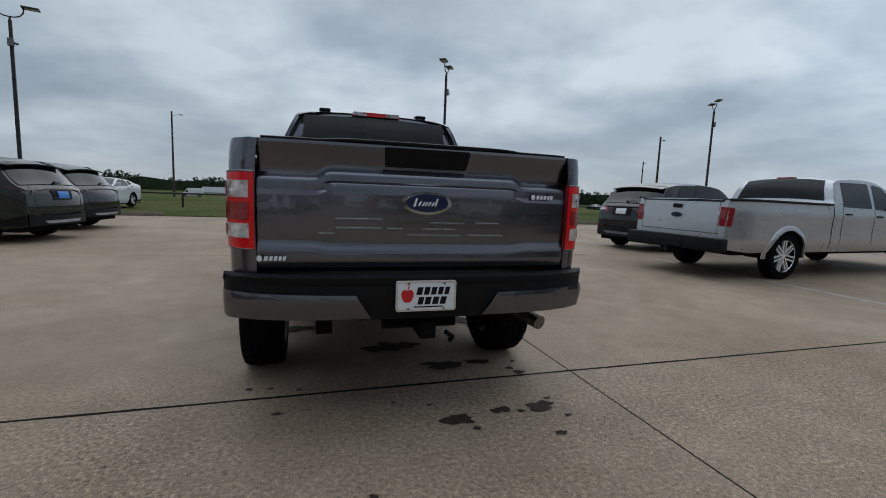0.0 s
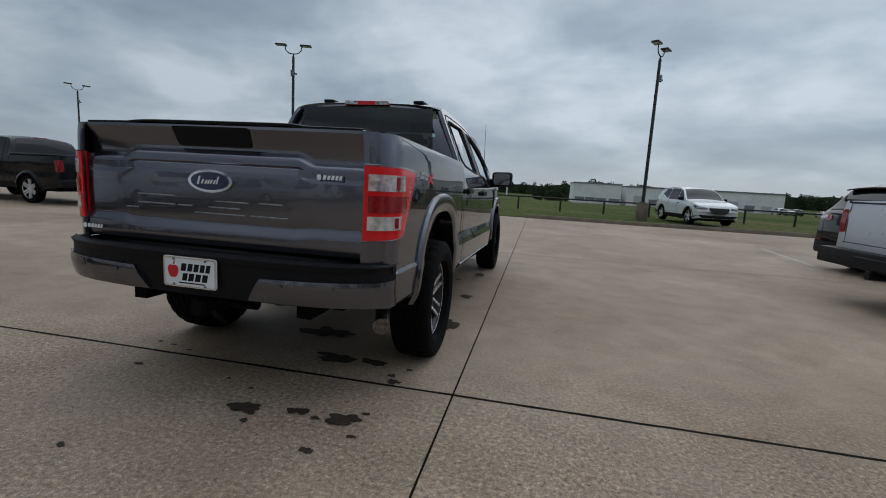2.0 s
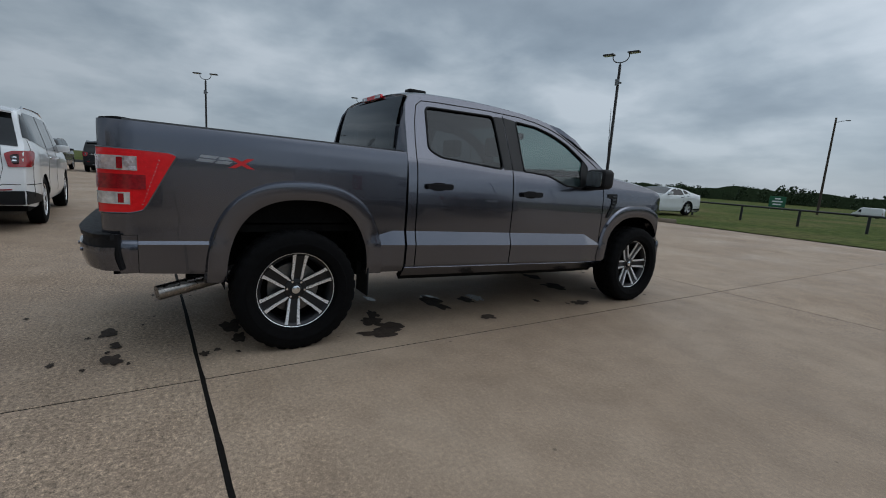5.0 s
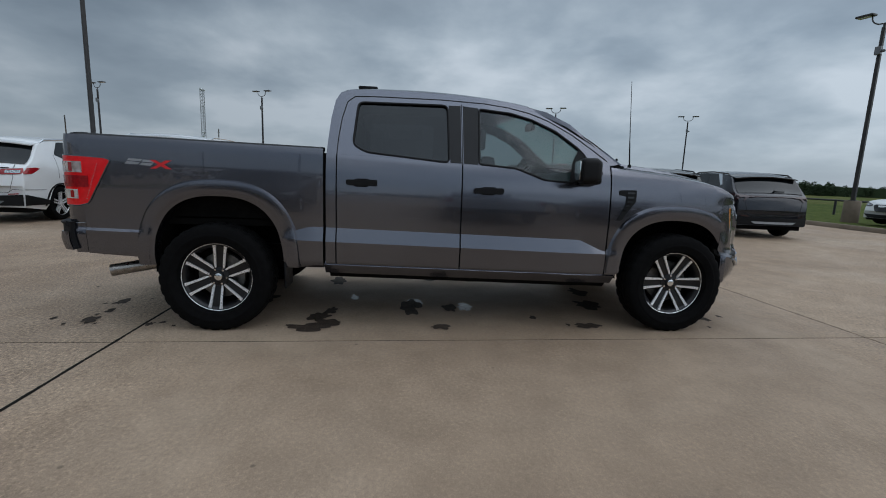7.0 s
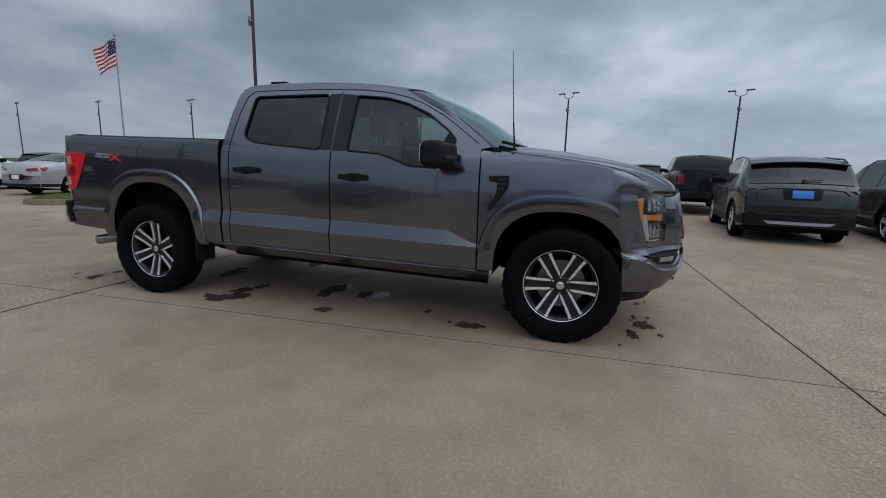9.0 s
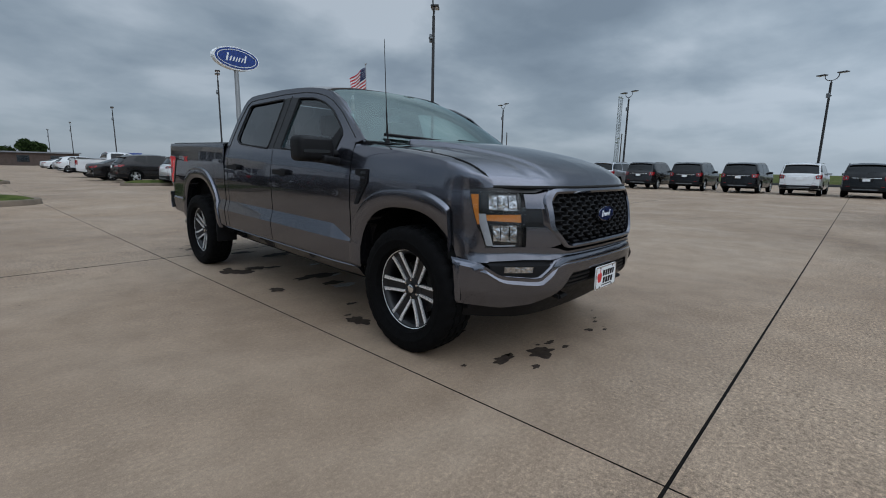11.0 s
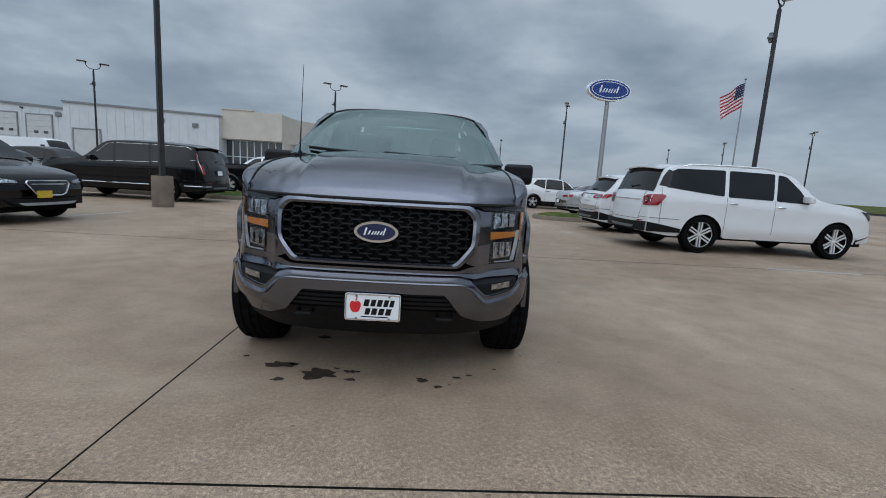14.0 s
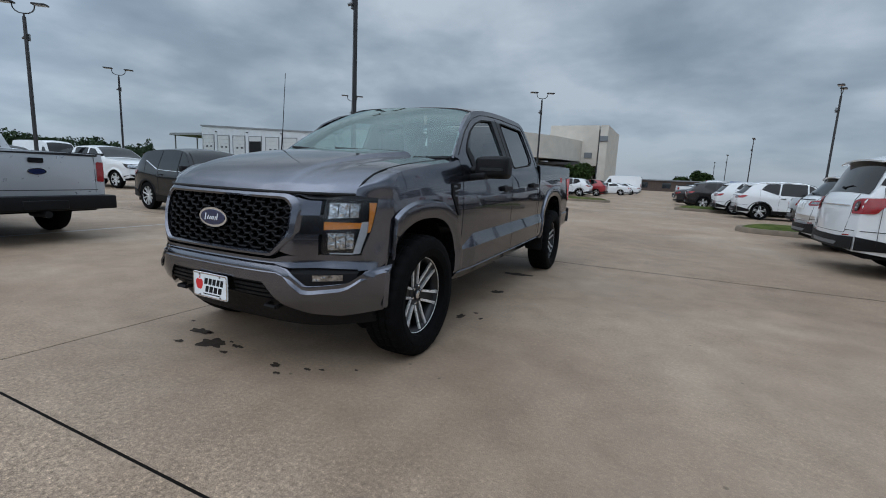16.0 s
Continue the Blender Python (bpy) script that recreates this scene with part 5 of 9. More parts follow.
        cap = lambda y: [(lerp(body_x(y, fend_hi(y)), hood_w(y) + 0.006, t), fend_hi(y) + 0.013 * math.sin(t * math.pi * 0.5) + 0.006 * t) for t in (0.3, 0.65, 1.0)] + [(hood_w(y) + 0.006, fend_hi(y) - 0.05)]
        bm = bmesh.new()
        side_panel(bm, s, side_cols(1.378, 2.28, ARCH_F), fend_lo, fend_hi, 28, cap=cap)

        bmesh.ops.remove_doubles(bm, verts=bm.verts[:], dist=0.0008)
        part("front_fender", bm, M_GREY, T)
        # fender vent
        bm = bmesh.new()
        vent = [(1.442, 1.178), (1.588, 1.182), (1.584, 1.090), (1.470, 0.935), (1.432, 0.930), (1.500, 1.060), (1.505, 1.130), (1.442, 1.140)]

        def vput(u, v, h):
            return (s * (body_x(u, v) + h), u, v)
        prism(bm, round_poly(vent, 0.012), 0.001, 0.008, vput)
        fv = part("fender_vent", bm, M_BLACKPL, T, "black boomerang-shaped fender vent")
        bm = bmesh.new()
        for k in range(5):
            v = 1.165 - 0.035 * k
            u0 = 1.512 - 0.016 * max(0, k - 2)
            prism(bm, [(u0, v), (u0 + 0.06 - 0.008 * k, v), (u0 + 0.056 - 0.008 * k, v - 0.016), (u0 - 0.004, v - 0.016)], 0.008, 0.0115, vput)
        part("vent_fins", bm, M_GLOSSBLK, fv)
        # cab side frame with window openings
        rail = [(-0.884, 1.372), (-0.876, 1.50), (-0.862, 1.66), (-0.838, 1.795), (-0.802, 1.860), (-0.73, 1.889), (-0.55, 1.898), (-0.2, 1.900), (0.10, 1.892), (0.35, 1.876), (0.55, 1.853), (0.70, 1.825), (0.85, 1.775), (1.05, 1.672), (1.25, 1.530), (1.36, 1.448), (1.440, 1.384)]
        low = [(y, belt(y) + 0.001) for y in steps(1.40, -0.88, 0.06)]
        wr = round_poly([(-0.690, 1.452), (-0.660, 1.790), (0.045, 1.800), (0.055, 1.343), (-0.585, 1.398)], 0.045, 4)
        wf = round_poly([(0.290, 1.340), (0.300, 1.785), (0.56, 1.762), (0.74, 1.715), (0.93, 1.630), (1.10, 1.505), (1.165, 1.44), (1.130, 1.26), (1.04, 1.224), (0.82, 1.236), (0.70, 1.280), (0.58, 1.320)], 0.02, 2)
        bm = bmesh.new()
        es = []
        for loop in (rail + low, wr, wf):
            vs = [bm.verts.new((y, z, 0)) for y, z in loop]
            es += [bm.edges.new((vs[i], vs[(i + 1) % len(vs)])) for i in range(len(vs))]
        bmesh.ops.triangle_fill(bm, use_beauty=True, use_dissolve=False, edges=es)
        bmesh.ops.subdivide_edges(bm, edges=[e for e in bm.edges if e.calc_length() > 0.12], cuts=2)
        for v in bm.verts:
            y, z = v.co.x, v.co.y
            v.co = Vector((s * cab_x(y, z), y, z))
        thicken(bm, 0.03 if s > 0 else 0.03)
        part("cab_side_frame", bm, M_GREY, T, smooth=25)
        for nm, loop, mt in (("rear_side_window", wr, M_GLASS_R), ("front_side_window", wf, M_GLASS_F)):
            bm = bmesh.new()
            skin(bm, loop, lambda u, v: (s * (cab_x(u, v) - 0.012), u, v))
            win = part(nm, bm, mt, T, "tinted side window" if mt is M_GLASS_R else "lightly tinted side window", smooth=0)
            win.visible_shadow = False
            bm = bmesh.new()
            pts = [(s * (cab_x(u, v) + 0.001), u, v) for u, v in loop]
            tube(bm, pts + pts[:1], 0.0085, 6)
            part("window_seal", bm, M_BLACKPL, win, "black rubber window seal")
        # black pillar cover between the doors
        bm = bmesh.new()
        prism(bm, [(0.062, 1.345), (0.052, 1.80), (0.149, 1.802), (0.149, 1.342)], 0.001, 0.004, lambda u, v, h: (s * (cab_x(u, v) + h), u, v))
        prism(bm, [(0.166, 1.342), (0.166, 1.802), (0.292, 1.790), (0.282, 1.338)], 0.001, 0.004, lambda u, v, h: (s * (cab_x(u, v) + h), u, v))
        part("pillar_cover", bm, M_PILLAR, T, "black pillar film between the doors")
        # door seams up the frame
        bm = bmesh.new()
        seam = lambda pts: tube(bm, [(s * (cab_x(u, v) + 0.0005), u, v) for u, v in pts], 0.0042, 5)
        seam([(0.1575, 1.34), (0.1575, 1.6), (0.157, 1.815)])
        seam([(-0.807, 1.37), (-0.80, 1.5), (-0.78, 1.66), (-0.745, 1.79), (-0.69, 1.835), (-0.55, 1.842), (0.0, 1.845), (0.35, 1.832), (0.55, 1.808), (0.72, 1.770), (0.87, 1.715), (1.07, 1.605), (1.25, 1.475), (1.345, 1.405)])
        part("door_seam", bm, M_GAP, T)
        # sail and mirror
        bm = bmesh.new()
        prism(bm, [(1.02, 1.224), (1.135, 1.262), (1.175, 1.43), (1.115, 1.49), (1.06, 1.40)], -0.008, 0.006, lambda u, v, h: (s * (cab_x(u, v) + h), u, v))
        sail = part("mirror_sail", bm, M_BLACKPL, T)
        bm = bmesh.new()
        block(bm, min(s * 0.955, s * 1.215), max(s * 0.955, s * 1.215), 1.055, 1.215, 1.225, 1.410, 0.045, 3)
        for v in bm.verts:
            v.co.y += -0.05 * (abs(v.co.x) - 0.955) / 0.26
            v.co.z += 0.02 * (abs(v.co.x) - 1.08)
            if v.co.y > 1.13:
                v.co.z = 1.318 + (v.co.z - 1.318) * 0.88
        mir = part("door_mirror", bm, M_BLACKPL, T, "black door mirror")
        bm = bmesh.new()
        rod(bm, (s * 0.90, 1.16, 1.285), (s * 0.985, 1.13, 1.29), 0.032, 0.030, 10)
        part("mirror_arm", bm, M_BLACKPL, mir)
        bm = bmesh.new()
        prism(bm, round_poly([(-0.105, -0.07), (0.105, -0.07), (0.105, 0.07), (-0.105, 0.07)], 0.03), 0, 0.004, lambda u, v, h: (s * (1.088 + u), 1.046 - 0.05 * (u + 0.13) / 0.26 - h, 1.318 + v))
        part("mirror_glass", bm, M_CHROME, mir, "mirror glass")
        bm = bmesh.new()
        prism(bm, round_poly([(-0.10, -0.012), (0.09, -0.012), (0.09, 0.012), (-0.10, 0.012)], 0.01), 0, 0.006, lambda u, v, h: (s * (1.10 + u), 1.212 - 0.05 * (u + 0.13) / 0.26 + h, 1.30 + v))
        part("mirror_recess", bm, M_GLOSSBLK, mir)
        bm = bmesh.new()
        block(bm, min(s * 0.90, s * 1.06), max(s * 0.90, s * 1.06), 1.10, 1.235, 1.222, 1.275, 0.02, 3)
        for v in bm.verts:
            v.co.z -= 0.02 * (1.06 - abs(v.co.x)) / 0.16
        part("mirror_foot", bm, M_BLACKPL, mir)
        # bed rail cap
        bm = bmesh.new()
        sheet(bm, 24, 5, lambda u, v: (s * (0.80 + 0.095 * v), lerp(-2.655, -0.91, u), bed_top(lerp(-2.655, -0.91, u)) + (0.012 * math.sin(math.pi * v) + 0.004) * (1 if v < 0.99 else 0.2)))
        thicken(bm, 0.025)
        part("bed_rail_cap", bm, M_BLACKPL, T, "black plastic bed rail cap")
        bm = bmesh.new()
        block(bm, min(s * 0.78, s * 0.80), max(s * 0.78, s * 0.80), -2.72, -0.92, 0.85, 1.42)
        part("bed_inner_wall", bm, M_DARK, T)
        # decal: grey bars with a red cross
        bm = bmesh.new()
        dput = lambda u, v, h: (s * (bed_x(u, v) + h), u, v)
        base_z = lambda y: 1.262 - 0.06 * (y + 2.28)
        for u0, u1 in ((-2.305, -2.215), (-2.205, -2.125)):
            b0 = base_z(u0)
            prism(bm, [(u0, b0 - 0.018), (u1, b0 - 0.022), (u1 + 0.02, b0 - 0.004), (u0 + 0.02, b0)], 0.001, 0.0025, dput)
            prism(bm, [(u0 + 0.02, b0 + 0.006), (u1 + 0.02, b0 + 0.002), (u1 + 0.035, b0 + 0.018), (u0 + 0.03, b0 + 0.022)], 0.001, 0.0025, dput)
        decal = part("side_decal", bm, M_GREYINK, T, "silver-grey slanted bars")
        bm = bmesh.new()
        xc, zc = -2.055, base_z(-2.055)
        prism(bm, [(xc - 0.075, zc + 0.03), (xc - 0.035, zc + 0.03), (xc + 0.075, zc - 0.032), (xc + 0.035, zc - 0.032)], 0.001, 0.0035, dput)
        prism(bm, [(xc - 0.075, zc - 0.032), (xc - 0.035, zc - 0.032), (xc + 0.075, zc + 0.03), (xc + 0.035, zc + 0.03)], 0.001, 0.003, dput)
        part("red_cross_mark", bm, M_REDINK, decal, "red cross-shaped mark")
        lettering("drive_letters", "4x4", 0.036, M_INK, decal, Matrix(((0, 0, s, s * (body_x(xc, zc - 0.05) + 0.003)), (s, 0, 0, xc + 0.01), (0, 1, 0, zc - 0.052), (0, 0, 0, 1))), "small dark 4x4 lettering")
        # wheels
        for y in (-1.705, 1.988):
            m = Matrix.Translation((s * 0.866, y, 0.410)) @ (Matrix.Rotation(math.pi, 4, "Z") if s < 0 else Matrix.Identity(4))
            hero_wheel(T, m, s, (-6 if s > 0 else -10) if y < 0 else (30 if s > 0 else 14))
        # mud flap behind the rear wheel, air dam before the front wheel
        bm = bmesh.new()
        block(bm, min(s * 0.74, s * 0.96), max(s * 0.74, s * 0.96), -1.20, -1.185, 0.33, 0.56, 0.006)
        part("mud_flap", bm, M_BLACKPL, T)
        bm = bmesh.new()
        prism(bm, [(2.36, 0.47), (2.42, 0.47), (2.44, 0.37), (2.40, 0.36)], 0.66, 0.86, lambda u, v, h: (s * h, u, v))
        part("air_deflector", bm, M_BLACKPL, T)

    # tailgate
    prof = [(-2.62, 1.448), (-2.775, 1.452), (-2.792, 1.446), (-2.795, 1.432), (-2.752, 1.345), (-2.752, 1.330), (-2.781, 1.298), (-2.784, 1.266), (-2.778, 1.258), (-2.784, 1.250), (-2.786, 1.10), (-2.784, 0.985), (-2.782, 0.960), (-2.798, 0.920), (-2.800, 0.880), (-2.792, 0.845), (-2.74, 0.835)]

    def tg(u, v):
        x = lerp(-0.808, 0.808, u)
        k = v * (len(prof) - 1)
        i = min(int(k), len(prof) - 2)
        y = lerp(prof[i][0], prof[i + 1][0], k - i)
        z = lerp(prof[i][1], prof[i + 1][1], k - i)
        e = abs(x)
        y += 0.03 * (e / 0.808) ** 4
        if e > 0.47:     # the creases turn down towards the lamps
            f = min(1, (e - 0.47) / 0.09)
            f = f * f * (3 - 2 * f)
            if 1.25 < z < 1.36:
                z -= 0.034 * f
            if 0.90 < z < 0.97:
                z += 0.012 * f
        return (x, y, z)
    bm = bmesh.new()
    sheet(bm, 80, (len(prof) - 1) * 3, tg)
    thicken(bm, 0.03)
    gate = part("tailgate", bm, M_GREY, T)
    rear = lambda off: (lambda u, v, h=0.0: (u, off - h, v))
    bm = bmesh.new()
    prism(bm, round_poly([(-0.222, 1.437), (0.222, 1.437), (0.212, 1.344), (-0.212, 1.344)], 0.015), 0.0, 0.006, lambda u, v, h: (u, lerp(-2.752, -2.796, (v - 1.345) / 0.09) - h, v))
    part("tailgate_handle", bm, M_BLACKPL, gate, "gloss black tailgate handle panel")
    bm = bmesh.new()
    sheet(bm, 40, 6, lambda u, v: (lerp(-0.79, 0.79, u), lerp(-2.790, -2.62, v) + 0.03 * abs(lerp(-1, 1, u)) ** 4, 1.456 + 0.010 * math.sin(math.pi * v) + 0.010 * max(0, 1 - (abs(lerp(-0.81, 0.81, u)) / 0.52) ** 10)))
    thicken(bm, 0.010)
    part("tailgate_cap", bm, M_BLACKPL, gate, "black plastic tailgate cap")
    # embossed slots across the tailgate: pale bars painted as their lit edges
    bm = bmesh.new()
    slots = ((-0.455, -0.225, 1.085), (-0.455, -0.225, 1.040), (-0.53, -0.455, 1.012), (-0.20, -0.12, 1.040), (0.02, 0.21, 1.072), (-0.02, 0.16, 1.040), (-0.10, 0.19, 1.008), (0.27, 0.40, 1.075), (0.225, 0.43, 1.010))
    for x0, x1, z in slots:
        block(bm, x0, x1, -2.7895, -2.780, z - 0.003, z + 0.003, 0.0015)
    part("embossed_lines", bm, M_EMBOSSLIGHT, gate, "thin pale bars painted as highlights of embossed letter edges")
    oval_badge("oval_badge", gate, lambda u, v, h: (u, -2.788 - h, 1.172 + v), 0.128, 0.058, "blue oval badge with chrome rim")
    for x, z, sc in ((0.655, 1.222, 1.0), (-0.735, 0.892, 1.0)):
        bm = bmesh.new()
        pu = lambda u, v, h: (x + u, -2.802 - h if z < 1 else -2.79 - h, z + v)
        prism(bm, ellipse(0.012, 0.014, 14, -0.06, 0.0), 0, 0.002, pu)
        xx = -0.042
        for w in (0.020, 0.018, 0.018, 0.017, 0.016):
            prism(bm, [(xx, -0.010), (xx + w * 0.8, -0.010), (xx + w * 0.8 + 0.005, 0.010), (xx + 0.005, 0.010)], 0, 0.002, pu)
            xx += w * 1.15
        part("dealer_sticker", bm, M_WHITE, gate, "small white dealer sticker of plain bars")
    # rear bumper
    RB = [(0.0, -2.915), (0.40, -2.912), (0.62, -2.893), (0.78, -2.855), (0.88, -2.810), (0.945, -2.765), (0.968, -2.70)]

    def rb_pt(x, z, off=0.0):
        return (x, smooth_at(RB, abs(x)) - off + 0.02 * max(0, (0.70 - z)) / 0.1, z)

    def rb_patch(bm, x0, x1, zlo, zhi, off, rows=6, d=0.03, th=0.03):
        grid = []
        for x in steps(x0, x1, d):
            a, b = zlo(abs(x)), zhi(abs(x))
            grid.append([bm.verts.new(rb_pt(x, lerp(a, b, k / rows), off)) for k in range(rows + 1)])
        for A, B in zip(grid, grid[1:]):
            for k in range(rows):
                bm.faces.new((A[k], A[k + 1], B[k + 1], B[k]))
        thicken(bm, th)
    bm = bmesh.new()
    rb_patch(bm, -0.966, 0.966, lambda x: 0.60 + 0.012 * (x / 0.93) ** 2, const(0.815), -0.012, 8)
    bump = part("rear_bumper", bm, M_BLACKPL, T, "grey and black rear step bumper")
    for s in (-1, 1):
        bm = bmesh.new()
        lo = lambda x: 0.604 if x > 0.30 else 0.604
        xs0, xs1 = (0.285, 0.936)

        def corner(u, v):
            x = lerp(lerp(0.360, 0.285, 1 - v), 0.967, u)
            z = lerp(0.610, curve_at([(0.28, 0.728), (0.86, 0.738), (0.967, 0.744)], x), v)
            p = rb_pt(s * x, z, 0.004 + 0.006 * math.sin(math.pi * v))
            return p
        sheet(bm, 26, 8, corner)
        thicken(bm, 0.02)
        part("bumper_corner", bm, M_GREY, bump, "grey painted bumper corner")
        for x in (0.47, 0.72):
            bm = bmesh.new()
            y = smooth_at(RB, x)
            rod(bm, (s * x, y - 0.006, 0.70), (s * x, y - 0.014, 0.70), 0.011, 0.011, 12)
            part("parking_sensor", bm, M_GREY, bump)
    bm = bmesh.new()
    sheet(bm, 40, 4, lambda u, v: (lerp(-0.96, 0.96, u), lerp(smooth_at(RB, abs(lerp(-0.96, 0.96, u))) - 0.004, -2.70, v), 0.812 + 0.012 * math.sin(math.pi * min(1, v * 2))))
    thicken(bm, 0.03)
    part("bumper_step_pad", bm, M_BLACKPL, bump, "ribbed black step pad")
    dealer_plate(bump, lambda u, v, h: (u - 0.02, -2.918 - h, 0.722 + v), "white dealer plate with red apple mark and dark bars")
    # hitch, exhaust, spare, axle
    bm = bmesh.new()
    block(bm, -0.042, 0.042, -2.90, -2.55, 0.495, 0.575, 0.008)
    block(bm, -0.028, 0.028, -2.91, -2.90, 0.505, 0.565)
    tube(bm, [(-0.20, -2.70, 0.53), (0.20, -2.70, 0.53)], 0.032, 10)
    tube(bm, [(0.09, -2.90, 0.53), (0.13, -2.90, 0.50), (0.13, -2.86, 0.47)], 0.012, 8)
    part("tow_hitch", bm, M_DARK, T, "black tow hitch receiver")
    bm = bmesh.new()
    tube(bm, [(0.42, -1.2, 0.50), (0.50, -1.75, 0.60), (0.60, -1.98, 0.53), (0.715, -2.16, 0.495)], 0.038, 14)
    part("exhaust_pipe", bm, M_STEEL, T)
    bm = bmesh.new()
    rod(bm, (0.700, -2.10, 0.500), (0.835, -2.52, 0.432), 0.046, 0.046, 24, caps=False)
    rod(bm, (0.700, -2.10, 0.500), (0.835, -2.52, 0.432), 0.041, 0.041, 24, caps=False)
    ends = [e for e in bm.edges if len(e.link_faces) == 1 and e.verts[0].co.y < -2.3]
    bmesh.ops.bridge_loops(bm, edges=ends)
    tip = part("exhaust_tip", bm, M_EXH, T, "stainless exhaust tip")
    # near-black disc in the tip, in place of the shade down the pipe
    bm = bmesh.new()
    rod(bm, (0.800, -2.411, 0.4496), (0.803, -2.420, 0.4482), 0.0405, 0.0405, 20)
    part("tip_opening", bm, M_DARK, tip)
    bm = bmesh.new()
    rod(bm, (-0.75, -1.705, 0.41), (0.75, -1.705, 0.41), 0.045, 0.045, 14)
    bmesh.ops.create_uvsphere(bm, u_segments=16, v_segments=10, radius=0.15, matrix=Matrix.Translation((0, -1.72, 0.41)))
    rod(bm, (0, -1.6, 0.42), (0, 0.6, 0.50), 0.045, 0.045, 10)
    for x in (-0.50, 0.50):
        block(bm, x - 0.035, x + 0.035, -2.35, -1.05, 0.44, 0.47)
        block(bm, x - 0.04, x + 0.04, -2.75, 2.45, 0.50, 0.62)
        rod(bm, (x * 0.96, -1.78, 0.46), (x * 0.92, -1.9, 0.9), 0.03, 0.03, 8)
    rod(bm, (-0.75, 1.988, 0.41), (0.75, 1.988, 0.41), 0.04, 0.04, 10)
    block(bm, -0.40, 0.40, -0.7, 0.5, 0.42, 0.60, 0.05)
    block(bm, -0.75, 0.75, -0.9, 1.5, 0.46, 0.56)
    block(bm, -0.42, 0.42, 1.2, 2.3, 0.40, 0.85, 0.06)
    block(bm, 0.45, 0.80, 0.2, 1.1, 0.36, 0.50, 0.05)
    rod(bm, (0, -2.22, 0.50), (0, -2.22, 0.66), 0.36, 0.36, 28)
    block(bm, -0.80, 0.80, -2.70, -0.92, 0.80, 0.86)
    # added dark sheet makes the see-through gap behind the cab read as shade
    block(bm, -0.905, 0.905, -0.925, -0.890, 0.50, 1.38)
    part("chassis", bm, M_DARK, T, "dark chassis and axles, with a dark filler sheet in the bed gap")

    # roof
    rail_z = [(-0.82, 1.845), (-0.73, 1.889), (-0.55, 1.898), (-0.2, 1.900), (0.10, 1.892), (0.35, 1.876), (0.55, 1.853), (0.72, 1.820), (0.90, 1.752)]

    roof_c = [(-0.82, 1.905), (-0.70, 1.932), (-0.55, 1.944), (-0.2, 1.952), (0.10, 1.942), (0.35, 1.922), (0.60, 1.892), (0.72, 1.875), (0.83, 1.855)]

    def roof(u, v):
        k = lerp(-1, 1, u)
        y = lerp(-0.805, 0.818 - 0.11 * k * k, v)
        ze = smooth_at(rail_z, y)
        z = lerp(smooth_at(roof_c, y), ze, 0.35 * abs(k) ** 2.2 + 0.65 * abs(k) ** 7)
        return (cab_x(y, ze) * k, y, z)
    bm = bmesh.new()
    sheet(bm, 28, 30, roof)
    thicken(bm, -0.025)
    part("roof", bm, M_GREY, T)
    for s in (-1, 1):
        bm = bmesh.new()
        block(bm, -0.05, 0.05, -0.085, 0.075, 0.0, 0.028, 0.013, 2)
        for v in bm.verts:
            v.co += Vector((s * 0.445, -0.60, 1.930))
        part("roof_lamp", bm, M_BLACKPL, T, "small black roof marker housing")
    # back of the cab
    back_y = lambda z: -0.885 + 0.085 * max(0, (z - 1.35) / 0.52) ** 2.2

    def back(u, v):
        z = lerp(1.30, 1.880, v)
        k = lerp(-1, 1, u)
        x = k * (cab_x(-0.85, z) - 0.004)
        return (x, back_y(z) + 0.05 * abs(k) ** 6, z + (0.03 * (1 - k * k) if v > 0.9 else 0))
    bm = bmesh.new()
    sheet(bm, 24, 18, back)
    bmesh.ops.delete(bm, geom=[f for f in bm.faces if abs(f.calc_center_median().x) < 0.635 and 1.40 < f.calc_center_median().z < 1.850], context="FACES")
    part("cab_back", bm, M_GREY, T)
    bm = bmesh.new()
    sheet(bm, 12, 10, lambda u, v: (lerp(-0.66, 0.66, u) * (1 - 0.06 * v), back_y(lerp(1.38, 1.868, v)) - 0.006, lerp(1.38, 1.868, v)))
    part("rear_window", bm, M_GLASS_R, T, "dark tinted rear window").visible_shadow = False
    bm = bmesh.new()
    prism(bm, round_poly([(-0.215, -0.016), (0.215, -0.016), (0.205, 0.018), (-0.205, 0.018)], 0.008), 0, 0.02, lambda u, v, h: (u, -0.800 - h, 1.906 + v))
    hm = part("high_brake_lamp", bm, M_RED, T, "red and clear high brake lamp")
    for x in (-0.145, 0.145):
        bm = bmesh.new()
        prism(bm, round_poly([(-0.062, -0.014), (0.062, -0.014), (0.058, 0.015), (-0.058, 0.015)], 0.006), 0.02, 0.023, lambda u, v, h: (x + u, -0.800 - h, 1.906 + v))
        part("cargo_lamp", bm, M_CLEAR, hm, "clear cargo lamp")
    # windscreen
    def ws(u, v):
        k = lerp(-1, 1, u)
        yb, zb, xb = 1.70 - 0.235 * k * k, 1.352 + 0.030 * k * k, 0.868
        yt, zt, xt = 0.822 - 0.105 * k * k, 1.856 - 0.016 * k * k - 0.025 * k**8, 0.676
        t = v
        return (k * lerp(xb, xt, t), lerp(yb, yt, t) + 0.0, lerp(zb, zt, t) + 0.055 * math.sin(math.pi * t) * (1 - 0.2 * k * k))
    bm = bmesh.new()
    sheet(bm, 20, 14, ws)
    part("windscreen", bm, M_GLASS_W, T, "clear green-tinted windscreen").visible_shadow = False
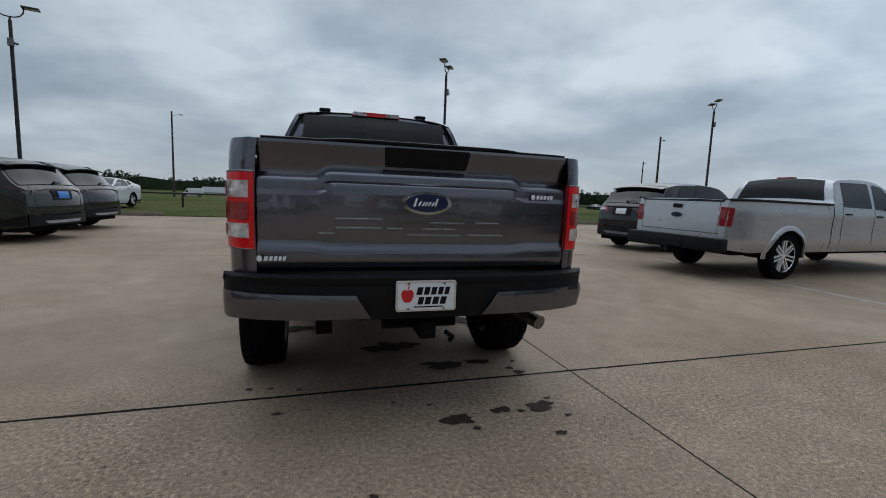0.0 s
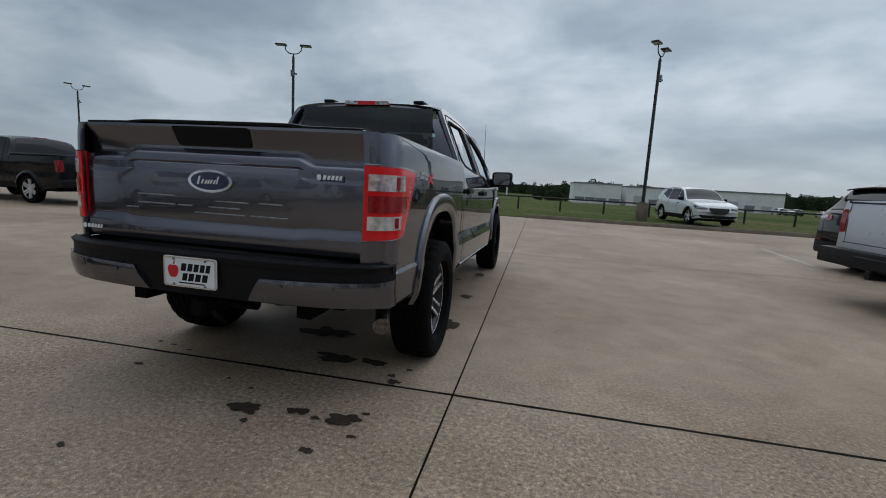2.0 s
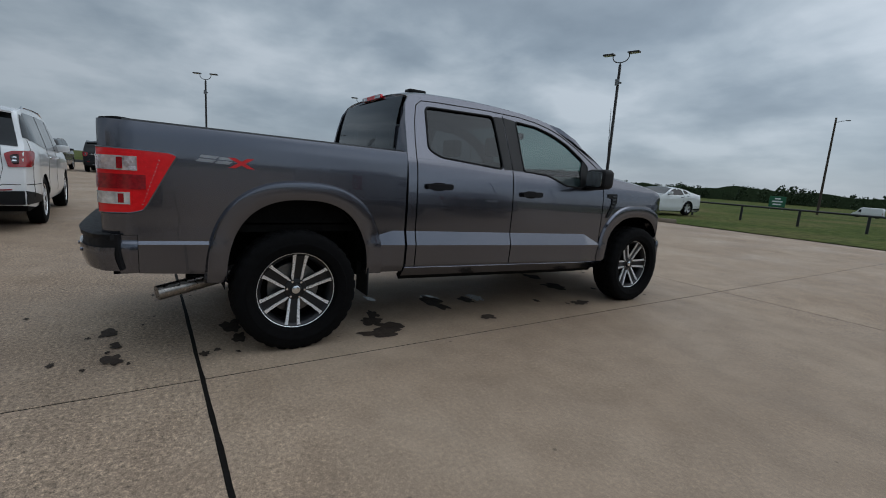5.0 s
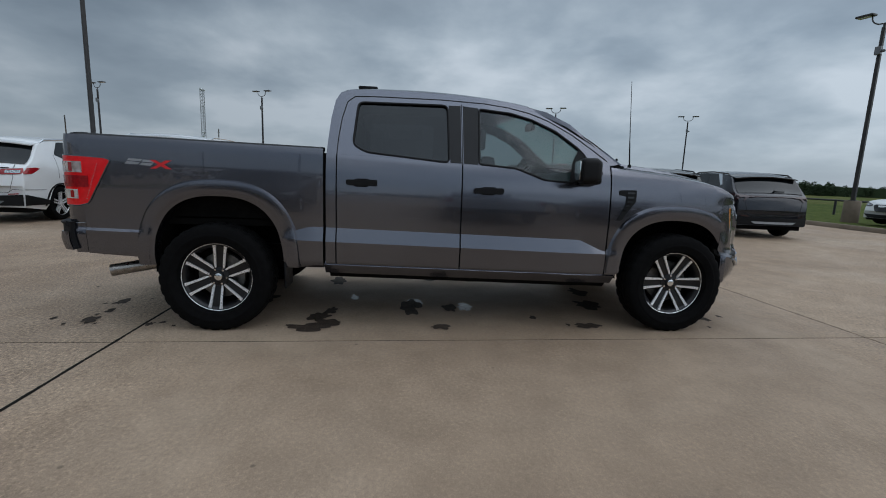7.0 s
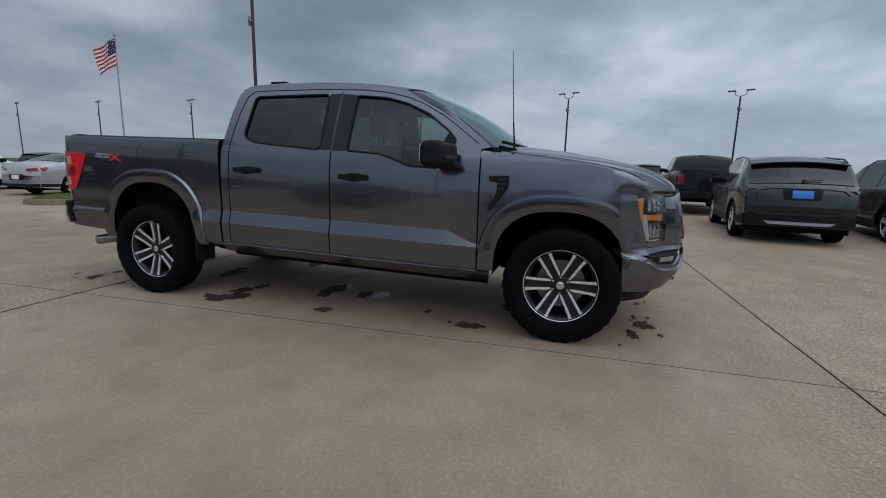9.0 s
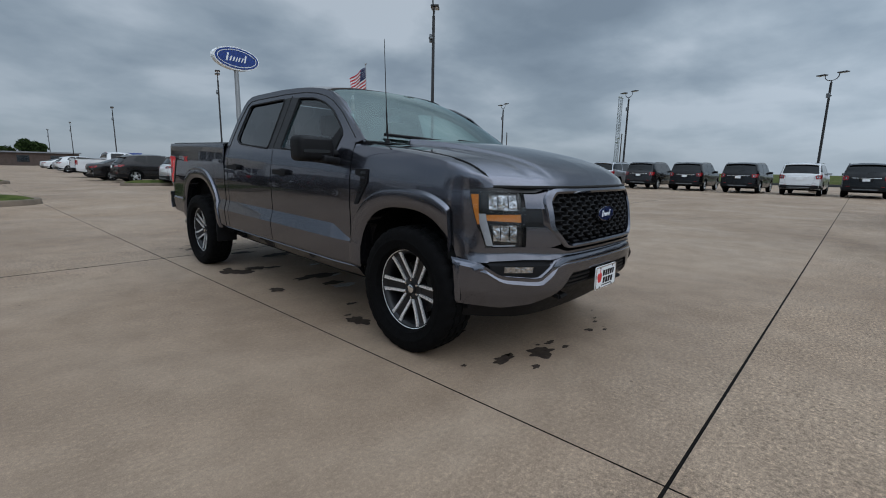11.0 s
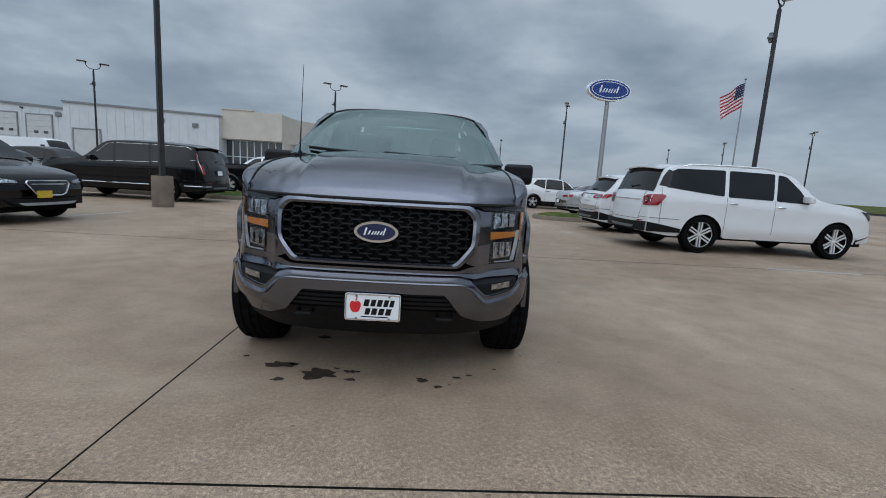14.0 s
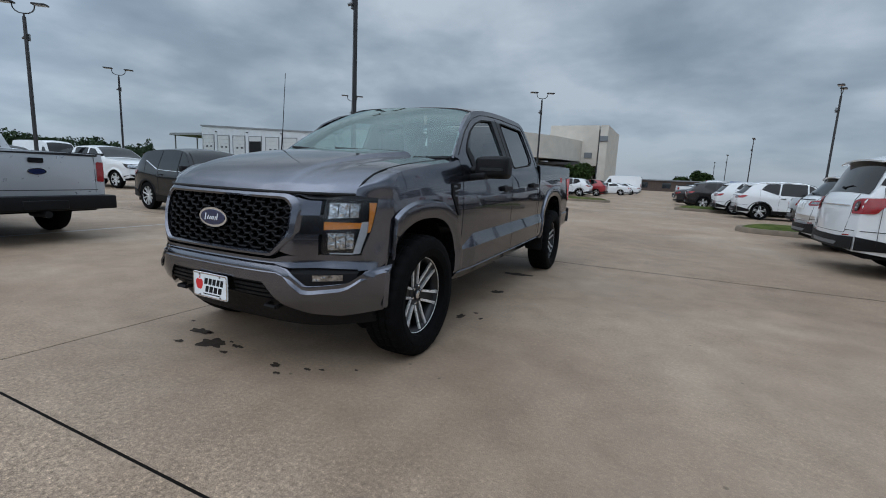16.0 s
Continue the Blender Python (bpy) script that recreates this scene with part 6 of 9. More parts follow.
    for s in (-1, 1):
        bm = bmesh.new()
        A = [(s * cab_x(y, z), y, z) for y, z in [(0.70, 1.825), (0.85, 1.775), (1.05, 1.672), (1.25, 1.530), (1.36, 1.448), (1.46, 1.37)]]
        B = [ws(1 if s > 0 else 0, v) for v in (1.0, 0.82, 0.58, 0.32, 0.16, 0.02)]
        va, vb = [bm.verts.new(p) for p in A], [bm.verts.new(p) for p in B]
        vm = [bm.verts.new((Vector(p) + Vector(q)) / 2 + Vector((s * 0.006, 0.006, 0.004))) for p, q in zip(A, B)]
        for X, Y in ((va, vm), (vm, vb)):
            for i in range(5):
                bm.faces.new((X[i], X[i + 1], Y[i + 1], Y[i]))
        thicken(bm, 0.02)
        part("windscreen_pillar", bm, M_GREY, T)
    # cowl and wipers
    bm = bmesh.new()
    sheet(bm, 20, 4, lambda u, v: (lerp(-0.865, 0.865, u), lerp(1.715, 1.60, v) - 0.235 * lerp(-1, 1, u) ** 2 + 0.02, 1.352 + 0.03 * lerp(-1, 1, u) ** 2 - 0.012 + 0.018 * v))
    thicken(bm, 0.02)
    part("cowl", bm, M_BLACKPL, T)
    for x0, x1 in ((0.735, 0.120), (0.100, -0.480)):
        bm = bmesh.new()
        pts = []
        for k in range(7):
            t = k / 6
            x = lerp(x0, x1, t)
            p = ws((x / 0.868 + 1) / 2, 0.030 + 0.030 * (1 - t))
            pts.append((p[0], p[1] + 0.014, p[2] + 0.018))
        sheet(bm, 6, 8, lambda u, v: (pts[round(6 * u)][0], pts[round(6 * u)][1] + 0.012 * math.cos(6.2832 * v), pts[round(6 * u)][2] + 0.012 * math.sin(6.2832 * v)))
        bmesh.ops.remove_doubles(bm, verts=bm.verts[:], dist=0.0004)
        blade = part("wiper", bm, M_BLACKPL, T, "black windscreen wiper")
        bm = bmesh.new()
        tube(bm, [pts[3], (lerp(x0, x1, 0.9), 1.70 - 0.2 * (lerp(x0, x1, 0.9) / 0.868) ** 2, 1.375)], 0.010, 6)
        part("wiper_arm", bm, M_BLACKPL, blade)
    # hood
    zc = [(1.40, 1.387), (1.70, 1.376), (2.0, 1.352), (2.3, 1.306), (2.5, 1.262), (2.66, 1.206), (2.745, 1.150), (2.79, 1.098)]
    ze = [(1.38, 1.372), (1.6, 1.344), (1.9, 1.312), (2.2, 1.270), (2.36, 1.232), (2.46, 1.188), (2.52, 1.150), (2.547, 1.120)]

    def hood(u, v):
        k = lerp(-1, 1, u)
        yb = 1.72 - 0.27 * k * k
        xf = 0.800 * k
        yf = hood_lip(xf)
        y = lerp(yb, yf, v)
        w = hood_half(y)
        x = k * w
        e = abs(k)
        t = e**2.4
        z = lerp(smooth_at(zc, lerp(1.72, 2.787, v)), smooth_at(ze, lerp(1.45, 2.547, v)), t)
        d = min(1, max(0, (0.70 - 0.10 * v - e) / 0.035))
        d = d * d * (3 - 2 * d)
        z += (0.034 * d * (1 - v) ** 0.6 - 0.006 * max(0, 1 - abs(e - 0.74) / 0.06)) * (1 if v < 0.97 else 0.3)
        if v > 0.985:
            z -= 0.022
        return (x, y, z)
    bm = bmesh.new()
    sheet(bm, 112, 44, hood)
    thicken(bm, 0.03)
    hd = part("hood", bm, M_GREY, T)
    bm = bmesh.new()
    tube(bm, [(x, hood_lip(x) + 0.004, 1.100) for x in steps(-0.800, 0.800, 0.04)], 0.0075, 6)
    part("hood_gap", bm, M_GAP, hd)
    for s in (-1, 1):
        bm = bmesh.new()
        tube(bm, [(s * (hood(1, v)[0] + 0.003), hood(1, v)[1], hood(1, v)[2] + 0.002) for v in steps(0.02, 1.0, 0.05)], 0.0045, 6)
        part("hood_gap", bm, M_GAP, hd)
    # front end
    dip = [(0.0, 0.690), (0.485, 0.690), (0.530, 0.674), (0.625, 0.582), (0.655, 0.576), (0.795, 0.590), (0.825, 0.608), (0.870, 0.650), (0.95, 0.676)]
    low = [(0.0, 0.592), (0.395, 0.592), (0.50, 0.455), (0.62, 0.405), (0.75, 0.385), (0.95, 0.415)]
    bm = bmesh.new()
    front_patch(bm, -0.943, 0.943, lambda x: curve_at(low, x), lambda x: curve_at(dip, x), 0.0, 10, 0.02, 0.03)
    fb = part("front_bumper", bm, M_GREY, T, "grey painted front bumper")
    bm = bmesh.new()
    rows = []
    for x in steps(-0.943, 0.943, 0.02):
        zz = curve_at(dip, abs(x))
        yy = front_y(x, zz)
        tuck = 1.0 - 0.85 * min(1.0, max(0.0, (abs(x) - 0.86) / 0.06))
        rows.append([bm.verts.new((x, yy + min(o, 0.012) * (tuck if o < 0 else 1.0), zz + h)) for o, h in ((0.004, -0.048), (0.012, -0.038), (-0.018, 0.004), (-0.040, 0.014), (-0.080, 0.016))])
    for A, B in zip(rows, rows[1:]):
        for k in range(4):
            bm.faces.new((A[k], A[k + 1], B[k + 1], B[k]))
    part("bumper_ledge", bm, M_GREY, fb, smooth=16)
    bm = bmesh.new()
    front_patch(bm, -0.935, 0.935, const(0.40), const(0.715), -0.055, 8, 0.04, 0.02)
    part("bumper_backing", bm, M_DARK, fb)
    bm = bmesh.new()
    front_patch(bm, -0.86, 0.86, lambda x: 0.285 + 0.03 * (x / 0.86) ** 2, lambda x: curve_at([(0, 0.485), (0.5, 0.47), (0.86, 0.47)], x), -0.045, 6, 0.04, 0.03)
    part("air_dam", bm, M_BLACKPL, fb, "black lower air dam")
    for s in (-1, 1):
        bm = bmesh.new()
        block(bm, min(s * 0.915, s * 0.952), max(s * 0.915, s * 0.952), 2.385, 2.44, 0.425, 0.660, 0.018, 2)
        part("bumper_end", bm, M_GREY, fb)
        # lower side grille slats
        bm = bmesh.new()
        for k in range(4):
            z = 0.500 + 0.026 * k
            x1 = 0.485 - 0.028 * k
            front_patch(bm, min(s * 0.16, s * x1), max(s * 0.16, s * x1), const(z), const(z + 0.015), -0.014, 1, 0.05, 0)
        thicken(bm, 0.012)
        part("lower_grille_slats", bm, M_BLACKPL, fb)
        # fog lamp
        bm = bmesh.new()
        front_patch(bm, min(s * 0.55, s * 0.84), max(s * 0.55, s * 0.84), const(0.585), const(0.690), -0.022, 8, 0.03, 0.01)
        fog = part("fog_lamp", bm, M_INK, fb, "black pocket with clear fog lamp")
        bm = bmesh.new()
        front_patch(bm, min(s * 0.665, s * 0.790), max(s * 0.665, s * 0.790), const(0.612), const(0.646), -0.012, 3, 0.015, 0.006)
        part("fog_reflector", bm, M_CLEAR, fog, "clear faceted reflector")
        bm = bmesh.new()
        tube(bm, [(s * 0.36, 2.76, 0.44), (s * 0.36, 2.810, 0.435), (s * 0.44, 2.810, 0.435), (s * 0.44, 2.76, 0.44)], 0.013, 8)
        part("tow_hook", bm, M_INK, fb, "black tow hook")
        # headlamp: its outer edge slants in towards the foot
        lamp_edge = lambda z: smooth_at([(0.74, 0.836), (0.80, 0.850), (0.88, 0.866), (0.96, 0.876), (1.04, 0.882), (1.10, 0.884)], z)

        def fq(bm, xa, xb, z0, z1, off, nz=16, nx=14, thick=0.006):
            def at(u, v):
                z = lerp(z0, z1, v)
                x = lerp(xa(z), xb(z), u)
                return (s * x, front_y(x, z) + off, z)
            sheet(bm, nx, nz, at)
            if thick:
                thicken(bm, thick)

        def fp(bm, x0, x1, zlo, zhi, off, rows=6, d=0.012, thick=0.006):
            front_patch(bm, min(s * x0, s * x1), max(s * x0, s * x1), zlo, zhi, off, rows, d, thick)
        bm = bmesh.new()
        fq(bm, const(0.646), lamp_edge, 0.748, 1.078, -0.030, 20, 24, 0.03)
        hl = part("headlamp", bm, M_GLOSSBLK, T, "headlamp with clear cells and amber band")
        for nm, x0, x1, z0, z1, sl, mt, lab in (("upper_reflector", 0.673, 0.812, 0.958, 1.048, 0.0, M_CLEAR, "clear upper reflector"), ("amber_reflector", 0.656, 0.826, 0.893, 0.938, 0.0, M_AMBER, "amber turn reflector"), ("lower_reflector", 0.676, 0.796, 0.776, 0.876, 0.10, M_CLEAR, "clear lower reflector")):
            bm = bmesh.new()
            fp(bm, x0, x1, lambda x: z0 + 0.012 * (x - x0) / (x1 - x0), const(z1), -0.020)
            cell = part(nm, bm, mt, hl, lab)
            # thin dark ribs between the mirror facets
            if mt is M_CLEAR:
                for k in (0.32, 0.70):
                    bm = bmesh.new()
                    x = lerp(x0, x1, k)
                    fp(bm, x, x + 0.004, const(z0 + 0.014), const(z1 - 0.004), -0.014, 3, 0.004, 0.004)
                    part("rib", bm, M_GLOSSBLK, cell)
        bm = bmesh.new()
        rows = []
        for z in steps(0.760, 0.945, 0.02):
            xa = lamp_edge(z) - 0.048
            rows.append([bm.verts.new((s * x, front_y(x, z) - 0.012 + o, z)) for x, o in ((xa, -0.008), (xa + 0.006, 0.0), (xa + 0.024, 0.0), (xa + 0.031, -0.010))])
        for A, B in zip(rows, rows[1:]):
            for k in range(3):
                bm.faces.new((A[k], A[k + 1], B[k + 1], B[k]))
        thicken(bm, 0.01)
        gd = part("light_guide", bm, M_GUIDE, hl, "grey slanted light guide")
        bm = bmesh.new()
        fp(bm, 0.690, 0.800, const(0.755), const(0.763), -0.010, 2)
        part("guide_foot", bm, M_GUIDE, gd)
        bm = bmesh.new()
        fq(bm, lambda z: lamp_edge(z) - lerp(0.009, 0.026, (z - 0.88) / 0.18), lambda z: lamp_edge(z) - 0.003, 0.884, 1.056, -0.004, 12, 4, 0.006)
        part("side_marker", bm, M_AMBER, hl, "amber side marker")
        bm = bmesh.new()
        fq(bm, const(0.648), lamp_edge, 0.750, 1.076, 0.002, 16, 20, 0)
        part("headlamp_lens", bm, M_LENS, hl, "clear lens").visible_shadow = False
        # brow, and the bars from grille to lamp
        bm = bmesh.new()
        front_patch(bm, min(s * 0.545, s * 0.884), max(s * 0.545, s * 0.884), lambda x: curve_at([(0.54, 1.096), (0.60, 1.066)], x), const(1.102), 0.002, 2, 0.03, 0.03)
        part("headlamp_brow", bm, M_GLOSSBLK, T, "gloss black brow over the headlamp")
        bm = bmesh.new()
        front_patch(bm, min(s * 0.500, s * 0.648), max(s * 0.500, s * 0.648), lambda x: curve_at([(0.49, 0.776), (0.56, 0.752), (0.65, 0.746)], x), lambda x: curve_at([(0.50, 0.80), (0.565, 0.870)], x), 0.002, 4, 0.02, 0.03)
        part("grille_side_bar", bm, M_GREY, T)
        bm = bmesh.new()
        front_patch(bm, min(s * 0.550, s * 0.648), max(s * 0.550, s * 0.648), const(0.976), lambda x: curve_at([(0.55, 1.075), (0.60, 1.058)], x), 0.002, 4, 0.02, 0.03)
        part("grille_side_bar", bm, M_GREY, T)
        bm = bmesh.new()
        front_patch(bm, min(s * 0.545, s * 0.652), max(s * 0.545, s * 0.652), const(0.866), const(0.980), -0.02, 4, 0.02, 0.02)
        part("grille_side_recess", bm, M_GLOSSBLK, T)
        # the fender's corner: one skin from the wheel arch round to the lamp and up to the hood
        def arch_y(z):
            yc, a, z0, b = ARCH_F
            k = max(0.0, min(1.0, (z - z0) / b))
            return yc + a * (1 - k**ARCH_N) ** (1 / ARCH_N)

        def round_corner(u, z):
            y0 = max(2.28, arch_y(z))
            xb, xe = body_x(y0, z), lamp_edge(z) + 0.001
            ye = front_y(xe, z) + 0.002
            slope = (front_y(xe + 0.01, z) - front_y(xe - 0.01, z)) / 0.02
            cy = min(ye - 0.02, max(y0 + 0.015, ye + slope * (xb - xe)))
            c = Vector((xb - 0.26 * (y0 - 1.9) * (cy - y0), cy))
            a, e = Vector((xb, y0)), Vector((xe, ye))
            p = a * (1 - u) ** 3 + a.lerp(c, 0.55) * 3 * u * (1 - u) ** 2 + c * 3 * u * u * (1 - u) + e * u**3
            return Vector((p.x, p.y, z))
        TOPZ = 1.084
        sect = [Vector((body_x(2.28, z), 2.28, z)) for z in steps(TOPZ, fend_hi(2.28), 0.02)]
        sect += [Vector((x, 2.28, z)) for x, z in cap(2.28)[:3]]
        run = [0.0]
        for p, q in zip(sect, sect[1:]):
            run.append(run[-1] + (q - p).length)

        def sect_at(t):
            d = t * run[-1]
            for k in range(len(sect) - 1):
                if d <= run[k + 1] + 1e-9:
                    return sect[k].lerp(sect[k + 1], (d - run[k]) / (run[k + 1] - run[k]))
            return sect[-1]
        e0 = sect[-1]

        def edge_at(v):
            h = hood(1, lerp(0.757, 0.985, v))
            q = Vector((h[0] + 0.007, h[1], h[2] - 0.001))
            return q.lerp(e0, max(0, 1 - v * 6))

        def low_at(v):
            if v < 0.75:
                return round_corner(v / 0.75, TOPZ)
            x = lerp(lamp_edge(TOPZ), 0.806, (v - 0.75) / 0.25)
            return Vector((x, front_y(x, TOPZ) + lerp(0.002, 0.010, (v - 0.75) / 0.25), TOPZ + 0.012 * (v - 0.75) / 0.25))

        def shoulder(u, v):
            a, b = low_at(v), edge_at(v)
            c = Vector((a.x + 0.002, lerp(a.y, b.y, 0.35), b.z + 0.004))
            p = a * (1 - u) ** 3 + c * 3 * u * (1 - u) + b * u**3
            if v < 0.6:
                a0, b0 = low_at(0), edge_at(0)
                c0 = Vector((a0.x + 0.002, lerp(a0.y, b0.y, 0.35), b0.z + 0.004))
                p += (sect_at(u) - (a0 * (1 - u) ** 3 + c0 * 3 * u * (1 - u) + b0 * u**3)) * (1 - v / 0.6) ** 2
            return (s * p.x, p.y, p.z)
        bm = bmesh.new()

        def lower(u, v):
            p = round_corner(u, lerp(0.665, TOPZ, v))
            return (s * p.x, p.y, p.z)
        sheet(bm, 24, 26, lower)
        sheet(bm, 14, 32, shoulder)
        bmesh.ops.remove_doubles(bm, verts=bm.verts[:], dist=0.002)
        thicken(bm, 0.012)
        part("fender_corner", bm, M_GREY, T, smooth=50)
    # fascia strip under grille and lamps
    bm = bmesh.new()
    front_patch(bm, -0.838, 0.838, lambda x: curve_at([(0, 0.704), (0.47, 0.704), (0.56, 0.682), (0.838, 0.672)], x), lambda x: curve_at([(0, 0.728), (0.46, 0.728), (0.53, 0.752), (0.838, 0.750)], x), 0.004, 6, 0.025, 0.03)
    part("front_fascia", bm, M_GREY, T)
    # grille
    out_h = [(0.525, 1.096), (0.580, 1.040), (0.572, 0.864), (0.466, 0.742)]
    in_h = [(0.490, 1.062), (0.534, 1.012), (0.528, 0.872), (0.438, 0.766)]
    full = lambda h: [(x, z) for x, z in h] + [(-x, z) for x, z in h[::-1]]

    def dense(loop):
        loop = round_poly(loop, 0.025, 4)
        out = []
        for i in range(len(loop)):
            a, b = loop[i], loop[(i + 1) % len(loop)]
            n = max(1, round((Vector(a) - Vector(b)).length / 0.05))
            out += [(lerp(a[0], b[0], k / n), lerp(a[1], b[1], k / n)) for k in range(n)]
        return out
    nO = resample(dense(full(out_h)) + dense(full(out_h))[:1], 140)
    nI = resample(dense(full(in_h)) + dense(full(in_h))[:1], 140)
    bm = bmesh.new()
    rows = []
    for t, o in ((0.0, -0.03), (0.0, 0.004), (0.12, 0.012), (0.60, 0.013), (1.0, -0.004), (1.0, -0.06)):
        rows.append([bm.verts.new((lerp(a[0], b[0], t), front_y(lerp(a[0], b[0], t), lerp(a[1], b[1], t)) + o, lerp(a[1], b[1], t))) for a, b in zip(nO, nI)])
    for A, B in zip(rows, rows[1:]):
        for i in range(140):
            bm.faces.new((A[i], A[i + 1], B[i + 1], B[i]))
    bmesh.ops.remove_doubles(bm, verts=bm.verts[:], dist=0.0005)
    gr = part("grille_surround", bm, M_GREY, T, "grey octagonal grille surround", smooth=22)
    bm = bmesh.new()
    front_patch(bm, -0.66, 0.66, const(0.69), const(1.095), -0.075, 6, 0.05, 0.01)
    part("grille_backing", bm, M_INK, gr)
    bm = bmesh.new()
    CW, CH = 0.108, 0.052
    inside = lambda x, z: abs(x) < curve_at([(0.765, 0.432), (0.872, 0.533), (1.01, 0.543), (1.06, 0.495)], z) and 0.766 < z < 1.060
    row = 0
    z = 0.775
    while z < 1.075:
        for k in range(-6, 7):
            x = k * CW + (CW / 2 if row % 2 else 0)
            # a flat six-sided cell: floor bar, two slanted ends
            P = [(x - CW * 0.30, z), (x + CW * 0.30, z), (x + CW * 0.5, z + CH / 2), (x + CW * 0.30, z + CH)]
            for a, b in zip(P, P[1:]):
                m = ((a[0] + b[0]) / 2, (a[1] + b[1]) / 2)
                if inside(*m):
                    pa, pb = [(q[0], front_y(q[0], q[1]) - 0.022, q[1]) for q in (a, b)]
                    d = 0.0055
                    vs = []
                    for p in (pa, pb):
                        for dy, dz in ((0, -d), (0.004, 0), (0, d), (-0.035, d), (-0.035, -d)):
                            vs.append(bm.verts.new((p[0], p[1] + dy, p[2] + dz)))
                    for i in range(5):
                        j = (i + 1) % 5
                        bm.faces.new((vs[i], vs[j], vs[5 + j], vs[5 + i]))
        z += CH / 2
        row += 1
    part("grille_mesh", bm, M_INK, gr, "black honeycomb grille mesh")
    oval_badge("oval_badge", gr, lambda u, v, h: (-u, front_y(0, 0.927) - 0.004 + h, 0.927 + v), 0.120, 0.058, "blue oval badge with chrome rim")
    dealer_plate(fb, lambda u, v, h: (-u, 2.897 + h, 0.515 + v), "white dealer plate with red apple mark and dark bars")
    # aerial
    bm = bmesh.new()
    rod(bm, (0.775, 1.59, 1.365), (0.775, 1.59, 1.39), 0.018, 0.012, 12)
    rod(bm, (0.775, 1.59, 1.39), (0.772, 1.575, 1.57), 0.0065, 0.005, 8)
    rod(bm, (0.772, 1.575, 1.57), (0.765, 1.545, 2.06), 0.0035, 0.0022, 6)
    part("aerial", bm, M_INK, T, "thin black whip aerial")
    # cabin
    bm = bmesh.new()
    for s in (-1, 1):
        block(bm, min(s * 0.86, s * 0.895), max(s * 0.86, s * 0.895), -0.82, 1.40, 0.52, 1.21)
    block(bm, -0.86, 0.86, -0.84, 1.45, 0.52, 0.60)
    block(bm, -0.86, 0.86, -0.86, -0.82, 0.55, 1.36)
    part("cabin_shell", bm, M_SEAT, T)
    bm = bmesh.new()
    sheet(bm, 16, 8, lambda u, v: (lerp(-0.80, 0.80, u), lerp(1.10, 1.60, v) - 0.14 * lerp(-1, 1, u) ** 2, lerp(1.18, 1.33, min(1, v * 1.6)) - 0.03 * lerp(-1, 1, u) ** 2))
    thicken(bm, 0.12)
    part("dashboard", bm, M_BLACKPL, T)
    for x, y in ((-0.40, 0.50), (0.40, 0.50), (-0.38, -0.55), (0.38, -0.55)):
        bm = bmesh.new()
        block(bm, x - 0.25, x + 0.25, y, y + 0.50, 0.72, 0.90, 0.06, 2)
        for v in block(bm, x - 0.25, x + 0.25, y - 0.16, y - 0.02, 0.84, 1.42, 0.05, 2):
            pass
        st = part("seat", bm, M_SEAT, T, "dark cloth seat")
        bm = bmesh.new()
        block(bm, x - 0.13, x + 0.13, y - 0.20, y - 0.09, 1.47, 1.66, 0.04, 2)
        rod(bm, (x - 0.06, y - 0.12, 1.40), (x - 0.06, y - 0.14, 1.50), 0.008)
        rod(bm, (x + 0.06, y - 0.12, 1.40), (x + 0.06, y - 0.14, 1.50), 0.008)
        part("headrest", bm, M_SEAT, st)
    bm = bmesh.new()
    c, ax = Vector((-0.40, 0.98, 1.22)), Vector((0, -0.85, 0.52)).normalized()
    a = Vector((1, 0, 0))
    b = ax.cross(a)
    pts = [c + (a * math.cos(t) + b * math.sin(t)) * 0.19 for t in [2 * math.pi * k / 24 for k in range(25)]]
    tube(bm, pts, 0.015, 6)
    tube(bm, [c - a * 0.18, c + a * 0.18], 0.02, 6)
    rod(bm, c, c - ax * 0.18, 0.04, 0.05, 10)
    part("steering_wheel", bm, M_BLACKPL, T)
    bm = bmesh.new()
    prism(bm, round_poly([(-0.12, -0.035), (0.12, -0.035), (0.12, 0.035), (-0.12, 0.035)], 0.025), 0, 0.03, lambda u, v, h: (u, 0.92 + h, 1.74 + v))
    part("inside_mirror", bm, M_BLACKPL, T)
    return T

# ---- parked vehicles ----
WHEELS = {}


